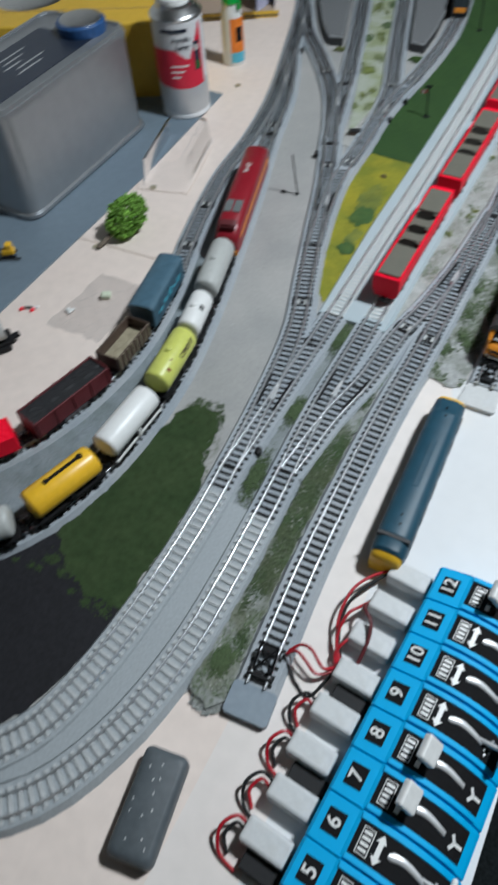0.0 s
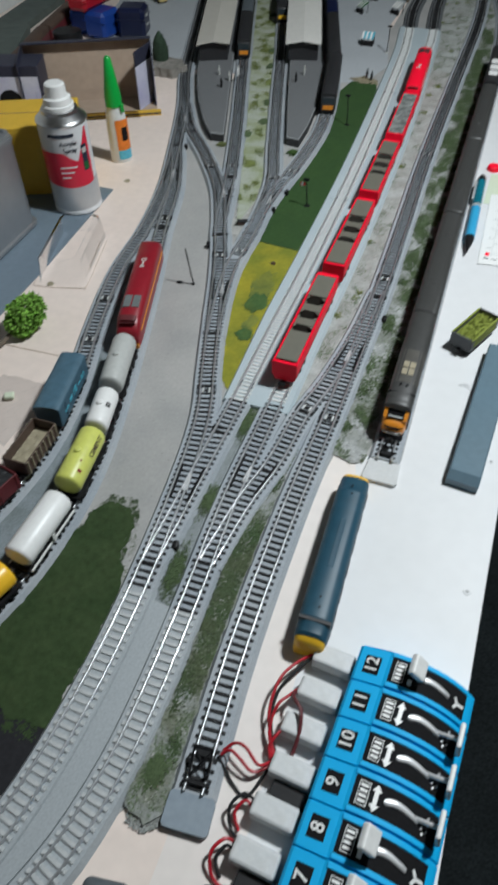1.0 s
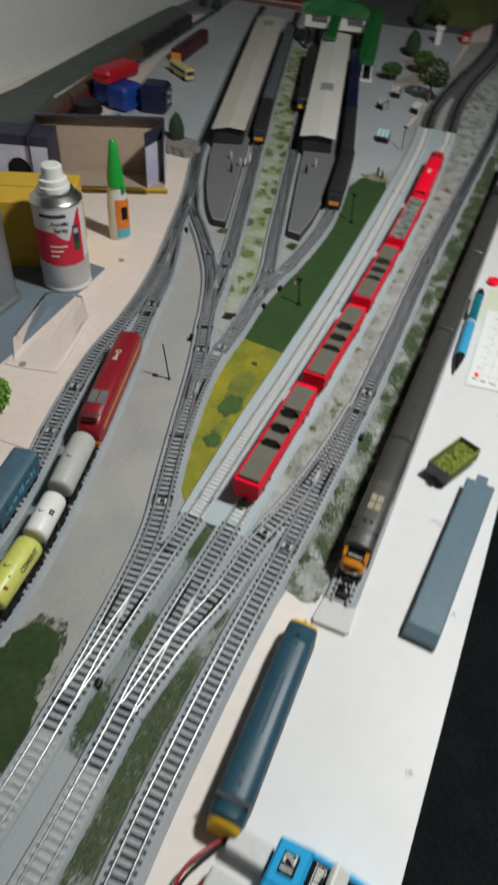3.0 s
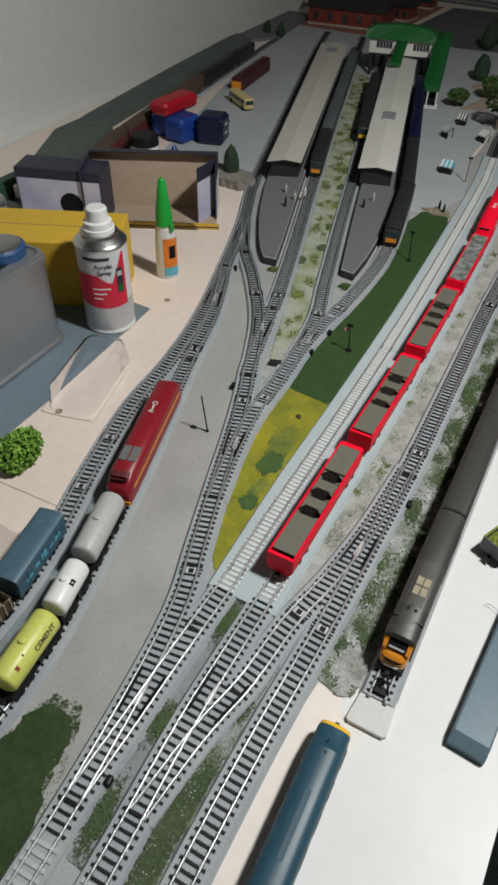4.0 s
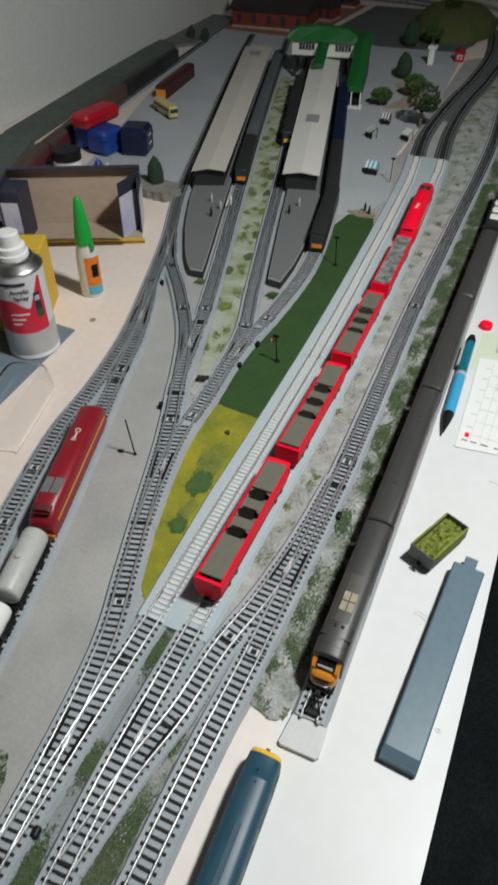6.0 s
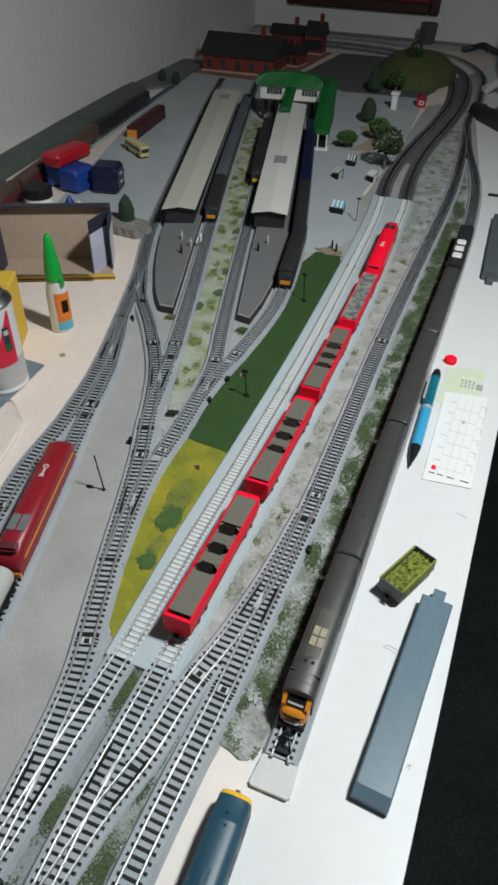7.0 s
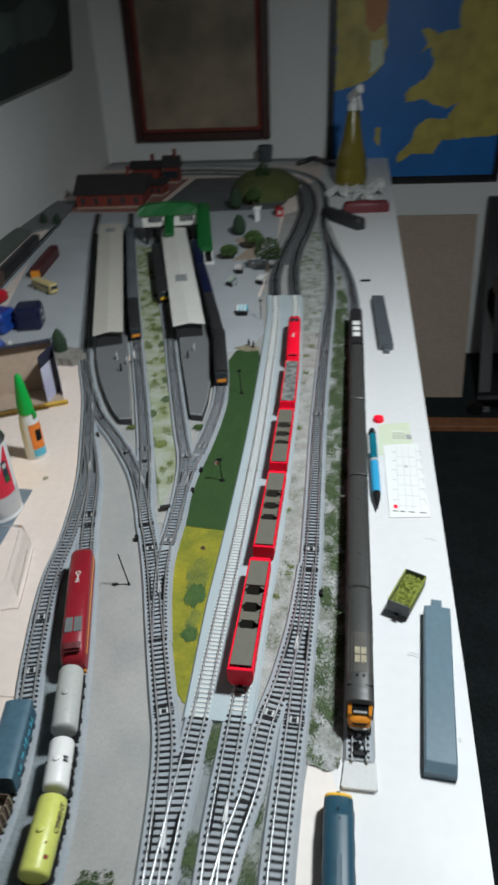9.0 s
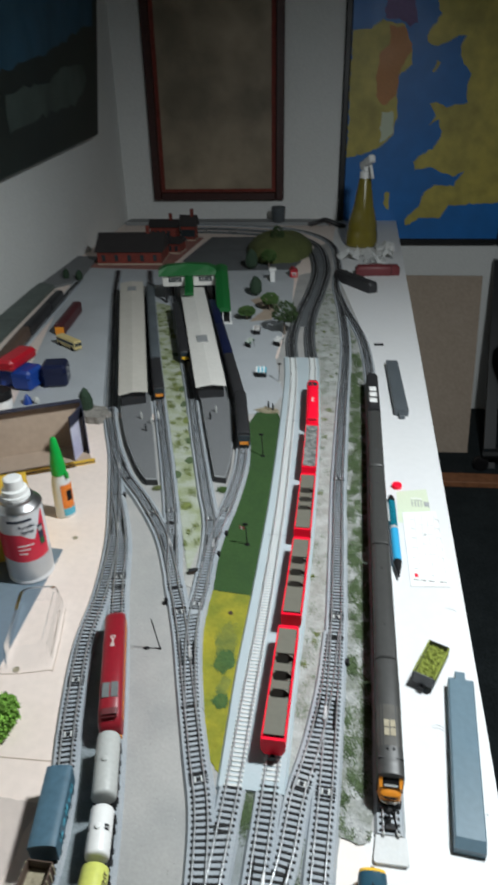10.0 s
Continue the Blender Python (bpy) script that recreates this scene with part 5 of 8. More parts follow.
def tank(line, y0, y1, mat, label, r=0.0088, top=None, flat=False, walkway=None, marks=(), side=None):
    m, L = middle_of(line, y0, y1)
    t = thing("tank_wagon", label, "tank wagon", m, "tank wagons")
    wagon_frame(t, L)
    side_mat = side or M["black"]
    h, zc = L / 2 - 0.0015, 0.0118 + r
    k = 16
    rows = []
    for y, f in ((-h, 0.45), (-h + 0.0004, 0.82), (-h + 0.0012, 0.95), (-h + 0.0026, 1.0), (h - 0.0026, 1.0), (h - 0.0012, 0.95), (h - 0.0004, 0.82), (h, 0.45)):
        rows.append([Vector((r * f * math.cos(6.2832 * i / k), y, zc + r * f * math.sin(6.2832 * i / k) * (0.92 if flat else 1))) for i in range(k)])
    barrel = part("barrel", loft(rows), mat, t, smooth=True)
    zt = zc + r * (0.92 if flat else 1)
    for a, f, wide, long in marks:                                   # printed or stained patches lying on the barrel
        strip_rows = []
        for q in range(5):
            b = a + (q / 4 - 0.5) * wide / r
            strip_rows.append([Vector(((r + 0.00015) * math.sin(b), -f * h - long / 2, zc + (r + 0.00015) * math.cos(b))), Vector(((r + 0.00015) * math.sin(b), -f * h + long / 2, zc + (r + 0.00015) * math.cos(b)))])
        part("barrel_mark", loft(strip_rows, caps=False, closed=False), M["brick"] if mat is M["lime"] else M["print_black"], barrel, "dark mark on the barrel")
    if walkway is not None:
        part("walkway", box(-0.0011, -h * 0.30, zt - 0.0004, 0.0011, h * 0.66, zt + 0.0004, 0.0003), walkway, t, "dark stained walkway")
        part("lid", turned([(0.0019, 0), (0.0019, 0.0007), (0.0012, 0.0010)], 12, (0, h * 0.66, zt - 0.0003)), walkway, t)
        part("lid", turned([(0.0017, 0), (0.0017, 0.0006), (0.0010, 0.0008)], 12, (0, -h * 0.36, zt - 0.0003)), walkway, t)
    elif top is not None:
        part("lid", turned([(0.0021, 0), (0.0021, 0.0012), (0.0012, 0.0016)], 12, (0, 0, zt - 0.0003)), top, t)
    for side in (-1, 1):
        part("side_rail", box(side * 0.0078 - 0.0006, -h, 0.0108, side * 0.0078 + 0.0005, h, 0.0119), side_mat, t)
        part("ladder", box(side * (r - 0.0002) - 0.0002, -0.0012, 0.0118, side * (r - 0.0002) + 0.0002, 0.0012, zc - 0.0030), side_mat, t)
    return t


tank(TANKS, 0.401, 0.453, M["tank_grey"], "pale grey tank wagon behind the maroon locomotive", 0.0090, M["tank_grey"])
tank(TANKS, 0.362, 0.398, M["white"], "short white tank wagon with black marks", 0.0082, M["white"], marks=((0.72, 0.07, 0.0034, 0.0013), (0.72, -0.09, 0.0034, 0.0013), (0.62, -0.01, 0.0009, 0.0030), (0.82, -0.01, 0.0009, 0.0030), (-0.95, 0.02, 0.0022, 0.0018)))
lime_tank = tank(TANKS, 0.312, 0.360, M["lime"], "lime yellow-green tank wagon with brown stain and side lettering", 0.0090, M["lime"], marks=((0.78, 0.62, 0.0028, 0.0022), (0.55, 0.30, 0.0012, 0.0012)))
word = lettering("CEMENT", 0.0046, 0.0001)
phi = radians(28)
word.transform(Matrix(((0, -math.sin(phi), math.cos(phi), 0.0091 * math.cos(phi)), (1, 0, 0, 0.0085), (0, math.cos(phi), math.sin(phi), 0.0208 + 0.0091 * math.sin(phi)), (0, 0, 0, 1))))
part("lettering", word, M["brown_wagon"], lime_tank, "brown painted lettering")
tank(TANKS, 0.257, 0.306, M["white"], "off-white tank wagon with silver side rails", 0.0092, None, True, side=M["paddle"])
tank(TANKS, 0.206, 0.252, M["yellow"], "bright yellow tank wagon with black walkway", 0.0092, walkway=M["print_black"])
tank(TANKS, 0.158, 0.200, M["tank_grey"], "pale grey tank wagon at the tail", 0.0092, M["tank_grey"])
m, L = middle_of(TANKS, 0.458, 0.578)
shunter = thing("diesel_locomotive", "maroon diesel locomotive with grey roof panels and gold side stripe", "locomotive", m)
h = L / 2
part("body", hull([(-h, 0.0080, 0.0105, 0.0175, 0.0215), (-h + 0.0025, 0.0090, 0.0100, 0.0215, 0.0255), (-h + 0.011, 0.0093, 0.0100, 0.0255, 0.0318), (h - 0.011, 0.0093, 0.0100, 0.0255, 0.0318), (h - 0.003, 0.0090, 0.0100, 0.0220, 0.0265), (h, 0.0075, 0.0105, 0.0165, 0.0200)]), M["maroon"], shunter, smooth=True)
for side in (-1, 1):
    part("roof_panel", box(side * 0.0034 - 0.0029, -h + 0.021, 0.0300, side * 0.0034 + 0.0029, -h + 0.036, 0.0322, 0.0003), M["roof_glass"], shunter, "glossy grey roof panel")
    part("side_stripe", box(side * 0.0093 - 0.0003, -h + 0.008, 0.0185, side * 0.0093 + 0.0003, h - 0.008, 0.0205), M["orange"], shunter, "gold side stripe")
emblem = join(box(-0.0006, -0.0050, 0, 0.0006, 0.0034, 0.0004), box(-0.0022, -0.0056, 0, 0.0016, -0.0044, 0.0004), box(-0.0016, -0.0034, 0, 0.0012, -0.0024, 0.0004))
for k in range(8):
    a = 6.2832 * k / 8
    box(-0.0005 + 0.0018 * math.cos(a), 0.0047 + 0.0018 * math.sin(a), 0, 0.0005 + 0.0018 * math.cos(a), 0.0057 + 0.0018 * math.sin(a), 0.0004, bm=emblem)
part("roof_emblem", moved(emblem, pose(0, 0.018, 0.0317)), M["offwhite"], shunter, "worn cream roof marking")
part("windscreen", moved(box(-0.0060, -0.0003, -0.0026, 0.0060, 0.0003, 0.0026), pose(0, -h + 0.0050, 0.0282, 36, 0, 0)), M["wine"], shunter)
part("cab_shade", hull([(-h + 0.0060, 0.0060, 0.0290, 0.0296, 0.0306), (-h + 0.0105, 0.0066, 0.0290, 0.0312, 0.0322)]), M["wine"], shunter, "dark wine red patch over the cab")
part("buffer_beam", box(-0.0082, -h - 0.0010, 0.0085, 0.0082, -h + 0.0012, 0.0125, 0.0003), M["orange"], shunter)
for e in (-1, 1):
    bogie(shunter, e * h * 0.62, 0.026)
    coupler(shunter, e * h, e)


# wagons on the outer track
def open_wagon(line, y0, y1, mat, load, label, zt=0.0235, ribs=0, deep=0.004, cat="open wagon"):
    m, L = middle_of(line, y0, y1)
    t = thing("open_wagon", label, cat, m, "open goods wagons")
    wagon_frame(t, L)
    h, hw = L / 2 - 0.001, 0.0088
    for side in (-1, 1):
        part("side", box(min(side * hw, side * (hw - 0.0010)), -h, 0.0118, max(side * hw, side * (hw - 0.0010)), h, zt, 0.0002), mat, t)
        for i in range(ribs):
            y = -h + 0.002 + (2 * h - 0.004) * i / max(1, ribs - 1)
            part("rib", box(side * (hw + 0.0003) - 0.0004, y - 0.0005, 0.0118, side * (hw + 0.0003) + 0.0004, y + 0.0005, zt), M["buff"] if ribs > 6 else mat, t)
    for e in (-1, 1):
        part("end", box(-hw + 0.0010, min(e * h, e * (h - 0.0010)), 0.0118, hw - 0.0010, max(e * h, e * (h - 0.0010)), zt + 0.0003, 0.0002), mat, t)
    rows = []
    for i in range(25):
        y = -h + 0.001 + (2 * h - 0.002) * i / 24
        rows.append([Vector((-hw + 0.001 + (2 * hw - 0.002) * j / 8, y, zt - deep + 0.0007 * noise.noise(Vector((j * 1.3, y * 400, 7))))) for j in range(9)])
    part("load", loft(rows, caps=False, closed=False), load, t)
    return t


m, L = middle_of(OUTER, 0.361, 0.418)
van = thing("goods_van", "slate blue goods van with pale lettering on its side", "goods van", m)
wagon_frame(van, L)
h = L / 2 - 0.001
part("body", box(-0.0092, -h, 0.0118, 0.0092, h, 0.0260, 0.0004), M["van_blue"], van)
part("roof", hull([(-h - 0.0004, 0.0095, 0.0255, 0.0265, 0.0300), (h + 0.0004, 0.0095, 0.0255, 0.0265, 0.0300)]), M["van_blue"], van, "dark blue curved roof", True)
for i, (a, b) in enumerate(((-0.020, -0.013), (-0.010, -0.005), (-0.002, 0.004), (0.007, 0.012), (0.014, 0.020))):
    part("letter_bar", box(0.0091, a, 0.0172 + 0.0010 * (i % 2), 0.00945, b, 0.0192 + 0.0016 * (i % 3)), M["label_cyan"], van)
for y in (-0.3, 0.0, 0.3):
    part("door_rib", box(0.0090, y * L - 0.0004, 0.012, 0.0096, y * L + 0.0004, 0.0258), M["van_blue"], van)
open_wagon(OUTER, 0.318, 0.358, M["brown_wagon"], M["buff"], "weathered brown open wagon with pale ribbed sides", 0.0225, 8, 0.008)
open_wagon(OUTER, 0.253, 0.313, M["wine"], M["dark_roof"], "wine red open wagon with a black load", 0.0245, 5, 0.0012)
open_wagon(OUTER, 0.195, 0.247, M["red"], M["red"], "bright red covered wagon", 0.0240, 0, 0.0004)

# the bare blue locomotive body standing on the white board
m = pose(0.1397, 0.3245, 0.0, 0, 0, 1.2)
shell = thing("locomotive_body", "rail blue locomotive body shell with yellow ends on the board", "locomotive", m)
h = 0.0605
part("body", hull([(-h + 0.006, 0.0086, 0.0004, 0.0130, 0.0184), (-h + 0.0075, 0.0088, 0.0004, 0.0140, 0.0200), (-h + 0.016, 0.0090, 0.0004, 0.0145, 0.0208), (-h + 0.0165, 0.0093, 0.0004, 0.0148, 0.0212), (h - 0.016, 0.0093, 0.0004, 0.0148, 0.0212), (h - 0.0155, 0.0093, 0.0004, 0.0145, 0.0207), (h - 0.0032, 0.0089, 0.0004, 0.0131, 0.0186)]), M["rail_blue"], shell, smooth=True)
part("yellow_end", hull([(-h + 0.0026, 0.0072, 0.0004, 0.0105, 0.0142), (-h + 0.0040, 0.0082, 0.0004, 0.0120, 0.0166), (-h + 0.0062, 0.0084, 0.0004, 0.0128, 0.0180)]), M["yellow"], shell, "worn yellow cab end", True)
part("yellow_end", hull([(h - 0.0032, 0.0088, 0.0004, 0.0130, 0.0184), (h - 0.0010, 0.0085, 0.0004, 0.0126, 0.0177), (h, 0.0078, 0.0004, 0.0108, 0.0160)]), M["yellow"], shell, "worn yellow cab end", True)
part("cab_groove", box(-0.0087, -h + 0.0138, 0.0165, 0.0087, -h + 0.0158, 0.02085), M["dark_roof"], shell)
part("roof_walk", box(-0.0016, -0.012, 0.0209, 0.0016, 0.022, 0.02135, 0.0002), M["rail_blue"], shell)
for i in range(4):
    part("exhaust", turned([(0.0006, 0.0), (0.0006, 0.0007)], 8, (0.0005 * (-1) ** i, -0.038 + 0.006 * i if i < 2 else 0.030 + 0.006 * i, 0.0209)), M["black"], shell)
part("front_hook", box(-0.0012, h - 0.0004, 0.0125, 0.0012, h + 0.0016, 0.0150, 0.0003), M["brown_wagon"], shell)
for side in (-1, 1):
    for i in range(6):
        y = -0.042 + 0.017 * i
        part("side_vent", box(side * 0.0094 - 0.0003, y, 0.0070, side * 0.0094 + 0.0003, y + 0.009, 0.0120), M["dark_roof"], shell)


# platform trains
def platform_train(line, y0, y1, mat, roof, label, face=None, front=True, category="railway coach"):
    m, L = middle_of(line, y0, y1)
    t = thing("platform_train", label, category, m, "trains at the platforms")
    h = L / 2
    part("body", box(-0.0090, -h + 0.001, 0.0095, 0.0090, h, 0.0240, 0.0007), mat, t)
    part("roof", hull([(-h + 0.001, 0.0088, 0.0235, 0.0262, 0.0295), (-h + 0.004, 0.0092, 0.0235, 0.0268, 0.0310), (h, 0.0092, 0.0235, 0.0268, 0.0310)]), roof, t, smooth=True)
    if face is not None:
        part("nose", hull([(-h - 0.0012, 0.0080, 0.0098, 0.0190, 0.0225), (-h + 0.0014, 0.0090, 0.0095, 0.0225, 0.0268)]), M["dark_roof"], t, "black nose", True)
        part("nose_panel", box(-0.0062, -h - 0.0017, 0.0112, 0.0062, -h - 0.0004, 0.0164, 0.0004), face, t, "warning panel on the nose")
        part("windscreen", box(-0.0074, -h - 0.0016, 0.0165, 0.0074, -h + 0.0002, 0.0246), M["glass_dark"], t)
        part("skirt", box(-0.0080, -h - 0.0010, 0.0070, 0.0080, -h + 0.004, 0.0105), M["black"], t)
    for e in (-1, 1):
        bogie(t, e * h * 0.7)
    return t


platform_train(BAY_ONE, 1.080, 1.20, M["dark_roof"], M["dark_roof"], "dark diesel unit with yellow front at the first platform", M["orange"])
platform_train(BAY_ONE, 1.205, 1.36, M["hst_grey"], M["slate"], "grey coach under the first platform canopy's edge")
platform_train(BAY_ONE, 1.365, 1.52, M["hst_grey"], M["slate"], "grey coach under the first platform canopy's edge")
platform_train(BAY_ONE, 1.525, 1.68, M["hst_grey"], M["slate"], "grey coach under the first platform canopy's edge")
platform_train(BAY_TWO, 1.245, 1.36, M["dark_roof"], M["dark_roof"], "black locomotive with yellow front beside the second platform", M["yellow"])
platform_train(BAY_TWO, 1.365, 1.53, M["dark_roof"], M["dark_roof"], "black coach beside the second platform")
platform_train(BAY_THREE, 0.936, 1.07, M["dark_roof"], M["dark_roof"], "black diesel unit with orange front outside the second platform", M["orange"])
platform_train(BAY_THREE, 1.075, 1.235, M["dark_roof"], M["dark_roof"], "black coach outside the second platform")
platform_train(BAY_THREE, 1.242, 1.40, M["navy"], M["navy"], "navy blue coach outside the second platform")
platform_train(BAY_THREE, 1.405, 1.56, M["navy"], M["navy"], "navy blue coach outside the second platform")

# ---- things on the bare board ----
def rounded(x0, y0, x1, y1, r, n=5):
    pts = []
    for cx, cy, a in ((x1 - r, y1 - r, 0), (x0 + r, y1 - r, 90), (x0 + r, y0 + r, 180), (x1 - r, y0 + r, 270)):
        for i in range(n + 1):
            t = radians(a + 90 * i / n)
            pts.append((cx + r * math.cos(t), cy + r * math.sin(t)))
    return pts


tagged(link_mesh("cutting_mat", slab([(-0.186, 0.22), (-0.186, 0.36), (-0.187, 0.535), (-0.196, 0.690), (-0.30, 0.694), (-0.50, 0.66), (-0.50, 0.22)], 0.0002, 0.0018), M["mat"]), "blue-grey mat under the tin on the board", "mat")

tin = thing("metal_tin", "large grey rounded metal tin with a blue screw cap", "tin", pose(-0.232, 0.436, 0.0018, 0, 0, 0.5))
rings = []
for z, inset in ((0.0, 0.001), (0.0015, -0.0015), (0.004, -0.0015), (0.005, 0.001), (0.080, 0.001), (0.084, 0.000), (0.0865, 0.0005), (0.088, 0.003)):
    rings.append([Vector((x, y, z)) for x, y in rounded(-0.092 + inset, 0.0 + inset, 0.0 - inset, 0.172 - inset, 0.012)])
part("body", loft(rings), M["tin"], tin, smooth=True)
part("lid_rim", join(loft([[Vector((x, y, z)) for x, y in rounded(-0.0905 + i, 0.0015 + i, -0.0015 - i, 0.1705 - i, 0.011)] for z, i in ((0.0872, 0.0), (0.0895, 0.0005), (0.0895, 0.003), (0.0880, 0.003))], caps=False)), M["tin"], tin, smooth=True)
part("label", slab(rounded(-0.072, 0.012, -0.014, 0.138, 0.003), 0.0880, 0.0886), M["tin_label"], tin, "dark blue printed label")
for i in range(5):
    part("label_line", box(-0.060 + 0.007 * i, 0.060 + 0.007 * (i % 2), 0.0886, -0.0585 + 0.007 * i, 0.100 - 0.010 * (i % 3), 0.0888), M["print_grey"], tin)
cap = part("screw_cap", turned([(0.0205, 0.0880), (0.0212, 0.0905), (0.0212, 0.0960), (0.0195, 0.0975), (0.0140, 0.0970)], 28, (-0.032, 0.147, 0)), M["cap_blue"], tin, "blue screw cap", True)
part("cap_disc", turned([(0.0182, 0.0970), (0.0178, 0.0984), (0.0150, 0.0990), (0.0015, 0.0992)], 28, (-0.032, 0.147, 0)), M["aluminium"], cap, "silver domed disc", True)

mug = thing("jar", "pale grey-green round jar behind the tin", "jar", pose(-0.405, 0.672, 0.0018))
part("body", turned([(0.036, 0.0), (0.038, 0.003), (0.038, 0.055), (0.036, 0.062)], 28), M["tank_grey"], mug, smooth=True)
part("lid", turned([(0.0385, 0.062), (0.0385, 0.068), (0.034, 0.070)], 28), M["aluminium"], mug, smooth=True)

# spray can
can = thing("spray_can", "white and red acrylic spray can with a white nozzle", "spray can", pose(-0.214, 0.651, 0.0018, 0, 0, 0) @ Matrix.Diagonal((1, 1, 0.965, 1)))
R = 0.0235
part("body", turned([(R - 0.0015, 0.0), (R, 0.0012), (R, 0.0035), (R - 0.0006, 0.0045), (R - 0.0004, 0.006), (R - 0.0004, 0.088)], 40), M["can_white"], can, smooth=True)
part("lower_band", turned([(R - 0.0002, 0.0062), (R - 0.0001, 0.0070), (R - 0.0001, 0.0330), (R - 0.0003, 0.0340)], 40), M["can_silver"], can, "silver-grey lower band", True)
part("shoulder", turned([(R, 0.0878), (R + 0.0004, 0.0892), (R - 0.0003, 0.0908), (R - 0.0016, 0.0918), (R - 0.0050, 0.0950), (0.0172, 0.0958), (0.0168, 0.0985), (0.0150, 0.0990)], 40), M["aluminium"], can, "silver shoulder", True)
part("nozzle", turned([(0.0142, 0.0980), (0.0142, 0.1022), (0.0128, 0.1030), (0.0125, 0.1082), (0.0097, 0.1092), (0.0092, 0.1195), (0.0078, 0.1207), (0.0020, 0.1209)], 28), M["white"], can, smooth=True)


def wrapped(outline, r, steps=10):
    """A printed patch on a round body, from an outline of (degrees, height) in columns."""
    bm = bmesh.new()
    cols = []
    for a, lo, hi in outline:
        t = radians(a)
        cols.append([bm.verts.new((r * math.cos(t), r * math.sin(t), lo + (hi - lo) * k)) for k in (0, 1)])
    for p, q in zip(cols, cols[1:]):
        bm.faces.new((p[0], q[0], q[1], p[1]))
    return bm


def wrapped_text(text, size, angle, z, r):
    bm = lettering(text, size, 0.0)
    for v in bm.verts:
        a = radians(angle) + v.co.x / r
        v.co = Vector(((r) * math.cos(a), (r) * math.sin(a), z + v.co.y))
    return bm


red_cols = []
for i in range(31):
    a = -150 + 5 * i
    u = a + 47                                        # the print's middle faces the board's front
    top = 0.065 if u < -28 else (0.065 - 0.009 * (1 - math.cos((u + 28) / 40 * math.pi)) / 2 if u < 12 else 0.056 + 0.029 * min(1, (u - 12) / 30))
    red_cols.append((a, 0.034 - 0.004 * math.cos(radians(u)), top))
part("red_print", wrapped(red_cols, R + 0.00005), M["can_red"], can, "red printed band")
picture_print = part("picture_print", wrapped([(-24 + 4 * i, 0.045, 0.070) for i in range(5)], R + 0.00012), M["tin_label"], can)
part("picture_patch", wrapped([(-22 + 4 * i, 0.046, 0.053) for i in range(4)], R + 0.00018), M["bridge_green"], picture_print)
part("picture_patch", wrapped([(-22 + 4 * i, 0.062, 0.067) for i in range(4)], R + 0.00018), M["tank_grey"], picture_print)
part("maker_bar", wrapped([(-96 + 6 * i, 0.0795, 0.0825) for i in range(11)], R + 0.00012), M["tin_label"], can)
part("word", wrapped_text("Acrylic", 0.0060, -51, 0.0735, R + 0.00015), M["tin_label"], can)
part("word", wrapped_text("Spray", 0.0060, -50, 0.0672, R + 0.00015), M["tin_label"], can)
for i in range(3):
    part("text_bar", wrapped([(-80 + 5 * k, 0.050 - 0.005 * i, 0.0515 - 0.005 * i) for k in range(9 - 2 * i)], R + 0.00015), M["white"], can)

# glue bottle
glue = thing("glue_bottle", "small milky glue bottle with a tall green cap", "glue bottle", pose(-0.219, 0.757, 0.0, 0, 0, 30))


def oval(a, b, z, dx=0.0, n=20):
    return [Vector((a * math.cos(6.2832 * i / n) + dx, b * math.sin(6.2832 * i / n), z)) for i in range(n)]


part("bottle", loft([oval(0.0105, 0.0078, 0.0), oval(0.0115, 0.0086, 0.0015), oval(0.0112, 0.0084, 0.040), oval(0.0100, 0.0080, 0.052), oval(0.0078, 0.0076, 0.060)]), M["glue_body"], glue, smooth=True)
part("cap", loft([oval(0.0088, 0.0088, 0.059), oval(0.0086, 0.0086, 0.070), oval(0.0060, 0.0060, 0.088), oval(0.0036, 0.0036, 0.104), oval(0.0022, 0.0022, 0.106)]), M["glue_cap"], glue, "tall green ribbed cap", True)
part("cap_tab", box(0.0060, -0.0085, 0.054, 0.0100, -0.0050, 0.062, 0.0008), M["glue_cap"], glue)
part("label", loft([[Vector((1.012 * 0.0114 * math.cos(radians(t)), 1.03 * 0.0086 * math.sin(radians(t)), z)) for t in range(-100, 11, 10)] for z in (0.014, 0.046)], caps=False, closed=False), M["label_orange"], glue, "orange label")
part("label_foot", loft([[Vector((1.014 * 0.0115 * math.cos(radians(t)), 1.035 * 0.0087 * math.sin(radians(t)), z)) for t in range(-100, 11, 10)] for z in (0.004, 0.0138)], caps=False, closed=False), M["label_cyan"], glue, "cyan label foot")
part("label_mark", loft([[Vector((1.02 * 0.0114 * math.cos(radians(t)), 1.04 * 0.0086 * math.sin(radians(t)), z)) for t in range(-70, -29, 10)] for z in (0.024, 0.038)], caps=False, closed=False), M["print_black"], glue)

# boxes
carton = thing("carton", "plain yellow cardboard carton, closed, behind the spray can", "carton", pose(-0.250, 0.739, 0.0, 0, 0, 25))
part("box", box(-0.230, -0.070, 0.0003, 0.0, 0.0, 0.070, 0.0012), M["yellow_card"], carton)
part("flap_seam", box(-0.230, -0.0355, 0.0700, 0.0, -0.0345, 0.0703), M["bench_wood"], carton)

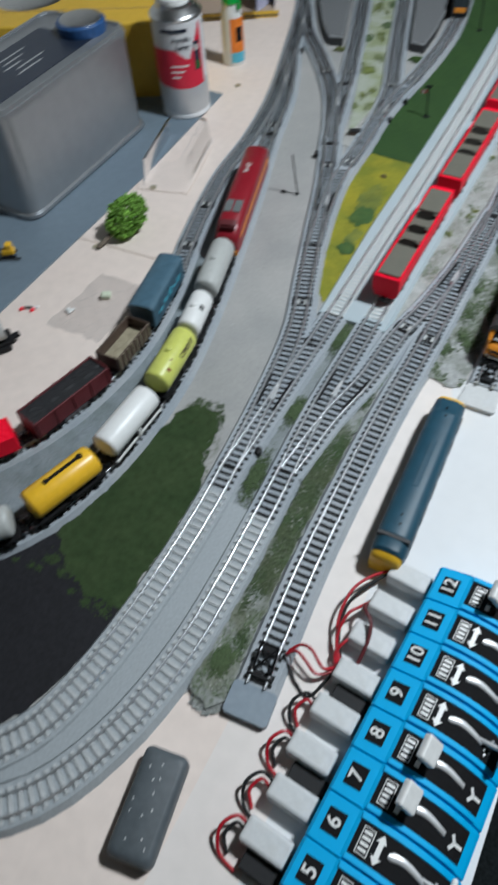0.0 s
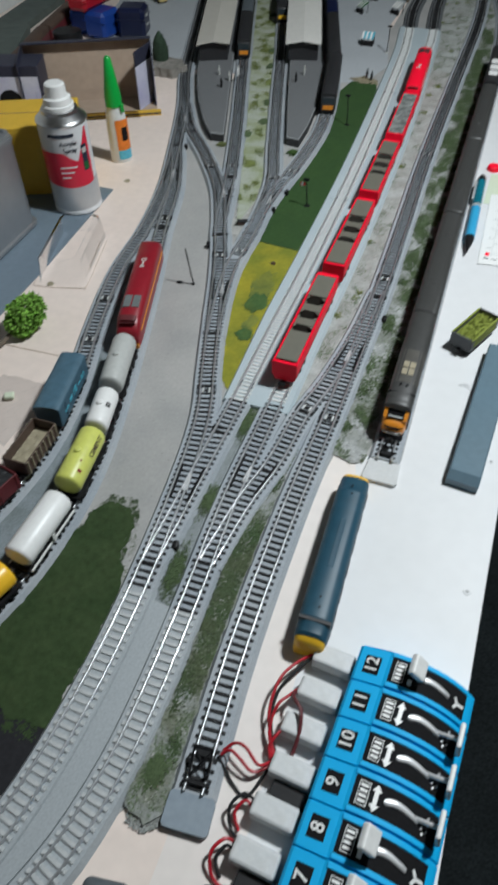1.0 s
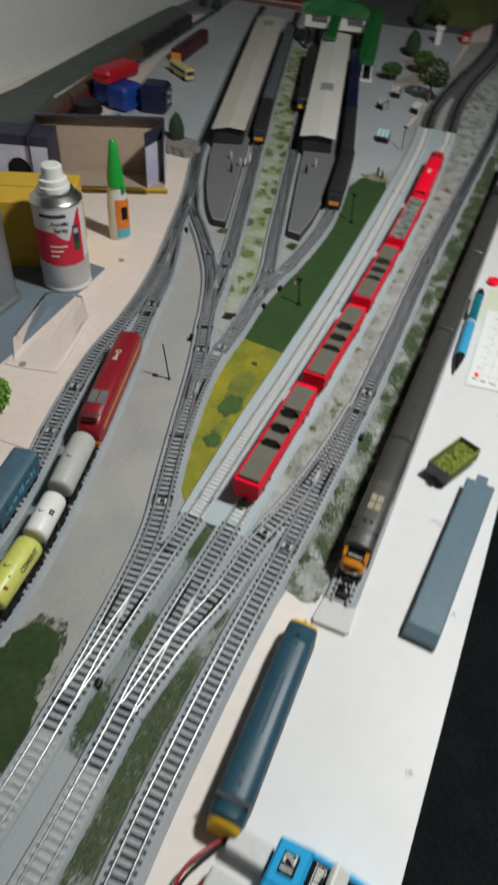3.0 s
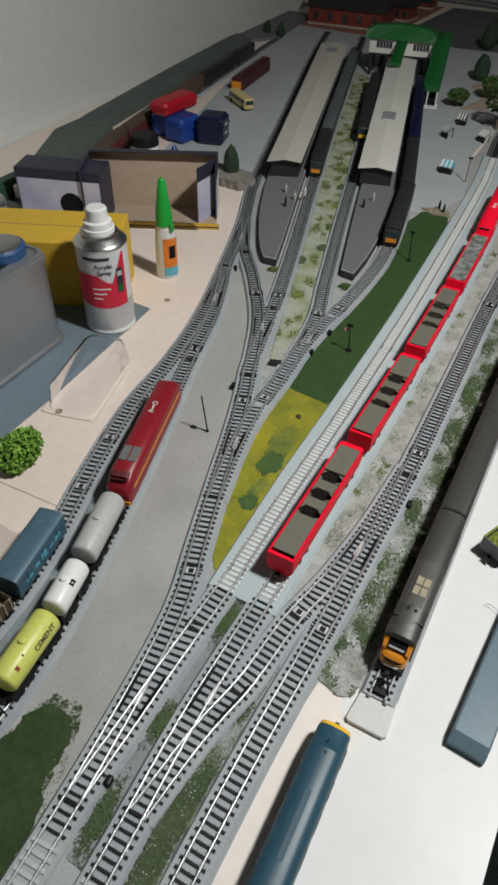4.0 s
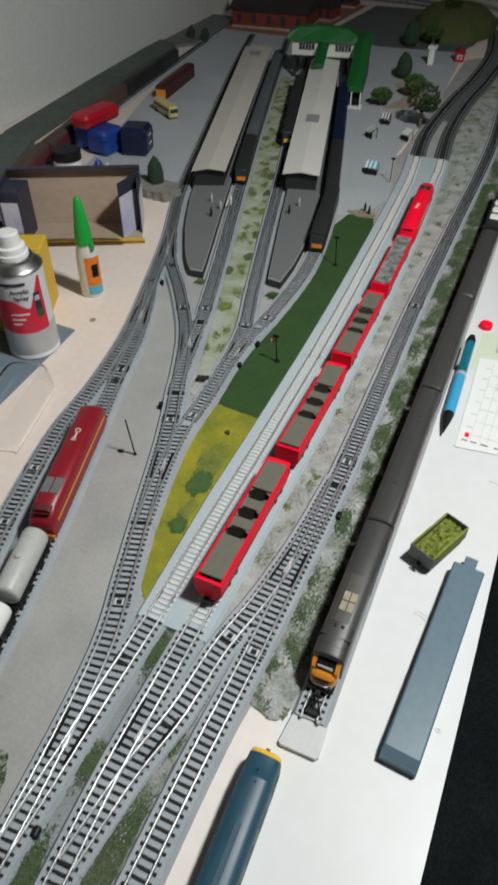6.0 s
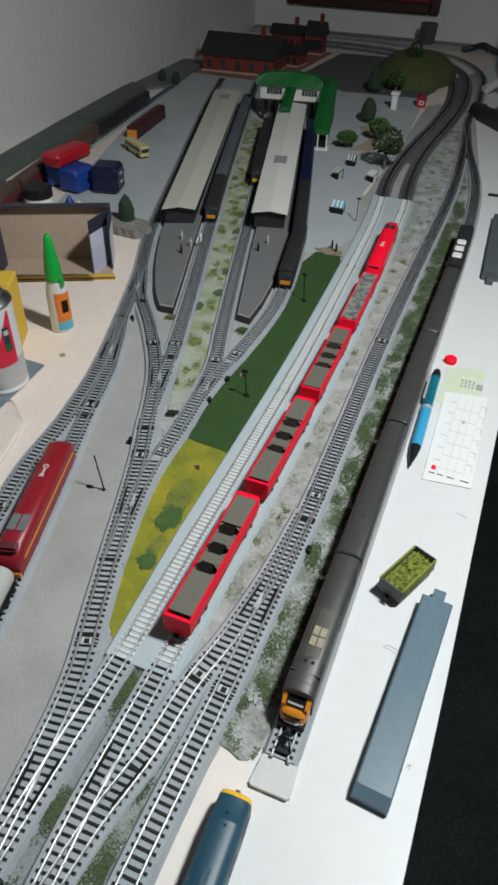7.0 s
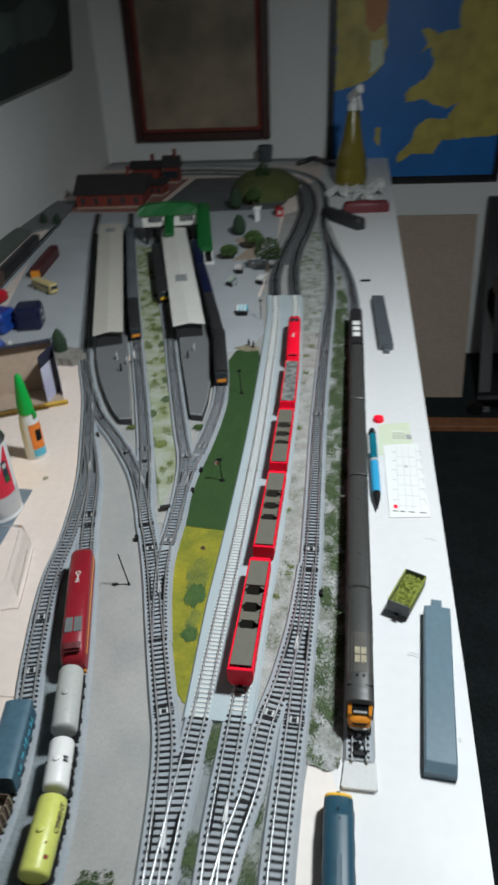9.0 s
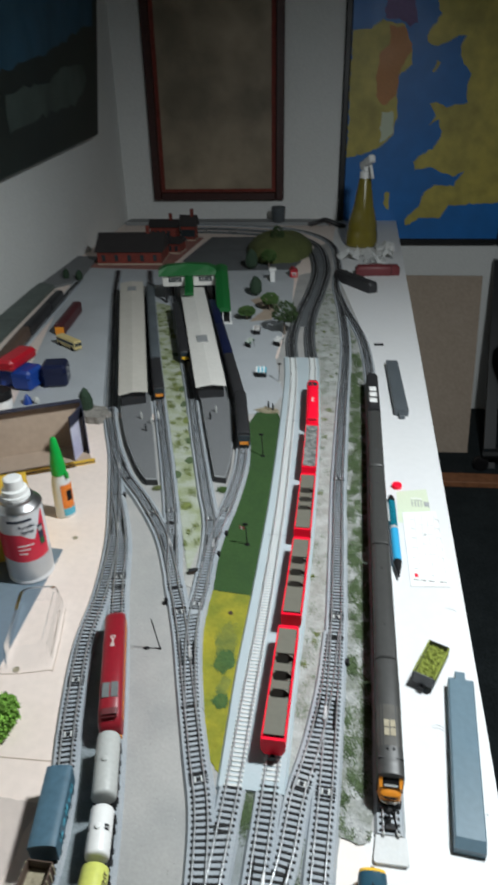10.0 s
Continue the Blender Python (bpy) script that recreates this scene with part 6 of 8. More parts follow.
pack = thing("window_box", "opened model box, brown inside with dark printed ends", "box", pose(-0.2335, 0.884, 0.0, 0, 0, 27.5))
part("base", box(-0.156, -0.004, 0.0003, 0.0, 0.062, 0.0016), M["card"], pack)
part("back", moved(box(-0.156, 0.0, 0.0, 0.0, 0.0015, 0.066), pose(0, 0.052, 0.0016, -8, 0, 0)), M["card"], pack)
part("top_edge", moved(box(-0.156, -0.012, 0.066, 0.0, 0.0015, 0.0675), pose(0, 0.052, 0.0016, -8, 0, 0)), M["card_dark"], pack, "dark printed edge")
part("lip", box(-0.156, -0.006, 0.0003, 0.004, -0.003, 0.0065), M["yellow_card"], pack, "orange printed front lip")
part("lip_line", box(-0.156, -0.0064, 0.0022, 0.004, -0.0058, 0.0036), M["card_dark"], pack)
end_panel = part("end_panel", box(-0.0016, 0.020, 0.0016, 0.0, 0.066, 0.066, 0.0003), M["card_dark"], pack, "dark printed end panel")
part("print", box(0.0, 0.022, 0.003, 0.0004, 0.064, 0.046), M["lilac"], end_panel, "lilac cloud print")
part("tuck_flap", moved(box(0.0, -0.020, 0.0, 0.0012, 0.022, 0.050), pose(-0.012, 0.024, 0.002, 0, 0, -30)), M["lilac"], pack, "lilac and white tuck flap")
part("tuck_flap_top", moved(box(-0.0002, -0.020, 0.050, 0.0014, 0.022, 0.066), pose(-0.012, 0.024, 0.002, 0, 0, -30)), M["card_dark"], pack)
part("far_end", box(-0.158, -0.002, 0.0016, -0.1565, 0.062, 0.066), M["card_dark"], pack)
part("window_film", moved(box(-0.140, -0.0003, 0.0, -0.020, 0.0003, 0.040), pose(0, -0.008, 0.0005, 12, 0, 0)), M["clear"], pack, "clear film window")
sleeve = thing("model_box", "dark box with a lilac cloud print lying behind the carton", "box", pose(-0.395, 0.806, 0.0, 0, 0, 20))
part("box", box(-0.060, 0.0, 0.0003, 0.045, 0.040, 0.062, 0.001), M["card_dark"], sleeve)
part("print", box(-0.058, -0.0005, 0.004, 0.043, 0.0, 0.050), M["lilac"], sleeve, "lilac cloud print")
part("silhouette", moved(turned([(0.014, 0), (0.014, 0.0006)], 20), pose(0.006, -0.0005, 0.022, 90, 0, 0)), M["print_black"], sleeve)

# loose tree
def leaf_ball(centre, axis, r, length, n, leaf, seed):
    """Many small leaf clumps filling an uneven egg along an axis."""
    rnd = random.Random(seed)
    q = Vector(axis).to_track_quat("Z", "Y")
    verts, faces = [], []
    for _ in range(n):
        u, t = rnd.uniform(-1, 1), rnd.uniform(0, 6.283)
        f = rnd.uniform(0.55, 1.0) ** 0.5
        w = math.sqrt(1 - u * u) * f * (1 + 0.22 * noise.noise(Vector((3 * math.cos(t), 3 * math.sin(t), 2 * u + seed))))
        p = Vector(centre) + q @ Vector((r * w * math.cos(t), r * w * math.sin(t), length / 2 * u * f))
        k = len(verts)
        d = Vector((rnd.gauss(0, 1), rnd.gauss(0, 1), rnd.gauss(0, 1))).normalized()
        e = d.orthogonal().normalized() * leaf * rnd.uniform(0.6, 1.4)
        g = d.cross(e).normalized() * leaf * rnd.uniform(0.4, 0.9)
        verts += [p - e, p + g, p + e, p - g]
        verts.append(p + d * leaf * 0.6)
        faces += [(k, k + 1, k + 4), (k + 1, k + 2, k + 4), (k + 2, k + 3, k + 4), (k + 3, k, k + 4)]
    me = bpy.data.meshes.new("crown")
    me.from_pydata([tuple(v) for v in verts], [], faces)
    bm = bmesh.new()
    bm.from_mesh(me)
    bpy.data.meshes.remove(me)
    return bm


loose = thing("model_tree", "bright green model tree lying loose on the bare board", "model tree")
bm = rod((-0.163, 0.430, 0.0022), (-0.155, 0.453, 0.011), 0.0019)
rod((-0.157, 0.447, 0.009), (-0.155, 0.464, 0.017), 0.0008, bm=bm)
rod((-0.157, 0.447, 0.009), (-0.147, 0.460, 0.011), 0.0008, bm=bm)
part("trunk", bm, M["trunk"], loose)
part("crown", leaf_ball((-0.1530, 0.4600, 0.0150), (0.006, 0.028, 0.012), 0.0135, 0.040, 1400, 0.0021, 31), M["tree_bright"], loose)

# small clutter
toy = thing("toy_digger", "tiny yellow and black toy machine on the mat", "toy", pose(-0.223, 0.392, 0.0018, 0, 0, 35))
part("body", box(-0.005, -0.003, 0.002, 0.005, 0.003, 0.0065, 0.0008), M["yellow"], toy)
part("cab", box(-0.001, -0.0028, 0.0065, 0.004, 0.0028, 0.0115, 0.0006), M["yellow"], toy)
part("arm", join(rod((-0.004, 0, 0.005), (-0.011, 0.002, 0.010), 0.0008), rod((-0.011, 0.002, 0.010), (-0.014, 0.003, 0.002), 0.0007)), M["black"], toy)
part("crawler", join(box(-0.006, -0.0042, 0, 0.006, -0.0025, 0.0025, 0.0006), box(-0.006, 0.0025, 0, 0.006, 0.0042, 0.0025, 0.0006)), M["black"], toy)
part("boom", rod((-0.008, -0.006, 0.002), (0.010, -0.008, 0.002), 0.0007), M["black"], toy)
scrap = thing("model_bush", "tiny dark bush on the mat", "bush", pose(-0.226, 0.372, 0.0018))
part("crown", leaf_ball((0, 0, 0.004), (0, 0, 1), 0.005, 0.008, 120, 0.0014, 40), M["bush"], scrap)
part("stem", rod((0, 0, 0), (0.006, -0.003, 0.001), 0.0006), M["black"], scrap)

rows = []
for i in range(23):
    v = i / 22
    rows.append([Vector((-0.146 + 0.046 * u + 0.004 * v + 0.003 * noise.noise(Vector((u * 3, v * 4, 1))), 0.342 + 0.064 * v + 0.004 * noise.noise(Vector((u * 4, v * 3, 7))), 0.0008 + 0.0040 * abs(noise.noise(Vector((u * 5, v * 5, 3)))) + 0.0012 * noise.noise(Vector((u * 14, v * 14, 5))) * (u * (1 - u) * 4))) for u in [k / 16 for k in range(17)]])
film = tagged(link_mesh("plastic_film", loft(rows, caps=False, closed=False), M["film"]), "cloudy crumpled scrap of clear film", "plastic film")
film.visible_shadow = False
tagged(link_mesh("foam_piece", moved(box(-0.0035, -0.003, 0, 0.0035, 0.003, 0.0035, 0.0007), pose(-0.123, 0.385, 0.0010, 0, 0, 28)), M["paper_green"]), "small cream foam offcut on the film", "offcut")
tagged(link_mesh("foam_piece", moved(join(box(-0.003, -0.0015, 0, 0.003, 0.0015, 0.0015, 0.0004), box(-0.001, 0.001, 0, 0.002, 0.004, 0.001, 0.0003)), pose(-0.139, 0.360, 0.0010, 0, 0, -30)), M["white"]), "small white plastic offcut", "offcut")
bits = thing("offcut", "tiny red, grey and white plastic offcut", "offcut", pose(-0.170, 0.349, 0.0002, 0, 0, 25))
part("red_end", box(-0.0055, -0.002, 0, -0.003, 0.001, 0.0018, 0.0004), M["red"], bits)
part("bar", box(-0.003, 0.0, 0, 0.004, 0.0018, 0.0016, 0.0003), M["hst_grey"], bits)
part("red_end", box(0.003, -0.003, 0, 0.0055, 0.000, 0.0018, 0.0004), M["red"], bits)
part("white_tip", box(0.004, 0.000, 0, 0.0085, 0.0025, 0.0014, 0.0004), M["white"], bits)
m = pose(-0.168, 0.300, 0.0, 0, 0, -32)
lone = thing("tank_wagon", "grey tank wagon with black frame standing on the board", "tank wagon", m)
part("body", loft([[Vector((0.0085 * math.cos(t), y, 0.016 + 0.0085 * math.sin(t))) for t in np.linspace(0, 6.283, 17)[:-1]] for y in (-0.026, -0.024, 0.016, 0.018)]), M["tank_grey"], lone, smooth=True)
part("frame", join(box(-0.007, -0.027, 0.004, 0.007, 0.022, 0.0075, 0.0005), box(-0.0085, 0.008, 0.0, 0.0085, 0.018, 0.005, 0.0008), box(-0.0085, -0.024, 0.0, 0.0085, -0.014, 0.005, 0.0008), box(-0.002, 0.022, 0.004, 0.002, 0.027, 0.006)), M["black"], lone)
for x, y, nm in ((-0.191, 0.714, "screw"), (-0.1705, 0.5215, "screw"), (-0.167, 0.432, "screw")):
    sc = turned([(0.0032, 0.0), (0.0030, 0.0006), (0.0015, 0.0004)], 14, (x, y, 0.0001))
    tagged(link_mesh("screw", sc, M["buff"]), "countersunk screw head in the bare board", "screw", "screws")
seam = link_mesh("board_seam", slab([(-0.30, 0.4305), (-0.092, 0.4395), (-0.092, 0.4402), (-0.30, 0.4312)], 0.0001, 0.0003), M["card"])
tagged(seam, "thin seam between two boards", "seam", kind="structure")

# clear blister tray
tray = thing("blister_tray", "empty clear plastic blister tray on the board", "blister tray", pose(-0.172, 0.566, 0.0003, 0, 0, 14))
outer, rim = rounded(-0.021, -0.045, 0.021, 0.045, 0.010), rounded(-0.024, -0.048, 0.024, 0.048, 0.010)
shell_bm = loft([[Vector((x, y, z)) for x, y in o] for o, z in ((rim, 0.0), (outer, 0.0), (rounded(-0.019, -0.043, 0.019, 0.043, 0.010), 0.020), (rounded(-0.015, -0.038, 0.015, 0.038, 0.008), 0.0225), (rounded(-0.0145, -0.0375, 0.0145, 0.0375, 0.008), 0.0220), (rounded(-0.0185, -0.0425, 0.0185, 0.0425, 0.010), 0.0195), (rounded(-0.0205, -0.0445, 0.0205, 0.0445, 0.010), 0.0))], caps=False)
blister = part("shell", shell_bm, M["clear"], tray, smooth=True)
blister.visible_shadow = False
part("foot_line", moved(tube([(-0.024, -0.040, 0), (-0.020, -0.0478, 0), (0.018, -0.0478, 0), (0.0238, -0.042, 0), (0.0238, 0.030, 0)], 0.00022, 5), pose(0, 0, 0.0003)), M["card"], tray, "thin edge of the clear tray")

# ---- turnout switches, plugs and wires ----
SW = pose(0.1675, 0.2755, 0.0, 0, 0, -4.5)
STEP = 0.0198
CASE = [(0.0, 0.0), (0.0, 0.0165), (0.0012, 0.0182), (0.0150, 0.0222), (0.0165, 0.0232), (0.0260, 0.0243), (0.0360, 0.0236), (0.0450, 0.0208), (0.0530, 0.0160), (0.0590, 0.0105), (0.0605, 0.0085), (0.0605, 0.0)]


def on_case(x):
    return float(np.interp(x, [p[0] for p in CASE[1:-1]], [p[1] for p in CASE[1:-1]]))


def strip(x0, x1, y0, y1, lift, n=10, thick=0.0004):
    rows = []
    for x in np.linspace(x0, x1, n):
        z = on_case(float(x)) + lift
        rows.append([Vector((x, y0, z - thick)), Vector((x, y1, z - thick)), Vector((x, y1, z)), Vector((x, y0, z))])
    return loft(rows)


def switch(i, number, thrown_left):
    t = thing("turnout_switch", "sky blue turnout switch number %d with a chrome lever" % number, "turnout switch", SW @ pose(0, -STEP * (i + 1), 0), "blue turnout switches")
    w = STEP - 0.0004
    body = loft([[Vector((x, y, z)) for x, z in CASE] for y in (0.0, w)])
    bmesh.ops.bevel(body, geom=[e for e in body.edges if abs(e.verts[0].co.y - e.verts[1].co.y) < 1e-6], offset=0.0005, segments=1, affect="EDGES")
    part("case", body, M["lever_blue"], t)
    part("rim", join(strip(0.0165, 0.0560, 0.0006, 0.0028, 0.0010), strip(0.0165, 0.0560, w - 0.0028, w - 0.0006, 0.0010)), M["lever_blue"], t)
    part("inlay", strip(0.0168, 0.0560, 0.0030, w - 0.0030, 0.0004, 14), M["print_black"], t, "black printed inlay")
    tilt = math.degrees(math.atan2(0.0222 - 0.0182, 0.0138))
    plate = part("number_plate", moved(box(-0.0040, -0.0048, 0, 0.0040, 0.0048, 0.0003), pose(0.0080, w / 2, on_case(0.0080), 0, -tilt, 0)), M["print_black"], t, "black number plate")
    part("number", moved(lettering(str(number), 0.0086, 0.0001), pose(0.0080, w / 2, on_case(0.0080) + 0.0005, 0, -tilt, 0) @ pose(0, 0, 0, 0, 0, 90)), M["white"], plate)
    mid = w / 2 + 0.0005
    # maker's mark as a plain outlined panel with bars
    logo = bmesh.new()
    for y0, y1, x0, x1 in ((0.0045, 0.0148, 0.0190, 0.0193), (0.0045, 0.0148, 0.0237, 0.0240), (0.0045, 0.0048, 0.0190, 0.0240), (0.0145, 0.0148, 0.0190, 0.0240)):
        box(x0, y0, on_case((x0 + x1) / 2) + 0.0003, x1, y1, on_case((x0 + x1) / 2) + 0.0007, bm=logo)
    for k in range(4):
        y = 0.0058 + 0.0022 * k
        box(0.0198, y, on_case(0.021) + 0.0003, 0.0232, y + 0.0012, on_case(0.0215) + 0.0007, bm=logo)
    part("logo_panel", logo, M["white"], t)
    if thrown_left:
        bm = join(box(0.0262, 0.0048, on_case(0.027) + 0.0003, 0.0282, 0.0078, on_case(0.027) + 0.0007))
        part("arrow", bm, M["white"], t)
        fork = bmesh.new()
        for a, l in ((0, 0.0040), (125, 0.0034), (-125, 0.0034)):
            c = Vector((0.0515, w / 2 - 0.001, 0))
            q = moved(box(0, -0.0007, 0, l, 0.0007, 0.0004), pose(c.x, c.y, on_case(c.x) + 0.0004, 0, 32, 0) @ pose(0, 0, 0, 0, 0, a))
            me = bpy.data.meshes.new("tmp")
            q.to_mesh(me)
            q.free()
            fork.from_mesh(me)
            bpy.data.meshes.remove(me)
        part("fork_mark", fork, M["white"], t)
    else:
        z = on_case(0.0272) + 0.0004
        for a, b in ((0.0496, mid - 0.0042), (0.0512, mid - 0.0026), (0.0488, mid - 0.0022)):
            part("print_speck", box(a - 0.0005, b - 0.0006, on_case(a) + 0.0002, a + 0.0005, b + 0.0006, on_case(a) + 0.0006), M["white"], t)
        part("arrow", slab([(0.0272, 0.0038), (0.0294, 0.0068), (0.0282, 0.0068), (0.0282, 0.0124), (0.0294, 0.0124), (0.0272, 0.0154), (0.0250, 0.0124), (0.0262, 0.0124), (0.0262, 0.0068), (0.0250, 0.0068)], z, z + 0.0004), M["white"], t, "white double arrow")
    # the lever: a curved chrome guide in the slot, an arm and a paddle
    guide = [(x, mid + 0.0010 * math.sin((x - 0.0315) * 260), on_case(x) + 0.0011, 0.0019 * (1 - 0.35 * k / 11) * (0.55 if k == 0 else 1)) for k, x in enumerate(np.linspace(0.0310, 0.0470, 12))]
    part("guide", loft([[Vector((x, y - r, z - 0.0010)), Vector((x, y + r, z - 0.0010)), Vector((x, y + r * 0.85, z - 0.0001)), Vector((x, y + r * 0.3, z + 0.0003)), Vector((x, y - r * 0.3, z + 0.0003)), Vector((x, y - r * 0.85, z - 0.0001))] for x, y, z, r in guide]), M["chrome"], t, "brushed chrome guide", True)
    if thrown_left:
        arm = part("lever", rod((0.0335, mid, 0.024), (0.0300, mid, 0.0320), 0.0013), M["chrome"], t)
        part("paddle", moved(box(-0.0019, -0.0054, -0.0044, 0.0019, 0.0054, 0.0044, 0.0010, segments=2), pose(0.0290, mid + 0.001, 0.0335, 0, -50, 0)), M["paddle"], arm, "satin silver paddle")
    else:
        arm = part("lever", join(rod((0.0450, mid, 0.0205), (0.0550, mid, 0.0225), 0.0011), rod((0.0505, mid - 0.0006, 0.0218), (0.0505, mid + 0.0020, 0.0222), 0.0006)), M["chrome"], t)
        part("paddle", moved(box(-0.0012, -0.0062, -0.0062, 0.0012, 0.0062, 0.0062, 0.0010, segments=2), pose(0.0560, mid, 0.0235, 0, -9, 0)), M["paddle"], arm, "satin silver paddle")
    return t


for i, number in enumerate(range(12, 4, -1)):
    switch(i, number, number in (12, 8, 7))


def plug(i, pushed=0.0):
    t = thing("wire_plug", "milky white plug at the end of a wire pair", "plug", SW @ pose(-0.0005 - pushed, -STEP * (i + 0.5), 0), "white wire plugs")
    body = box(-0.0215, -0.0056, 0.0010, 0.0, 0.0056, 0.0105, 0.0015, segments=2)
    part("housing", body, M["plug"], t)
    part("latch", box(-0.0205, -0.0060, 0.0002, -0.004, 0.0060, 0.0012, 0.0002), M["plug"], t)
    return t


for i in range(8):
    plug(i, 0.001 * (i % 3))
for i in (3, 5, 7):
    tagged(link_mesh("wire_socket", moved(box(-0.0180, -0.0038, 0.0004, -0.0006, 0.0038, 0.0060, 0.0004), SW @ pose(0, -STEP * (i + 1), 0)), M["wire_black"]), "black socket block between two white plugs", "socket", "black sockets")


def wire(points, mat, label, r=0.0008):
    return tagged(link_mesh("wire", tube(points, r, 6), mat, smooth=True), label, "wire", "switch wires")


def at_plug(i, dy=0.0):
    v = SW @ Vector((-0.0218, -STEP * (i + 0.5) + dy, 0.0045))
    return (v.x, v.y, v.z)


RED, BLK = M["wire_red"], M["wire_black"]
wire([at_plug(0, 0.001), (0.1375, 0.2580, 0.009), (0.1320, 0.2460, 0.011), (0.1315, 0.2310, 0.008), (0.1365, 0.2180, 0.004), (0.1440, 0.2080, 0.002)], RED, "red wire looping from the last switch")
wire([at_plug(0, -0.001), (0.1380, 0.2550, 0.005), (0.1325, 0.2420, 0.004), (0.1335, 0.2280, 0.002), (0.1385, 0.2170, 0.001), (0.1450, 0.2070, 0.001)], BLK, "black wire looping from the last switch")
wire([at_plug(1, 0.001), (0.1390, 0.2400, 0.010), (0.1350, 0.2330, 0.011), (0.1345, 0.2220, 0.007), (0.1400, 0.2100, 0.003)], RED, "red wire looping between plugs")
wire([at_plug(1, -0.001), (0.1410, 0.2400, 0.012), (0.1470, 0.2330, 0.014), (0.1490, 0.2230, 0.010), (0.1480, 0.2120, 0.003)], M["wine"], "dark maroon wire arching between plugs", 0.0010)
wire([at_plug(2, 0.001), (0.1395, 0.2220, 0.008), (0.1370, 0.2140, 0.006), (0.1420, 0.2060, 0.002)], RED, "short red wire behind a plug")
wire([at_plug(3, 0.001), (0.1350, 0.2040, 0.009), (0.1270, 0.2085, 0.012), (0.1210, 0.2095, 0.009), (0.1165, 0.2055, 0.0055)], RED, "red wire running to the siding's rails")
wire([at_plug(3, -0.001), (0.1330, 0.2010, 0.006), (0.1260, 0.2035, 0.009), (0.1200, 0.2060, 0.008), (0.1160, 0.2035, 0.0055)], RED, "second red wire running to the siding's rails")
wire([at_plug(3, 0.0), (0.1340, 0.1915, 0.001), (0.1260, 0.1935, 0.001), (0.1200, 0.1985, 0.002), (0.1150, 0.2020, 0.0055)], BLK, "thin black wire lying on the board")
for i in (4, 5, 6, 7):
    x, y, z = at_plug(i)
    wire([(x, y + 0.0015, z), (x - 0.006, y + 0.002, 0.008), (x - 0.0105, y - 0.005, 0.007), (x - 0.007, y - 0.013, 0.002), (x + 0.002, y - 0.016, 0.001)], RED if i % 2 else BLK, "wire looping behind the white plugs")
    wire([(x, y - 0.0015, z), (x - 0.005, y, 0.005), (x - 0.008, y - 0.006, 0.003), (x - 0.004, y - 0.012, 0.001)], BLK if i % 2 else RED, "wire looping behind the white plugs")

# track end frame of the siding
endst = thing("siding_end", "blue-grey end piece of the siding with a black buffer", "buffer stop", pose(0.1100, 0.1835, 0, 0, 0, 5))
part("apron", slab(rounded(-0.0112, -0.0165, 0.0112, -0.0004, 0.0022), 0.0002, 0.0042), M["apron"], endst, "blue-grey sloping apron")
bm = rod((-0.0045, 0.006, RAIL), (-0.0045, 0.018, RAIL + 0.006), 0.0006)
rod((0.0045, 0.006, RAIL), (0.0045, 0.018, RAIL + 0.006), 0.0006, bm=bm)
rod((-0.0045, 0.018, RAIL + 0.006), (0.0045, 0.018, RAIL + 0.006), 0.0008, bm=bm)
rod((-0.0045, 0.006, RAIL), (0.0045, 0.018, RAIL + 0.006), 0.0005, bm=bm)
rod((0.0045, 0.006, RAIL), (-0.0045, 0.018, RAIL + 0.006), 0.0005, bm=bm)
box(-0.0066, 0.0030, RAIL - 0.0015, 0.0066, 0.0046, RAIL + 0.0004, bm=bm)
box(-0.0055, 0.016, RAIL - 0.002, 0.0055, 0.021, RAIL - 0.0004, bm=bm)
part("buffer_frame", bm, M["black"], endst)

# loose things on the white board
block = thing("cleaning_block", "dark slate-grey rounded cleaning block with white specks", "cleaning block", pose(0.0925, 0.117, 0.0002, 0, 0, 9))
rings = [[Vector((x, y, z)) for x, y in rounded(-0.0103 + i, -0.0225 + i, 0.0103 - i, 0.0225 - i, 0.0035)] for z, i in ((0.0, 0.0012), (0.0015, 0.0), (0.0075, 0.0), (0.0092, 0.0010), (0.0100, 0.0028))]
part("block", loft(rings), M["slate"], block, smooth=True)
rnd = random.Random(9)
specks = bmesh.new()
for _ in range(12):
    x, y = rnd.uniform(-0.007, 0.007), rnd.uniform(-0.019, 0.019)
    box(x - 0.0002, y - 0.0005, 0.0099, x + 0.0002, y + 0.0005, 0.01015, bm=specks)
tagged(part("speck", specks, M["white"], block), kind="stuff")

bar = thing("resin_bar", "long blue-grey chamfered bar with a tab at one end", "bar", pose(0.2035, 0.410, 0.0002, 0, 0, -4.6))
prof = [(-0.0104, 0.0), (0.0104, 0.0), (0.0104, 0.0095), (0.0094, 0.0105), (-0.0094, 0.0105), (-0.0104, 0.0095)]
part("bar", loft([[Vector((x, y, z)) for x, z in prof] if k else [Vector((x, y, min(z, 0.0060))) for x, z in prof] for y, k in ((0.0, 0), (0.0055, 1), (0.1425, 1))]), M["bar_grey"], bar)
part("tab", box(-0.0042, 0.1425, 0.0, 0.0042, 0.1540, 0.0070, 0.0004), M["bar_grey"], bar)

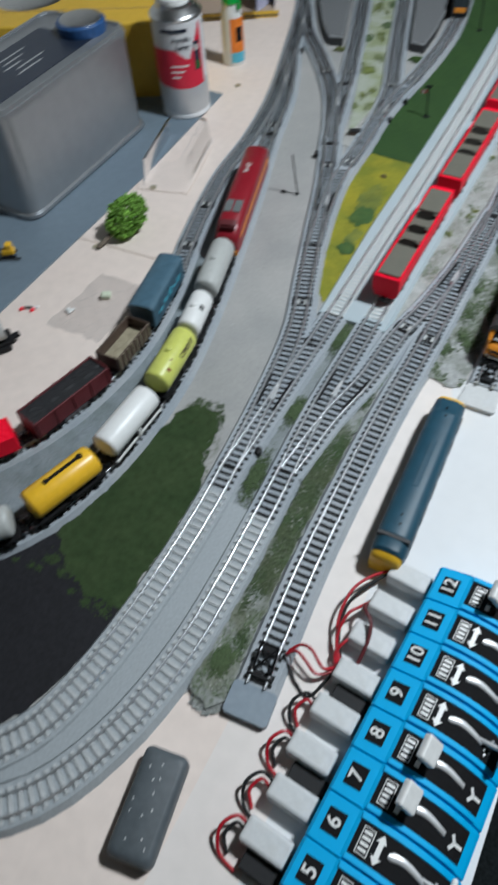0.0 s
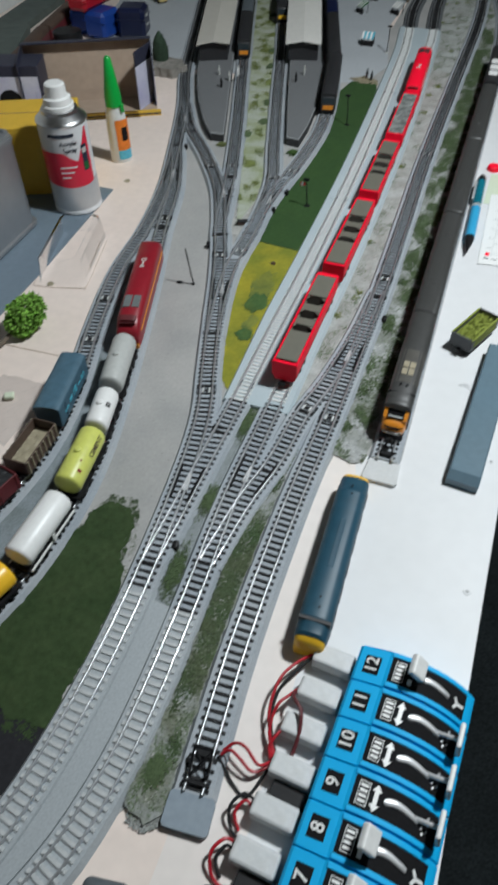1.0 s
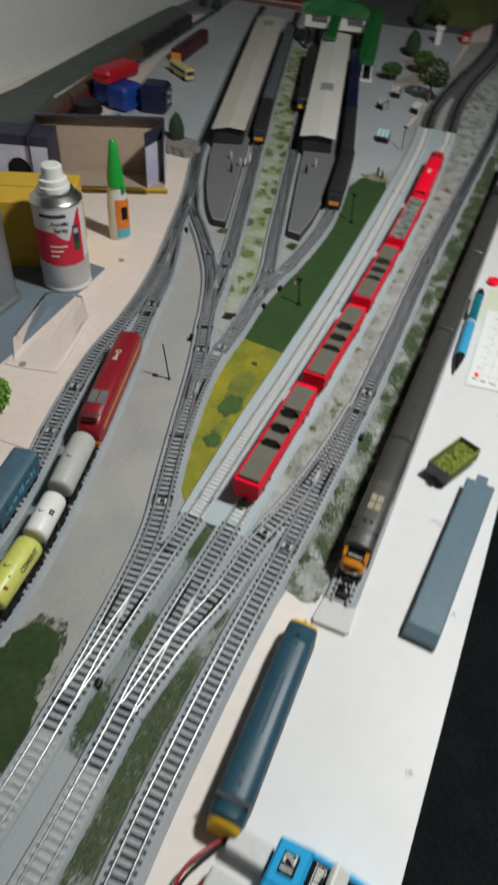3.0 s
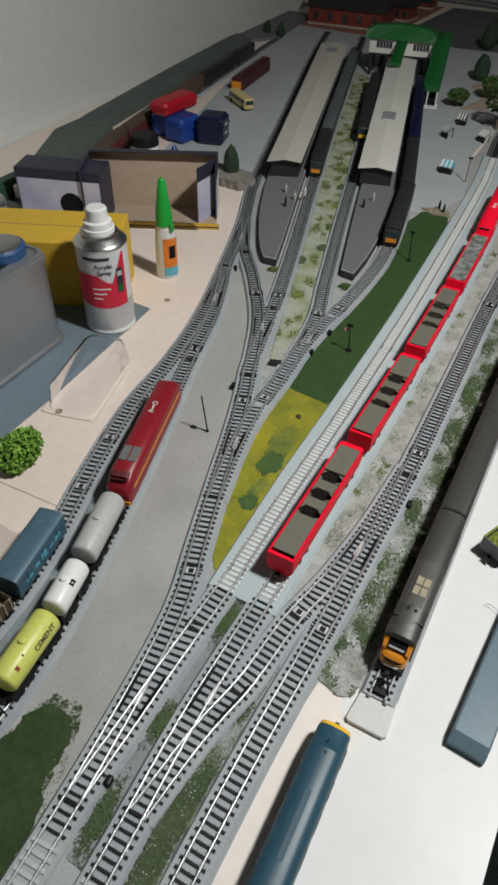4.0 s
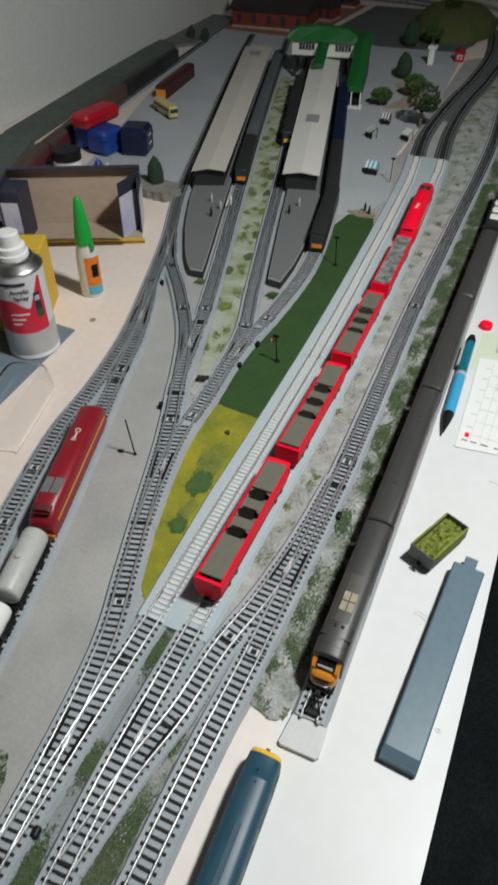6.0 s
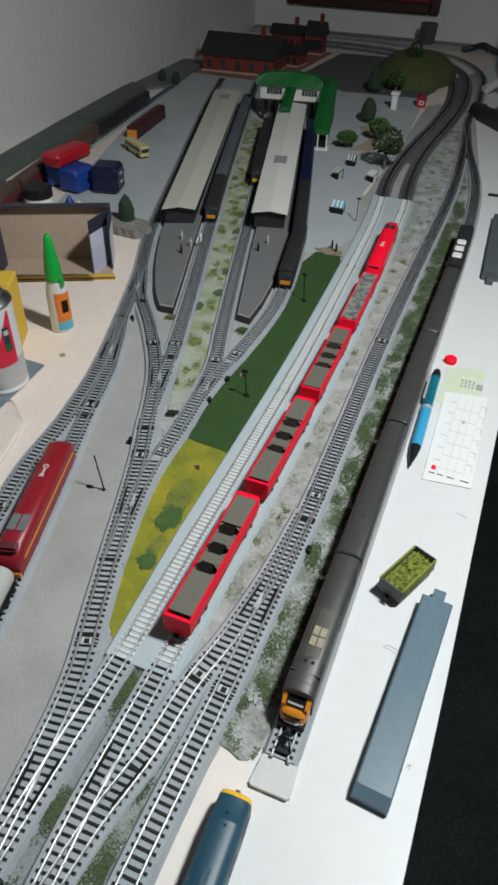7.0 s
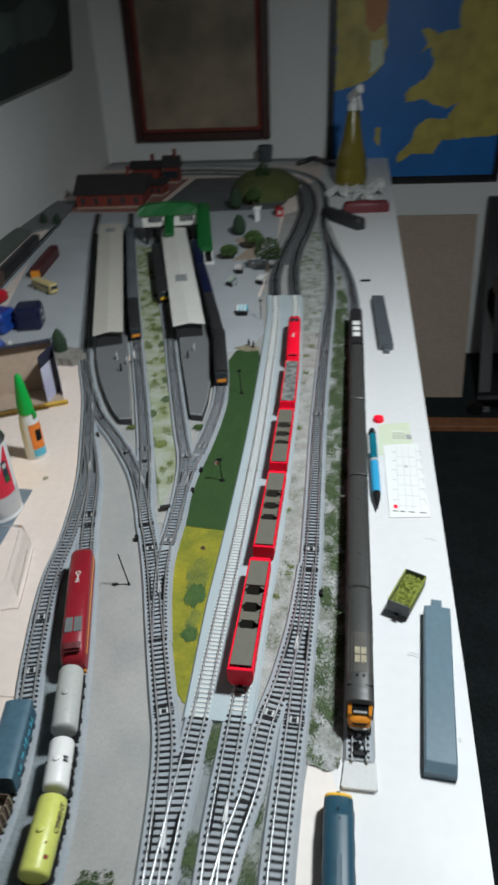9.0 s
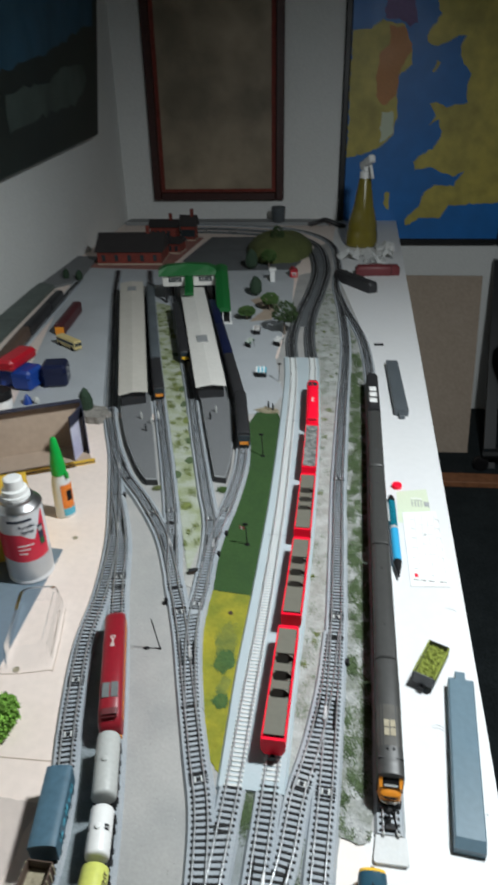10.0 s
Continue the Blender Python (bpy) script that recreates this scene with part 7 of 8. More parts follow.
m = pose(0.1915, 0.5655, 0.0, 0, 0, -24)
coal = thing("open_wagon", "dark grey open wagon with mossy green load on the board", "open wagon", m)
h, hw, zb, zt = 0.0205, 0.0088, 0.0055, 0.0160
part("frame", box(-0.0070, -h, 0.0040, 0.0070, h, 0.0060, 0.0004), M["black"], coal)
for side in (-1, 1):
    part("side", box(side * hw - 0.0005, -h, zb, side * hw + 0.0005, h, zt, 0.0002), M["wagon_grey"], coal)
    part("side_panel", box(side * (hw + 0.0005) - 0.0001, -h + 0.004, zb + 0.002, side * (hw + 0.0005) + 0.0002, h - 0.004, zt - 0.001), M["moss_load"] if side > 0 else M["wagon_grey"], coal, "yellowed side panel" if side > 0 else "")
for e in (-1, 1):
    part("end", box(-hw, e * h - 0.0005, zb, hw, e * h + 0.0005, zt + 0.0008, 0.0002), M["wagon_grey"], coal)
    part("coupler", join(box(-0.0012, min(e * h, e * (h + 0.0045)), 0.0038, 0.0012, max(e * h, e * (h + 0.0045)), 0.0052), box(-0.0025, e * (h + 0.0040) - 0.0006, 0.0034, 0.0025, e * (h + 0.0040) + 0.0006, 0.0058)), M["black"], coal)
    for side in (-1, 1):
        w = new("wheel", WHEEL)
        w.parent = coal
        w.matrix_local = pose(side * GAUGE / 2, e * 0.0125, 0.0031, 0, 0, 0 if side > 0 else 180)
rows = [[Vector((-hw + 0.0008 + (2 * hw - 0.0016) * j / 10, -h + 0.001 + (2 * h - 0.002) * i / 30, zt - 0.0036 + 0.0040 * noise.noise(Vector((j * 0.7, i * 0.45, 4))))) for j in range(11)] for i in range(31)]
part("load", loft(rows, caps=False, closed=False), M["moss_load"], coal, "mossy green load")
for side in (-1, 1):
    part("top_rail", box(side * hw - 0.0007, -h, zt - 0.0002, side * hw + 0.0007, h, zt + 0.0005), M["moss_load"], coal, "yellowed top rail")

pen = thing("ballpoint_pen", "light blue ballpoint pen with glittery upper half and stylus tip", "pen", pose(0.1710, 0.688, 0.0052, -90, 0, 1.0))
part("barrel", turned([(0.0046, 0.022), (0.0049, 0.030), (0.0049, 0.078)], 18), M["pen_blue"], pen, smooth=True)
part("glitter_half", turned([(0.0048, 0.082), (0.0048, 0.134)], 18), M["pen_glitter"], pen, "dark glittering upper half", True)
part("ring", turned([(0.0050, 0.0775), (0.0052, 0.0785), (0.0052, 0.0815), (0.0049, 0.0825)], 18), M["chrome"], pen, smooth=True)
part("tip", turned([(0.0007, -0.003), (0.0010, 0.0), (0.0034, 0.012), (0.0046, 0.0222)], 16), M["black"], pen, smooth=True)
part("stylus", turned([(0.0044, 0.134), (0.0046, 0.140), (0.0030, 0.148), (0.0008, 0.150)], 16), M["black"], pen, smooth=True)
part("clip", moved(box(-0.0011, -0.0009, 0.092, 0.0011, 0.0003, 0.130, 0.0003), pose(-0.0052, -0.0030, 0)), M["chrome"], pen)
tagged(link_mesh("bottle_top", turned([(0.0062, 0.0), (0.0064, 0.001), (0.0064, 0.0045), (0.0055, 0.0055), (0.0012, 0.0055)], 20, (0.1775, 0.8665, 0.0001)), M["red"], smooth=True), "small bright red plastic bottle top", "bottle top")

note = thing("paper_slip", "pale yellow-green paper slip under the white form", "paper", pose(0, 0, 0))
part("sheet", slab([(0.1755, 0.790), (0.1770, 0.856), (0.2140, 0.866), (0.2155, 0.792)], 0.0001, 0.0004), M["paper_green"], note)
for r in range(4):
    for c in range(4):
        part("mark", box(0.1935 + 0.0036 * c, 0.826 + 0.0052 * r, 0.0004, 0.1955 + 0.0036 * c, 0.829 + 0.0052 * r, 0.0006), M["print_grey"] if r < 3 else M["paper"], note)
part("mark_block", box(0.2085, 0.826, 0.0004, 0.2145, 0.836, 0.0006), M["print_grey"], note)
form = thing("printed_form", "white printed form sheet with grey ruled lines", "paper", pose(0.1835, 0.680, 0.0006, 0, 0, -1.2))
part("sheet", slab([(-0.0005, -0.003), (0.0390, 0.0025), (0.0345, 0.138), (-0.0050, 0.130)], 0.0, 0.0003), M["paper"], form)
for k in range(6):
    y = 0.030 + 0.018 * k
    part("bracket", join(box(0.0315, y, 0.0003, 0.0362, y + 0.0008, 0.0005), box(0.0356, y - 0.008, 0.0003, 0.0362, y, 0.0005)), M["faint_print"], form)
    part("line", box(0.0035, y - 0.004, 0.0003, 0.0085, y - 0.0032, 0.0005), M["faint_print"], form)
    part("rule", box(0.0095, y - 0.013, 0.0003, 0.0300, y - 0.0127, 0.0005), M["faint_print"], form)
for x in (0.0090, 0.0165, 0.0230, 0.0305):
    part("rule", box(x, 0.012, 0.0003, x + 0.0003, 0.128, 0.0005), M["faint_print"], form)
part("red_square", box(0.0040, 0.0125, 0.0003, 0.0076, 0.0180, 0.0005), M["red"], form)
part("grey_square", box(0.0180, 0.086, 0.0003, 0.0205, 0.091, 0.0005), M["faint_print"], form)
for x0, x1 in ((0.003, 0.008), (0.010, 0.015), (0.018, 0.024), (0.029, 0.036)):
    part("text_bar", box(x0, 0.0075, 0.0003, x1, 0.0086, 0.0005), M["print_black"], form)

for x, y, r in ((0.2175, 0.3355, 0.0024), (0.2200, 0.4405, 0.0018)):
    screw = thing("screw", "painted-over cross-head screw sunk in the white board", "screw", pose(x, y, 0.0001), "screws")
    part("head", turned([(r, 0.0), (r * 0.92, 0.0003), (r * 0.3, 0.00025), (0.0, 0.00025)], 18), M["white_board"], screw, smooth=True)
    for a in (20, 110):
        part("slot", moved(box(-r * 0.55, -r * 0.11, 0.0002, r * 0.55, r * 0.11, 0.00042), pose(0, 0, 0.00001 * (a > 90), 0, 0, a)), M["print_grey"], screw, "grey cross slot")
for x, y, n in ((0.1930, 0.508, 2), (0.2190, 0.648, 1)):
    for k in range(n):
        tagged(link_mesh("pencil_mark", moved(tube([(-0.004, 0, 0.0002), (0, 0.001 + 0.0006 * k, 0.0002), (0.005, -0.0006, 0.0002)], 0.00016, 5), pose(x, y + 0.002 * k, 0, 0, 0, -10 + 14 * k)), M["print_grey"]), "faint pencil scribble on the white board", "pencil mark", "pencil marks")

# ---- the model station ----
def platform(name, outline, label):
    t = thing(name, label, "platform", group="station platforms")
    # side walls carry painted shade, all the way round
    part("wall", slab(outline, 0.0004, 0.0088), M["platform_wall"], t, "platform side wall, shade painted near black")
    part("coping", slab(outline, 0.0088, 0.0098), M["platform_edge"], t, "thin pale coping")
    return t


p1 = along(INNER, 0.822, 0.912, 0.0170, 8) + along(OUTER, 0.95, 1.68, 0.0170, 16) + along(BAY_ONE, 1.68, 0.838, -0.0140, 20)
p1_top = along(INNER, 0.825, 0.912, 0.0181, 8) + along(OUTER, 0.95, 1.678, 0.0181, 16) + along(BAY_ONE, 1.678, 0.841, -0.0151, 20)
t = platform("station_platform", p1, "grey model station platform with pale edge, curved end")
part("surface", slab(p1_top, 0.0098, 0.0104), M["platform"], t, "dark grey paving")
p2 = along(BAY_TWO, 0.846, 1.67, 0.0140, 20) + along(BAY_THREE, 1.67, 0.848, -0.0140, 20)
p2_top = along(BAY_TWO, 0.849, 1.668, 0.0151, 20) + along(BAY_THREE, 1.668, 0.851, -0.0151, 20)
t = platform("station_platform", p2, "grey model station platform between two tracks")
part("surface", slab(p2_top, 0.0098, 0.0104), M["platform"], t, "dark grey paving")


def canopy(a, b, c, d, label, roof_mat):
    """A long low-pitched roof over a platform, near corners a, b and far corners d, c."""
    t = thing("platform_canopy", label, "canopy", group="platform canopies")
    a, b, c, d = (Vector((*p, 0)) for p in (a, b, c, d))
    near, far = (a + b) / 2, (c + d) / 2
    for side, (p, q) in (("left", (a, d)), ("right", (b, c))):
        low, high = 0.0335, 0.0370
        bm = bmesh.new()
        v = [bm.verts.new((w.x, w.y, z)) for w, z in ((p, low), (near, high), (far, high), (q, low), (p, low - 0.0014), (near, high - 0.0014), (far, high - 0.0014), (q, low - 0.0014))]
        for f in ((0, 1, 2, 3), (7, 6, 5, 4), (0, 4, 5, 1), (1, 5, 6, 2), (2, 6, 7, 3), (3, 7, 4, 0)):
            bm.faces.new([v[i] for i in f])
        part("roof_panel", bm, roof_mat, t, "cream roof panel")
    for i in range(7):
        f = i / 6
        w = near.lerp(far, 0.02 + 0.96 * f)
        part("post", rod((w.x, w.y, 0.0104), (w.x, w.y, 0.0350), 0.0012), M["black"], t)
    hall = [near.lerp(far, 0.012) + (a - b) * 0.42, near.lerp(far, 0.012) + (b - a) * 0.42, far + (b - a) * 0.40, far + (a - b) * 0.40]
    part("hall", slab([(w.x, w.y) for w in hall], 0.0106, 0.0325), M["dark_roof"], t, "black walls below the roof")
    w = near.lerp(far, 0.36 if near.x > -0.15 else 0.90)
    ang = math.degrees(math.atan2(-(far - near).x, (far - near).y))
    part("skylight", moved(box(-0.010, -0.018, 0, 0.010, 0.018, 0.0014, 0.0003), pose(w.x, w.y, 0.0358, 0, 0, ang)), M["platform_edge"], t, "grey square skylight")
    return t


canopy((-0.240, 1.030), (-0.199, 1.049), (-0.392, 1.682), (-0.444, 1.664), "long cream canopy roof over the first platform", M["canopy_tan"])
canopy((-0.127, 1.073), (-0.080, 1.086), (-0.240, 1.668), (-0.292, 1.648), "long cream canopy roof over the second platform", M["offwhite"])

bridge = thing("footbridge", "white station footbridge house with green roofs and stairs", "footbridge", pose(-0.268, 1.650, 0, 0, 0, 12))
part("house", box(-0.062, -0.020, 0.040, 0.062, 0.026, 0.066, 0.0008), M["offwhite"], bridge, "off-white wall")
for x in (-0.048, 0.022):
    part("window", box(x, -0.0206, 0.050, x + 0.030, -0.0198, 0.061), M["glass_dark"], bridge)
    for k in range(4):
        part("mullion", box(x + 0.006 * (k + 1) - 0.0004, -0.0212, 0.050, x + 0.006 * (k + 1) + 0.0004, -0.0206, 0.061), M["offwhite"], bridge)
part("underside", box(-0.060, -0.018, 0.037, 0.060, 0.024, 0.040), M["dark_roof"], bridge)
part("roof", loft([[Vector((x, y, z)) for y, z in ((-0.027, 0.0655), (-0.020 * k, 0.0655 + rise), (0.010 * k + 0.004, 0.0660 + rise), (0.034, 0.0655))] for x, rise, k in ((-0.070, 0.012, 1.0), (-0.050, 0.020, 0.6), (-0.004, 0.023, 0.3), (0.044, 0.020, 0.6), (0.062, 0.012, 1.0))]), M["bridge_green"], bridge, "green hipped roof")
for x in (-0.056, 0.056):
    for y in (-0.015, 0.020):
        part("leg", box(x - 0.003, y - 0.003, 0.0012, x + 0.003, y + 0.003, 0.040), M["dark_roof"], bridge)
part("stair_roof", loft([[Vector((x, y, z)) for x, z in ((-0.010, z0), (0.010, z0), (0.010, z0 + 0.004), (0.0, z0 + 0.007), (-0.010, z0 + 0.004))] for y, z0 in ((-0.022, 0.060), (-0.100, 0.040))]), M["bridge_green"], bridge, "green stair roof")
side_stair = part("side_stair_roof", loft([[Vector((x, y, z)) for x, z in ((0.060, z0), (0.090, z0), (0.090, z0 + 0.006), (0.075, z0 + 0.011), (0.060, z0 + 0.006))] for y, z0 in ((0.034, 0.066), (-0.020, 0.064), (-0.172, 0.022))]), M["bridge_green"], bridge, "long green stair roof")
part("stair", loft([[Vector((x, y, z)) for x, z in ((0.063, 0.0012), (0.087, 0.0012), (0.087, z0), (0.063, z0))] for y, z0 in ((0.030, 0.040), (-0.020, 0.036), (-0.180, 0.003))]), M["dark_roof"], bridge)
for x in (0.062, 0.072, 0.088):
    part("stair_post", box(x - 0.001, -0.186, 0.0012, x + 0.001, -0.184, 0.026), M["white"], bridge)
part("stair_foot", box(0.058, -0.192, 0.0012, 0.092, -0.170, 0.0030), M["white"], bridge)


def lamp_post(x, y, h, label, lean=(0.0, 0.0), red=False, stub=False):
    t = thing("lamp_post", label, "lamp post", pose(x, y, 0.0012), "black posts")
    top = (lean[0], lean[1], h)
    foot = 0.4 if stub else 1.0
    part("base", turned([(0.0032 * foot, 0), (0.0030 * foot, 0.0008), (0.0010, 0.0012)], 12), M["tank_grey"] if not lean[0] else M["black"], t)
    part("post", rod((0, 0, 0), top, 0.0006), M["black"], t)
    if not stub:
        part("head", box(top[0] - 0.0030, top[1] - 0.0009, h - 0.0016, top[0] + 0.0030, top[1] + 0.0009, h + 0.0008, 0.0003), M["black"], t)
    if red:
        part("red_arm", box(top[0] - 0.0062, top[1] - 0.0006, h - 0.0070, top[0] - 0.0010, top[1] + 0.0006, h - 0.0036, 0.0002), M["wire_red"], t, "red signal arm")
        part("white_band", box(top[0] - 0.0048, top[1] - 0.0007, h - 0.0070, top[0] - 0.0030, top[1] - 0.0003, h - 0.0036), M["white"], t)
    return t


lamp_post(-0.0495, 0.5615, 0.033, "thin black post leaning on the grey ground", (-0.0060, 0.002), stub=True)
fallen = thing("toppled_lamp", "small dark oval lamp lying on the grey ground", "lamp", pose(-0.0620, 0.5602, 0.0006, 0, 0, 8))
part("shade", loft([oval(0.0030 * k, 0.0017 * k, z) for k, z in ((0.55, 0.0), (1.0, 0.0006), (0.9, 0.0014), (0.45, 0.0020))]), M["black"], fallen, smooth=True)
part("stalk", tube([(0.002, 0, 0.0008), (0.007, 0.0003, 0.0005), (0.0118, 0.0006, 0.0004)], 0.0003, 5), M["black"], fallen)
lamp_post(0.0070, 0.7245, 0.028, "black signal post with a red arm on the grass", (-0.002, 0.0), True)
lamp_post(-0.0010, 0.9240, 0.034, "black lamp post on the green strip", (-0.002, 0.0))
lamp_post(-0.0060, 1.1820, 0.034, "black lamp post on the station paving", (0.0, 0.0))

hut = thing("track_box", "small dark box beside the track fork", "track box", pose(-0.0425, 0.669, 0.0011, 0, 0, 20))
part("box", box(-0.0050, -0.0022, 0, 0.0050, 0.0022, 0.0042, 0.0005), M["brown_wagon"], hut)
part("lid", box(-0.0054, -0.0026, 0.0042, 0.0054, 0.0026, 0.0050, 0.0003), M["dark_roof"], hut)


def stand(x, y, turn, stripe, label, w=0.018):
    t = thing("market_stall", label, "stall", pose(x, y, 0.0012, 0, 0, turn), "striped stalls and benches")
    n = 6
    for k in range(n):
        part("stripe", moved(box(-w / 2 + w * k / n, -0.007, 0, -w / 2 + w * (k + 1) / n, 0.007, 0.0010), pose(0, 0, 0.0120, 24, 0, 0)), stripe if k % 2 else M["white"], t)
    part("counter", box(-w / 2, -0.0065, 0, w / 2, -0.0030, 0.0065, 0.0004), M["black"], t)
    for sx in (-1, 1):
        for sy in (-1, 1):
            part("leg", rod((sx * w * 0.46, sy * 0.006, 0), (sx * w * 0.46, sy * 0.006, 0.0120 + sy * 0.0025), 0.0006), M["black"], t)
    return t


stand(-0.0400, 1.205, 2, M["label_cyan"], "small stall with blue and white striped awning")
stand(-0.0820, 1.350, -38, M["bridge_green"], "small stall with green and white striped awning", 0.014)
stand(-0.0270, 1.362, -30, M["tank_grey"], "small stall with a pale grey awning", 0.014)
stand(-0.0780, 1.425, 4, M["brown_wagon"], "small brown stall behind the striped ones", 0.014)


def peg(x, y, z, mat, label):
    b = turned([(0.0013, 0.0), (0.0015, 0.004), (0.0017, 0.008), (0.0008, 0.0092), (0.0011, 0.0105), (0.0007, 0.0118)], 10, (x, y, z))
    return tagged(link_mesh("model_figure", b, mat, smooth=True), label, "figurine", "platform figurines")


for x, y, z, c in ((-0.176, 0.985, 0.0104, "tank_grey"), (-0.171, 1.005, 0.0104, "white"), (-0.196, 1.000, 0.0104, "tank_grey"), (-0.178, 0.962, 0.0104, "black"), (-0.092, 1.010, 0.0104, "black"), (-0.088, 1.035, 0.0104, "tank_grey"), (-0.012, 1.078, 0.0012, "black"), (-0.004, 1.070, 0.0012, "black")):
    peg(x, y, z, M[c], "tiny plain platform figurine")

flock("sand_patch", [(-0.034, 1.068), (-0.016, 1.082), (0.004, 1.074), (0.008, 1.060), (-0.014, 1.056)], M["buff"], "brown sandy patch at the lawn's end", z=0.0016, tufts=120, tall=0.0012, seed=51, category="sand")


def model_tree(x, y, h, r, label, mat, cone=False, seed=1):
    t = thing("model_tree", label, "model tree", pose(x, y, 0.0012), "model trees")
    part("trunk", loft([[Vector((q * math.cos(a), q * math.sin(a), z)) for a in np.linspace(0, 6.283, 9)[:-1]] for q, z in ((0.0026, 0), (0.0018, h * 0.35), (0.0008, h * 0.7))]), M["trunk"], t)
    for k in range(3):
        a = 2.1 * k + seed
        part("limb", rod((0, 0, h * 0.3), (r * 0.6 * math.cos(a), r * 0.6 * math.sin(a), h * 0.62), 0.0008), M["trunk"], t)
    if cone:
        bm = turned([(r * 0.5, h * 0.06), (r * 0.92, h * 0.22), (r * 0.95, h * 0.5), (r * 0.75, h * 0.75), (r * 0.4, h * 0.92), (r * 0.08, h)], 16)
        for q in bm.verts:
            q.co *= 1 + 0.10 * noise.noise(q.co * 160)
        bm = join(bm, leaf_ball((0, 0, h * 0.5), (0, 0, 1), r, h * 0.9, 260, 0.0009, seed))
    else:
        bm = join(leaf_ball((0, 0, h * 0.66), (0, 0, 1), r, h * 0.62, 420, 0.0030, seed), leaf_ball((r * 0.4, -r * 0.2, h * 0.55), (0, 0, 1), r * 0.6, h * 0.35, 160, 0.0028, seed + 2))
    part("crown", bm, mat, t)
    return t


model_tree(-0.022, 1.430, 0.070, 0.026, "dark green broad model tree on the paving", M["grass_dark"], seed=3)
model_tree(-0.118, 1.700, 0.048, 0.016, "dark green conical model tree", M["conifer"], True, 5)
model_tree(-0.070, 1.585, 0.042, 0.020, "dark green low model tree beside the far track", M["bush"], seed=7)
model_tree(-0.112, 1.515, 0.030, 0.018, "dark green shrub beside the stairs", M["bush"], seed=8)
model_tree(-0.165, 1.955, 0.055, 0.018, "tall dark conifer behind the footbridge", M["conifer"], True, 9)
model_tree(-0.120, 1.980, 0.050, 0.022, "dark tree beside the hill", M["bush"], seed=11)
model_tree(-0.292, 1.024, 0.046, 0.0115, "dark green columnar conifer in a stone planter", M["conifer"], True, 13)
model_tree(-0.600, 1.790, 0.030, 0.010, "tiny dark tree by the wall", M["conifer"], True, 15)
model_tree(-0.640, 1.800, 0.030, 0.009, "tiny dark tree by the wall", M["conifer"], True, 17)
tagged(link_mesh("stone_planter", slab(ragged([(-0.335, 1.000), (-0.262, 0.992), (-0.250, 1.012), (-0.262, 1.032), (-0.330, 1.040)], 0.003), 0.0003, 0.012), M["stone_wall"]), "low rough grey stone planter", "planter")
tagged(link_mesh("white_signal", join(box(-0.098, 1.824, 0.0012, -0.086, 1.836, 0.030, 0.001), box(-0.101, 1.821, 0.030, -0.083, 1.839, 0.036, 0.001)), M["white"]), "small white signal cabin post", "signal")
flock("sandy_path", [(-0.105, 1.50), (-0.060, 1.52), (-0.050, 1.60), (-0.085, 1.72), (-0.125, 1.66), (-0.085, 1.58)], M["tan_panel"], "pale sandy path between the trees", z=0.0016, tufts=80, tall=0.0008, seed=52, category="path")

# the hill inside the far curve
rows = []
rnd = random.Random(3)
for i in range(9):
    f = i / 8
    ring = []
    for k in range(28):
        a = 6.2832 * k / 28
        w = 1 + 0.10 * noise.noise(Vector((2 * math.cos(a), 2 * math.sin(a), f * 2)))
        ring.append(Vector((-0.110 + 0.098 * math.cos(a) * w * math.cos(f * 1.5), 2.165 + 0.150 * math.sin(a) * w * math.cos(f * 1.5), 0.0008 + 0.060 * math.sin(f * 1.5) * w)))
    rows.append(ring)
tagged(link_mesh("hill", loft(rows), M["hill_dark"], smooth=True), "rounded olive green model hill inside the far curve", "model hill")
model_tree(-0.112, 2.12, 0.090, 0.020, "dark tree on the olive hill", M["grass_dark"], seed=19)

# far brick buildings
def brick_house(x, y, turn, w, d, h, roof, label):
    t = thing("brick_building", label, "model building", pose(x, y, 0.0005, 0, 0, turn), "far brick buildings")
    part("wall", box(-w / 2, -d / 2, 0, w / 2, d / 2, h, 0.001), M["brick"], t)
    part("roof", loft([[Vector((q, p, z)) for p, z in ((-d / 2 - 0.006, h - 0.002), (0, h + roof), (d / 2 + 0.006, h - 0.002))] for q in (-w / 2 - 0.006, w / 2 + 0.006)]), M["slate_roof"], t, "dark slate roof")
    for k in range(5):
        u = -w / 2 + w * (k + 0.5) / 5
        part("window", box(u - 0.005, -d / 2 - 0.0008, h * 0.3, u + 0.005, -d / 2, h * 0.75), M["glass_dark"], t)
    part("plinth", box(-w / 2 - 0.001, -d / 2 - 0.001, 0, w / 2 + 0.001, d / 2 + 0.001, 0.006), M["tan_panel"], t)
    part("chimney", box(w * 0.25 - 0.005, -0.005, h, w * 0.25 + 0.005, 0.005, h + roof + 0.018, 0.0005), M["brick"], t)
    return t


brick_house(-0.525, 2.035, 5, 0.185, 0.130, 0.040, 0.040, "large dark red brick model building with slate roof")
brick_house(-0.455, 2.150, -6, 0.100, 0.060, 0.034, 0.014, "orange-red brick model building beside the station")
brick_house(-0.500, 2.300, 3, 0.085, 0.060, 0.052, 0.018, "dark model building with a grey front by the far wall")
brick_house(-0.425, 2.325, 0, 0.046, 0.046, 0.050, 0.030, "tall red brick model building by the far wall")
tagged(link_mesh("brick_paving", slab([(-0.640, 1.935), (-0.400, 1.925), (-0.385, 2.36), (-0.640, 2.36)], 0.0006, 0.0020), M["pink_paving"]), "pinkish brick paving round the far buildings", "paving", kind="structure")
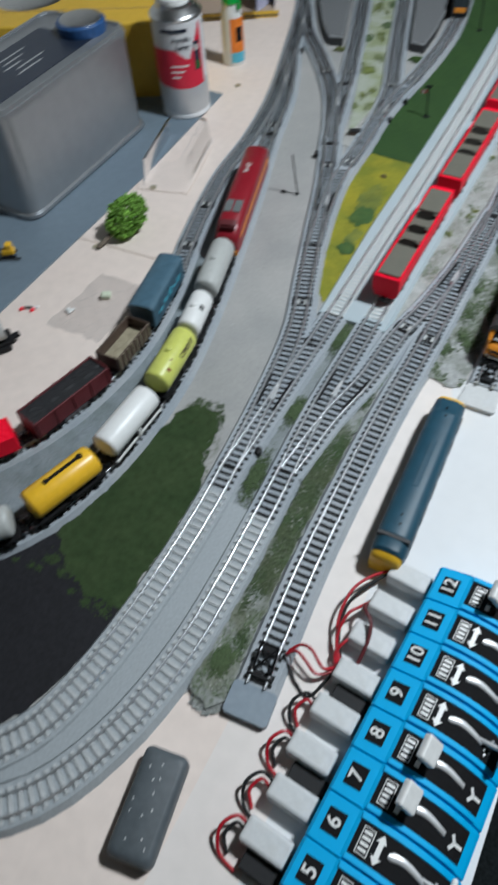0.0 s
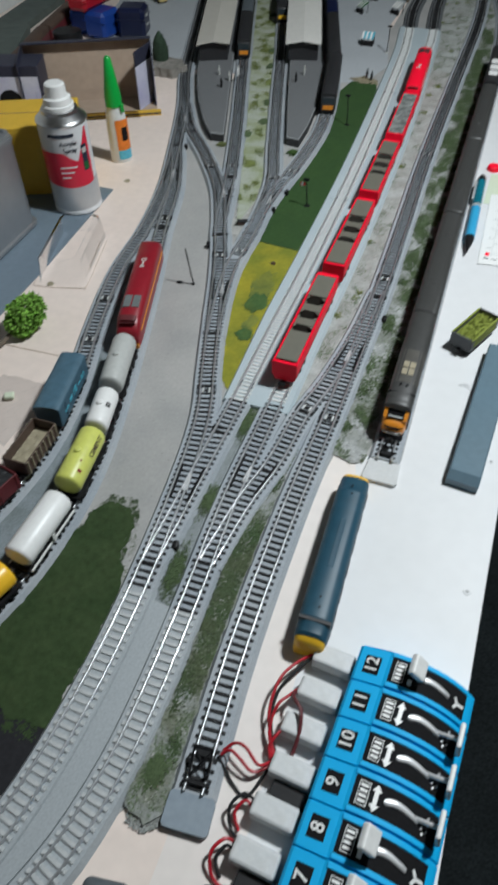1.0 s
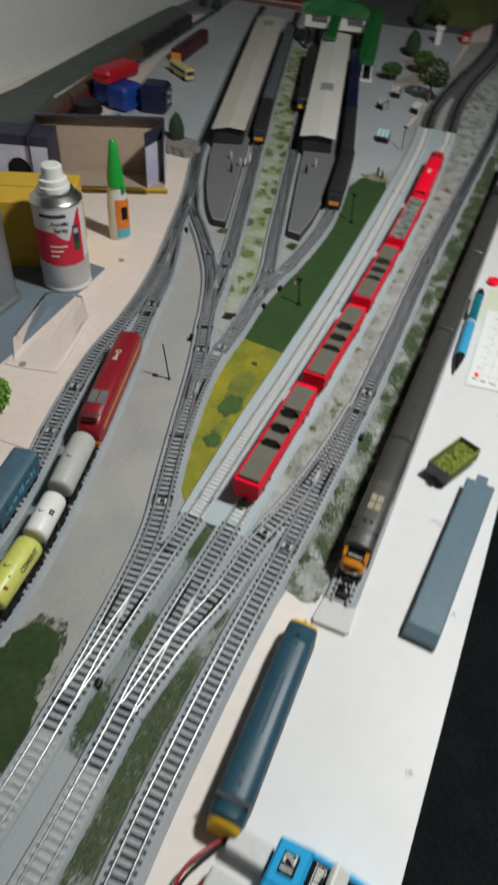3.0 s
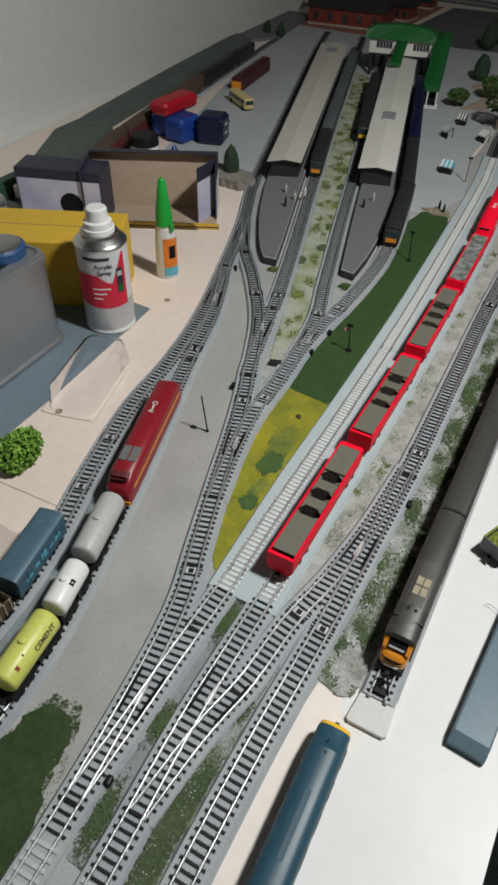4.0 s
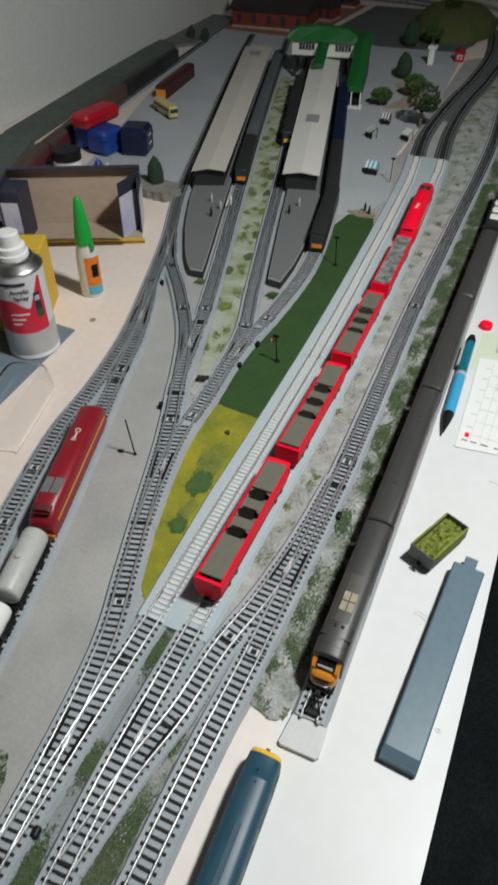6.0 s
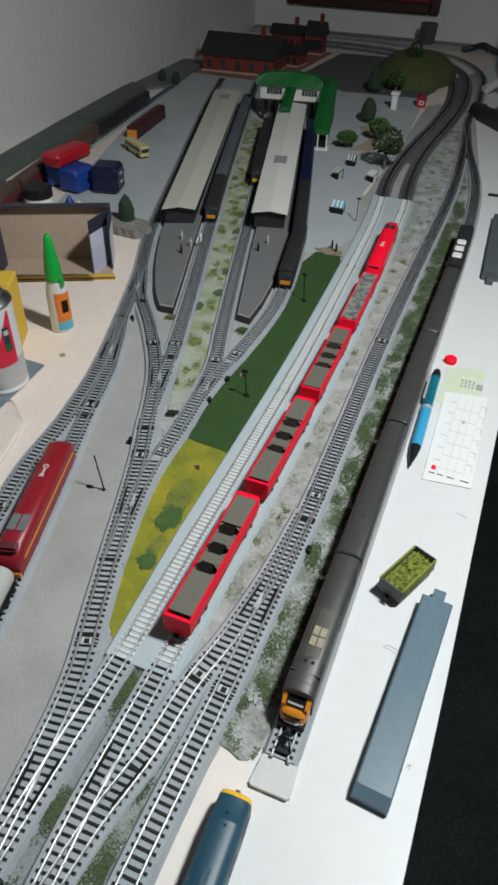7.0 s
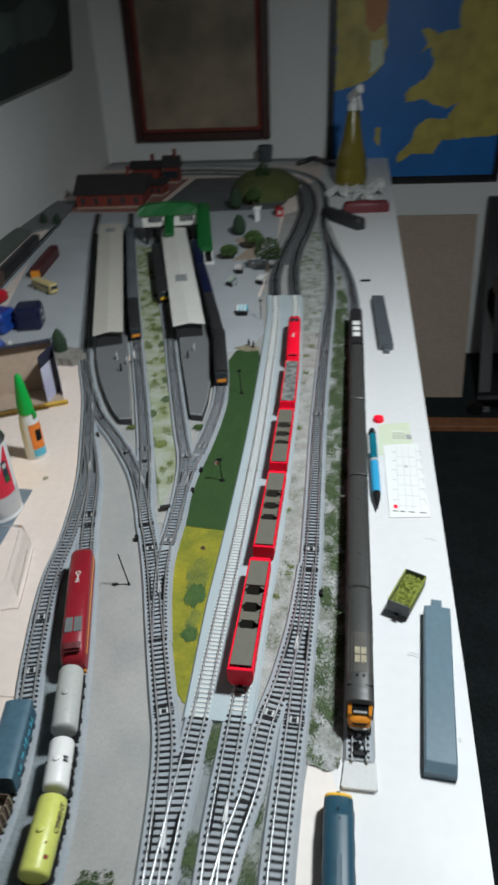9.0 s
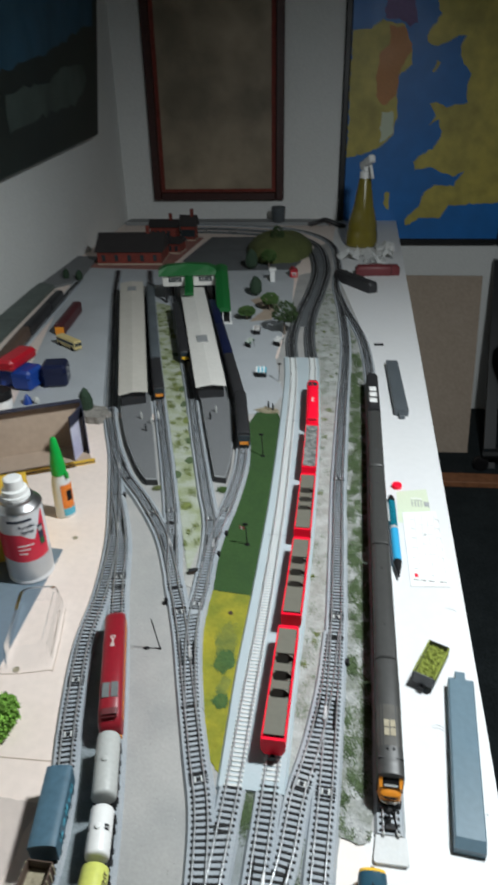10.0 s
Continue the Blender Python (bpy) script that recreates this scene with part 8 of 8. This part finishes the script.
tagged(link_mesh("road", slab([(-0.380, 2.03), (-0.235, 1.93), (-0.055, 1.955), (-0.035, 2.05), (-0.095, 2.30), (-0.22, 2.385), (-0.36, 2.37)], 0.0004, 0.0016), M["dark_bed"]), "dark model road round the hill", "road", kind="structure")
hut = thing("model_hut", "tiny dark red model hut with a white window", "model hut", pose(-0.043, 1.885, 0.0014, 0, 0, 12))
part("wall", box(-0.0095, -0.012, 0, 0.0095, 0.012, 0.018, 0.0005), M["wire_red"], hut)
part("roof", loft([[Vector((x, y, z)) for x, z in ((-0.0115, 0.0175), (0.0, 0.0250), (0.0115, 0.0175))] for y in (-0.014, 0.014)]), M["maroon"], hut, "dark red pitched roof")
part("window", box(-0.0050, -0.0125, 0.0055, 0.0050, -0.0118, 0.0130), M["white"], hut, "white window")
part("window_pane", box(-0.0028, -0.0130, 0.0070, 0.0028, -0.0124, 0.0116), M["print_black"], hut)
tagged(link_mesh("far_strip", slab([(-0.72, 2.56), (-0.72, 2.63), (0.02, 2.665), (0.02, 2.60)], 0.0004, 0.012), M["platform_edge"]), "grey raised strip along the far wall", "raised strip")

# long sidings by the side wall
raised = thing("raised_platform", "long grey-green raised strip by the side wall", "raised strip", pose(0, 0, 0))
part("near_piece", slab([(-0.485, 0.78), (-0.600, 1.02), (-0.600, 1.10), (-0.545, 1.09), (-0.425, 0.80)], 0.0004, 0.014), M["strip_green"], raised)
part("far_piece", slab([(-0.612, 1.10), (-0.652, 1.40), (-0.690, 1.74), (-0.640, 1.72), (-0.592, 1.36), (-0.556, 1.09)], 0.0004, 0.010), M["strip_green"], raised)
SIDE = Line((-0.40, 0.72), (-0.465, 0.95), (-0.497, 1.10), (-0.532, 1.30), (-0.575, 1.60), (-0.60, 1.78))
track(SIDE, "dark model siding by the wall", far=0.2)
for a, b, c, lab in ((0.90, 1.04, "wine", "dark maroon coach on the wall siding"), (1.045, 1.19, "wine", "dark maroon coach on the wall siding"), (1.195, 1.34, "brown_wagon", "dark brown coach on the wall siding"), (1.345, 1.50, "dark_roof", "black coach on the wall siding"), (1.505, 1.60, "dark_roof", "black coach on the wall siding")):
    platform_train(SIDE, a, b, M[c], M["brown_wagon"] if c != "dark_roof" else M["dark_roof"], lab)
m = pose(-0.494, 1.455, -0.0060, 0, 0, 8)
spare = thing("railway_coach", "dark maroon coach standing on the paving", "railway coach", m)
part("body", box(-0.0100, -0.078, 0.0075, 0.0100, 0.078, 0.0260, 0.001), M["dark_maroon"], spare)
part("roof", hull([(-0.078, 0.0100, 0.025, 0.0275, 0.0320), (0.078, 0.0100, 0.025, 0.0275, 0.0320)]), M["dark_maroon"], spare, smooth=True)
part("end", box(-0.0090, -0.0800, 0.0085, 0.0090, -0.0780, 0.0240), M["orange"], spare, "orange end")
bus = thing("model_bus", "cream model bus with dark windows on the paving", "model bus", pose(-0.436, 1.310, 0.0012, 0, 0, 54))
part("body", box(-0.0085, -0.034, 0.003, 0.0085, 0.034, 0.0205, 0.0025, segments=2), M["bus_cream"], bus)
part("window_band", box(-0.0088, -0.031, 0.0112, 0.0088, 0.031, 0.0168, 0.0005), M["glass_dark"], bus)
part("rear_window", box(-0.0070, -0.0344, 0.0105, 0.0070, -0.0335, 0.0168), M["glass_dark"], bus)
for sx in (-1, 1):
    for sy in (-0.022, 0.022):
        part("wheel", moved(turned([(0.004, -0.0015), (0.004, 0.0015)], 14), pose(sx * 0.0078, sy, 0.004, 0, 90, 0)), M["black"], bus)


def crate(x, y, z, turn, w, d, h, mat, label, marks=False):
    t = thing("plastic_box", label, "box", pose(x, y, z, 0, 0, turn), "coloured plastic boxes")
    part("body", box(-w / 2, -d / 2, 0, w / 2, d / 2, h, 0.005, segments=1), mat, t)
    part("lid_line", box(-w / 2 - 0.0004, -d / 2 - 0.0004, h * 0.62, w / 2 + 0.0004, d / 2 + 0.0004, h * 0.66), mat, t)
    if marks:
        for k in range(2):
            part("pale_mark", moved(box(w / 2 - 0.0002, -0.006, h * (0.35 + 0.3 * k), w / 2 + 0.0005, 0.006, h * (0.43 + 0.3 * k)), pose(0, 0, 0)), M["tank_grey"], t)
    return t


crate(-0.388, 1.135, 0.0012, 14, 0.042, 0.042, 0.040, M["navy"], "navy blue box with pale marks on the paving", True)
crate(-0.432, 1.118, 0.0012, -10, 0.040, 0.044, 0.036, M["blue_box"], "royal blue plastic box on the paving")
crate(-0.470, 1.130, 0.0012, 22, 0.038, 0.040, 0.034, M["blue_box"], "royal blue plastic box on the paving")
crate(-0.452, 1.128, 0.0375, 84, 0.078, 0.034, 0.020, M["wire_red"], "red plastic box lying on blue boxes")
pot = thing("paint_jar", "white paint jar with a black lid", "jar", pose(-0.440, 1.030, 0.0006))
part("jar", turned([(0.018, 0), (0.0195, 0.002), (0.0195, 0.016), (0.018, 0.018)], 24), M["white"], pot, smooth=True)
part("lid", turned([(0.0205, 0.018), (0.0205, 0.030), (0.019, 0.0315), (0.004, 0.0315)], 24), M["black"], pot, "black screw lid", True)
cone = thing("toy_figure", "tiny blue cone and a grey trinket", "trinket", pose(-0.404, 1.052, 0.0012))
part("cone", turned([(0.0085, 0), (0.006, 0.008), (0.001, 0.016)], 16), M["blue_box"], cone, smooth=True)
part("trinket", box(0.010, -0.004, 0, 0.020, 0.004, 0.012, 0.003), M["tank_grey"], cone)
tagged(link_mesh("white_hut", join(box(-0.475, 0.800, 0.014, -0.435, 0.835, 0.030, 0.001)), M["white"]), "small white hut on the raised strip", "model hut")
tagged(link_mesh("green_hedge", join(box(-0.500, 0.770, 0.0, -0.478, 0.845, 0.034, 0.004), box(-0.434, 0.80, 0.014, -0.424, 0.850, 0.034, 0.003)), M["bin_green"]), "dark green hedge by a white hut", "hedge")
tagged(link_mesh("wall_ledge", slab([(-0.655, 1.70), (-0.705, 1.72), (-0.74, 2.05), (-0.64, 2.05), (-0.60, 1.78)], 0.0006, 0.006), M["platform"]), "grey scenic ledge by the side wall", "ledge")

# front far corner
spray = thing("spray_bottle", "amber trigger spray bottle with a white head", "spray bottle", pose(0.135, 2.285, 0.0001, 0, 0, 25))
part("bottle", turned([(0.046, 0), (0.049, 0.004), (0.048, 0.040), (0.044, 0.052), (0.046, 0.060), (0.030, 0.120), (0.019, 0.190), (0.016, 0.200)], 28), M["bottle_amber"], spray, smooth=True)
part("collar", turned([(0.017, 0.198), (0.017, 0.215), (0.012, 0.218)], 20), M["white"], spray, smooth=True)
part("head", moved(box(-0.010, -0.050, 0.0, 0.010, 0.022, 0.022, 0.004), pose(0, 0, 0.226, -24, 0, 0)), M["white"], spray)
part("neck", box(-0.008, -0.008, 0.214, 0.008, 0.008, 0.236, 0.002), M["white"], spray)
part("trigger", moved(box(-0.004, -0.003, -0.040, 0.004, 0.003, 0.0, 0.001), pose(0, -0.030, 0.236, -28, 0, 0)), M["white"], spray)


def spare_body(x, y, turn, L, mat, label):
    t = thing("locomotive_body", label, "locomotive", pose(x, y, 0.0002, 0, 0, turn))
    h = L / 2
    part("shell", hull([(-h, 0.011, 0.0, 0.014, 0.020), (-h + 0.006, 0.0135, 0.0, 0.018, 0.027), (h - 0.006, 0.0135, 0.0, 0.018, 0.027), (h, 0.011, 0.0, 0.014, 0.020)]), mat, t, smooth=True)
    part("roof_box", box(-0.006, -h * 0.4, 0.0255, 0.006, h * 0.2, 0.0285, 0.001), mat, t)
    part("cab_line", box(-0.0137, h - 0.024, 0.0, 0.0137, h - 0.0225, 0.0262), M["black"], t)
    return t


spare_body(0.118, 1.812, 36, 0.155, M["dark_roof"], "black locomotive body lying on the white board")
spare_body(0.176, 1.925, -82, 0.115, M["wine"], "dark red locomotive body lying on the white board")
dark_bar = thing("resin_bar", "dark grey chamfered bar with a tab on white board", "bar", pose(0.1950, 1.062, 0.0002, 0, 0, 2.0))
part("bar", loft([[Vector((x, y, z)) for x, z in prof] for y in (0.012, 0.218)]), M["slate"], dark_bar)
part("tab", box(-0.0042, 0.0, 0.0, 0.0042, 0.012, 0.0070, 0.0004), M["slate"], dark_bar)
tagged(link_mesh("track_clip", moved(box(-0.009, -0.003, 0, 0.009, 0.003, 0.003, 0.0006), pose(0.168, 1.385, 0.0002, 0, 0, 6)), M["black"]), "tiny black clip on the white board", "clip")
for x, y, s, sd in ((0.095, 2.105, 0.060, 1), (0.172, 2.055, 0.060, 2), (0.196, 2.130, 0.055, 3), (0.142, 2.135, 0.045, 4), (0.205, 2.215, 0.050, 5)):
    rnd = random.Random(sd)
    rows = [[Vector((x + s * (j / 5 - 0.5) + 0.004 * rnd.uniform(-1, 1), y + s * (i / 5 - 0.5) + 0.004 * rnd.uniform(-1, 1), 0.002 + 0.050 * abs(noise.noise(Vector((i * 0.8, j * 0.8, sd)))))) for j in range(6)] for i in range(6)]
    bm = loft(rows, caps=False, closed=False)
    bmesh.ops.solidify(bm, geom=bm.faces[:], thickness=0.0006)
    tagged(link_mesh("paper_scrap", bm, M["paper"]), "crumpled white paper scrap by the spray bottle", "paper", "paper scraps")
roll = thing("cable_roll", "small dark bent clip by the far wall", "clip", pose(-0.05, 2.585, 0.0005))
part("loop", tube([(0.0, 0, 0.004), (0.03, 0.01, 0.012), (0.06, 0.0, 0.022), (0.10, -0.01, 0.010), (0.13, -0.02, 0.004)], 0.008, 8), M["dark_roof"], roll, smooth=True)
tagged(link_mesh("dark_mug", turned([(0.020, 0), (0.022, 0.003), (0.026, 0.050), (0.024, 0.052)], 20, (-0.16, 2.60, 0.012)), M["slate"], smooth=True), "small dark cup by the far wall", "cup")

# ---- on the walls ----
def wall_frame(thing_ob, u0, u1, z0, z1, bar, depth, mat):
    for a, b, c, d in ((u0, u0 + bar, z0, z1), (u1 - bar, u1, z0, z1), (u0 + bar, u1 - bar, z0, z0 + bar), (u0 + bar, u1 - bar, z1 - bar, z1)):
        part("frame_bar", moved(box(a, -depth, c, b, -0.001, d, 0.004), WALL), mat, thing_ob)


corner = room_point(0, 0)
WALL = pose(corner.x, corner.y, 0, 0, 0, math.degrees(math.atan(SKEW)))
picture = thing("framed_picture", "tall brown faded picture in a dark red wooden frame", "picture")
U = 0.742
wall_frame(picture, U - 0.630, U - 0.150, 0.074, 1.000, 0.029, 0.024, M["dark_wood"])
part("mount", moved(box(U - 0.602, -0.012, 0.102, U - 0.178, -0.002, 0.972), WALL), M["brick"], picture, "thin reddish inner edge")
part("print", moved(box(U - 0.586, -0.014, 0.114, U - 0.194, -0.010, 0.956), WALL), M["old_print"], picture, "faded brown print")

wall_map = thing("wall_map", "blue and yellow wall map in a black frame", "map")
wall_frame(wall_map, U + 0.048, U + 0.655, -0.086, 1.000, 0.022, 0.020, M["frame_black"])
part("sea", moved(box(U + 0.070, -0.010, -0.064, U + 0.633, -0.002, 0.978), WALL), M["map_sea"], wall_map, "blue printed sea")


def land(name, outline, mat, lift=0.0104):
    rough_line = ragged(outline, 0.007, 0.012)
    bm = slab(rough_line, 0.0, 0.0006)
    bm.transform(WALL @ pose(U, -lift, 0, 90, 0, 0))
    part(name, bm, mat, wall_map)


land("land", [(0.338, 0.978), (0.338, 0.676), (0.350, 0.637), (0.331, 0.604), (0.312, 0.575), (0.329, 0.554), (0.353, 0.550), (0.415, 0.576), (0.438, 0.575), (0.423, 0.549), (0.423, 0.518), (0.469, 0.465), (0.459, 0.423), (0.469, 0.383), (0.399, 0.370), (0.365, 0.385), (0.345, 0.381), (0.366, 0.341), (0.344, 0.318), (0.379, 0.333), (0.393, 0.284), (0.376, 0.250), (0.302, 0.200), (0.314, 0.172), (0.363, 0.183), (0.442, 0.151), (0.482, 0.167), (0.455, 0.119), (0.387, 0.123), (0.351, 0.095), (0.339, 0.049), (0.295, 0.007), (0.302, -0.019), (0.347, 0.011), (0.417, 0.007), (0.446, 0.053), (0.531, 0.057), (0.633, 0.065), (0.633, 0.978)], M["map_land"])
land("island", [(0.072, 0.596), (0.130, 0.605), (0.168, 0.625), (0.238, 0.610), (0.269, 0.538), (0.269, 0.500), (0.228, 0.466), (0.230, 0.405), (0.238, 0.353), (0.228, 0.286), (0.185, 0.248), (0.123, 0.225), (0.072, 0.215)], M["map_land"])
land("orange_region", [(0.188, 0.607), (0.243, 0.606), (0.266, 0.545), (0.235, 0.476), (0.228, 0.405), (0.187, 0.376), (0.161, 0.406), (0.160, 0.527), (0.196, 0.560)], M["map_orange"], 0.0112)
land("purple_region", [(0.175, 0.628), (0.179, 0.800), (0.262, 0.800), (0.262, 0.678), (0.280, 0.619), (0.254, 0.606), (0.221, 0.627)], M["map_purple"], 0.0108)
land("pale_region", [(0.185, 0.354), (0.225, 0.361), (0.226, 0.290), (0.184, 0.258)], M["paper_green"], 0.0112)
land("small_island", [(0.338, 0.475), (0.354, 0.509), (0.363, 0.502), (0.350, 0.474)], M["map_land"])
land("small_island", [(0.214, 0.099), (0.231, 0.095), (0.232, 0.037), (0.212, 0.062)], M["map_land"])

side_wall = pose(corner.x, corner.y, 0, 0, 0, math.degrees(math.atan(SKEW)))
canvas = thing("canvas_painting", "dark landscape canvas painting on the side wall", "painting")
lean = Matrix(((1, 0, 0.115, -0.0362), (0, 1, 0, 0), (0, 0.055, 1, 0.025), (0, 0, 0, 1)))    # hangs leaning out from the wall
part("canvas", moved(box(0.002, -1.50, 0.315, 0.030, -0.360, 1.05, 0.003), side_wall @ lean), M["canvas_dark"], canvas)


def painted(name, outline, mat, lift):
    bm = slab(ragged(outline, 0.015, 0.03), 0.0, 0.0006)
    bm.transform(side_wall @ lean @ pose(lift, 0, 0, 90, 0, 90))
    part(name, bm, mat, canvas)


painted("sky", [(-1.48, 0.52), (-1.0, 0.52), (-0.62, 0.57), (-0.41, 0.61), (-0.41, 1.03), (-1.48, 1.03)], M["canvas_blue"], 0.0302)
painted("meadow", [(-1.48, 0.32), (-1.18, 0.32), (-1.14, 0.36), (-1.20, 0.42), (-1.48, 0.46)], M["canvas_green"], 0.0304)
painted("pale_shape", [(-1.05, 0.40), (-0.85, 0.415), (-0.62, 0.42), (-0.52, 0.435), (-0.47, 0.465), (-0.52, 0.505), (-0.66, 0.505), (-0.85, 0.48), (-1.05, 0.47)], M["canvas_pale"], 0.0306)

# ---- beside the table ----
panel = thing("hardboard_panel", "large tan hardboard panel leaning on the wall", "panel")
part("board", loft([[Vector((0.30, 2.700, -0.200)), Vector((0.30, 2.712, -0.200)), Vector((0.30, 2.352, FLOOR)), Vector((0.30, 2.340, FLOOR))], [Vector((0.600, 2.715, -0.200)), Vector((0.600, 2.727, -0.200)), Vector((0.570, 2.367, FLOOR)), Vector((0.570, 2.355, FLOOR))]]), M["tan_panel"], panel)
tagged(link_mesh("wood_plank", moved(box(-0.16, -0.03, 0, 0.20, 0.03, 0.022, 0.002), pose(0.52, 2.14, FLOOR, 0, 0, 3)), M["plank"]), "reddish wood plank on the dark floor", "plank")
stool = thing("leaning_frame", "black leaning frame beside the tan panel", "frame")
part("upright", loft([[Vector((x, 2.68, -0.13)), Vector((x + 0.035, 2.68, -0.13)), Vector((x + 0.035, 2.70, -0.13)), Vector((x, 2.70, -0.13))] if z else [Vector((x - 0.03, 2.25, FLOOR)), Vector((x + 0.01, 2.25, FLOOR)), Vector((x + 0.01, 2.27, FLOOR)), Vector((x - 0.03, 2.27, FLOOR))] for z, x in ((1, 0.625), (0, 0.640))]), M["frame_black"], stool)
chair = thing("office_chair", "black padded office chair standing on the dark floor", "chair", pose(0.865, 2.20, FLOOR, 0, 0, 8))
rings = []
for z, w, d in ((0.46, 0.16, 0.012), (0.48, 0.20, 0.026), (0.62, 0.225, 0.034), (0.80, 0.225, 0.034), (0.90, 0.205, 0.028), (0.935, 0.16, 0.012)):
    rings.append([Vector((w * math.copysign(abs(math.cos(a)) ** 0.45, math.cos(a)), 0.16 + 0.05 * (z - 0.46) + d * math.sin(a) - 0.03 * math.cos(a) ** 2, z)) for a in np.linspace(0, 6.2832, 29)[:-1]])
part("backrest", loft(rings), M["frame_black"], chair, smooth=True)
part("seat", loft([[Vector((x * k, y * k, z)) for x, y in rounded(-0.24, -0.23, 0.24, 0.20, 0.07)] for z, k in ((0.40, 0.92), (0.415, 1.0), (0.46, 1.0), (0.48, 0.93))]), M["frame_black"], chair, smooth=True)
part("back_bar", tube([(0, 0.10, 0.41), (0, 0.21, 0.43), (0, 0.215, 0.60)], 0.018, 8), M["frame_black"], chair, smooth=True)
part("column", turned([(0.032, 0.09), (0.032, 0.25), (0.020, 0.26), (0.020, 0.41)], 16), M["frame_black"], chair, smooth=True)
for k in range(5):
    a = radians(72 * k + 20)
    leg = part("leg", rod((0, 0, 0.10), (0.27 * math.cos(a), 0.27 * math.sin(a), 0.065), 0.018), M["frame_black"], chair)
    part("castor", moved(turned([(0.018, -0.012), (0.026, -0.010), (0.026, 0.010), (0.018, 0.012)], 14), pose(0.27 * math.cos(a), 0.27 * math.sin(a), 0.026, 90, 0, 72 * k + 20)), M["black"], leg)
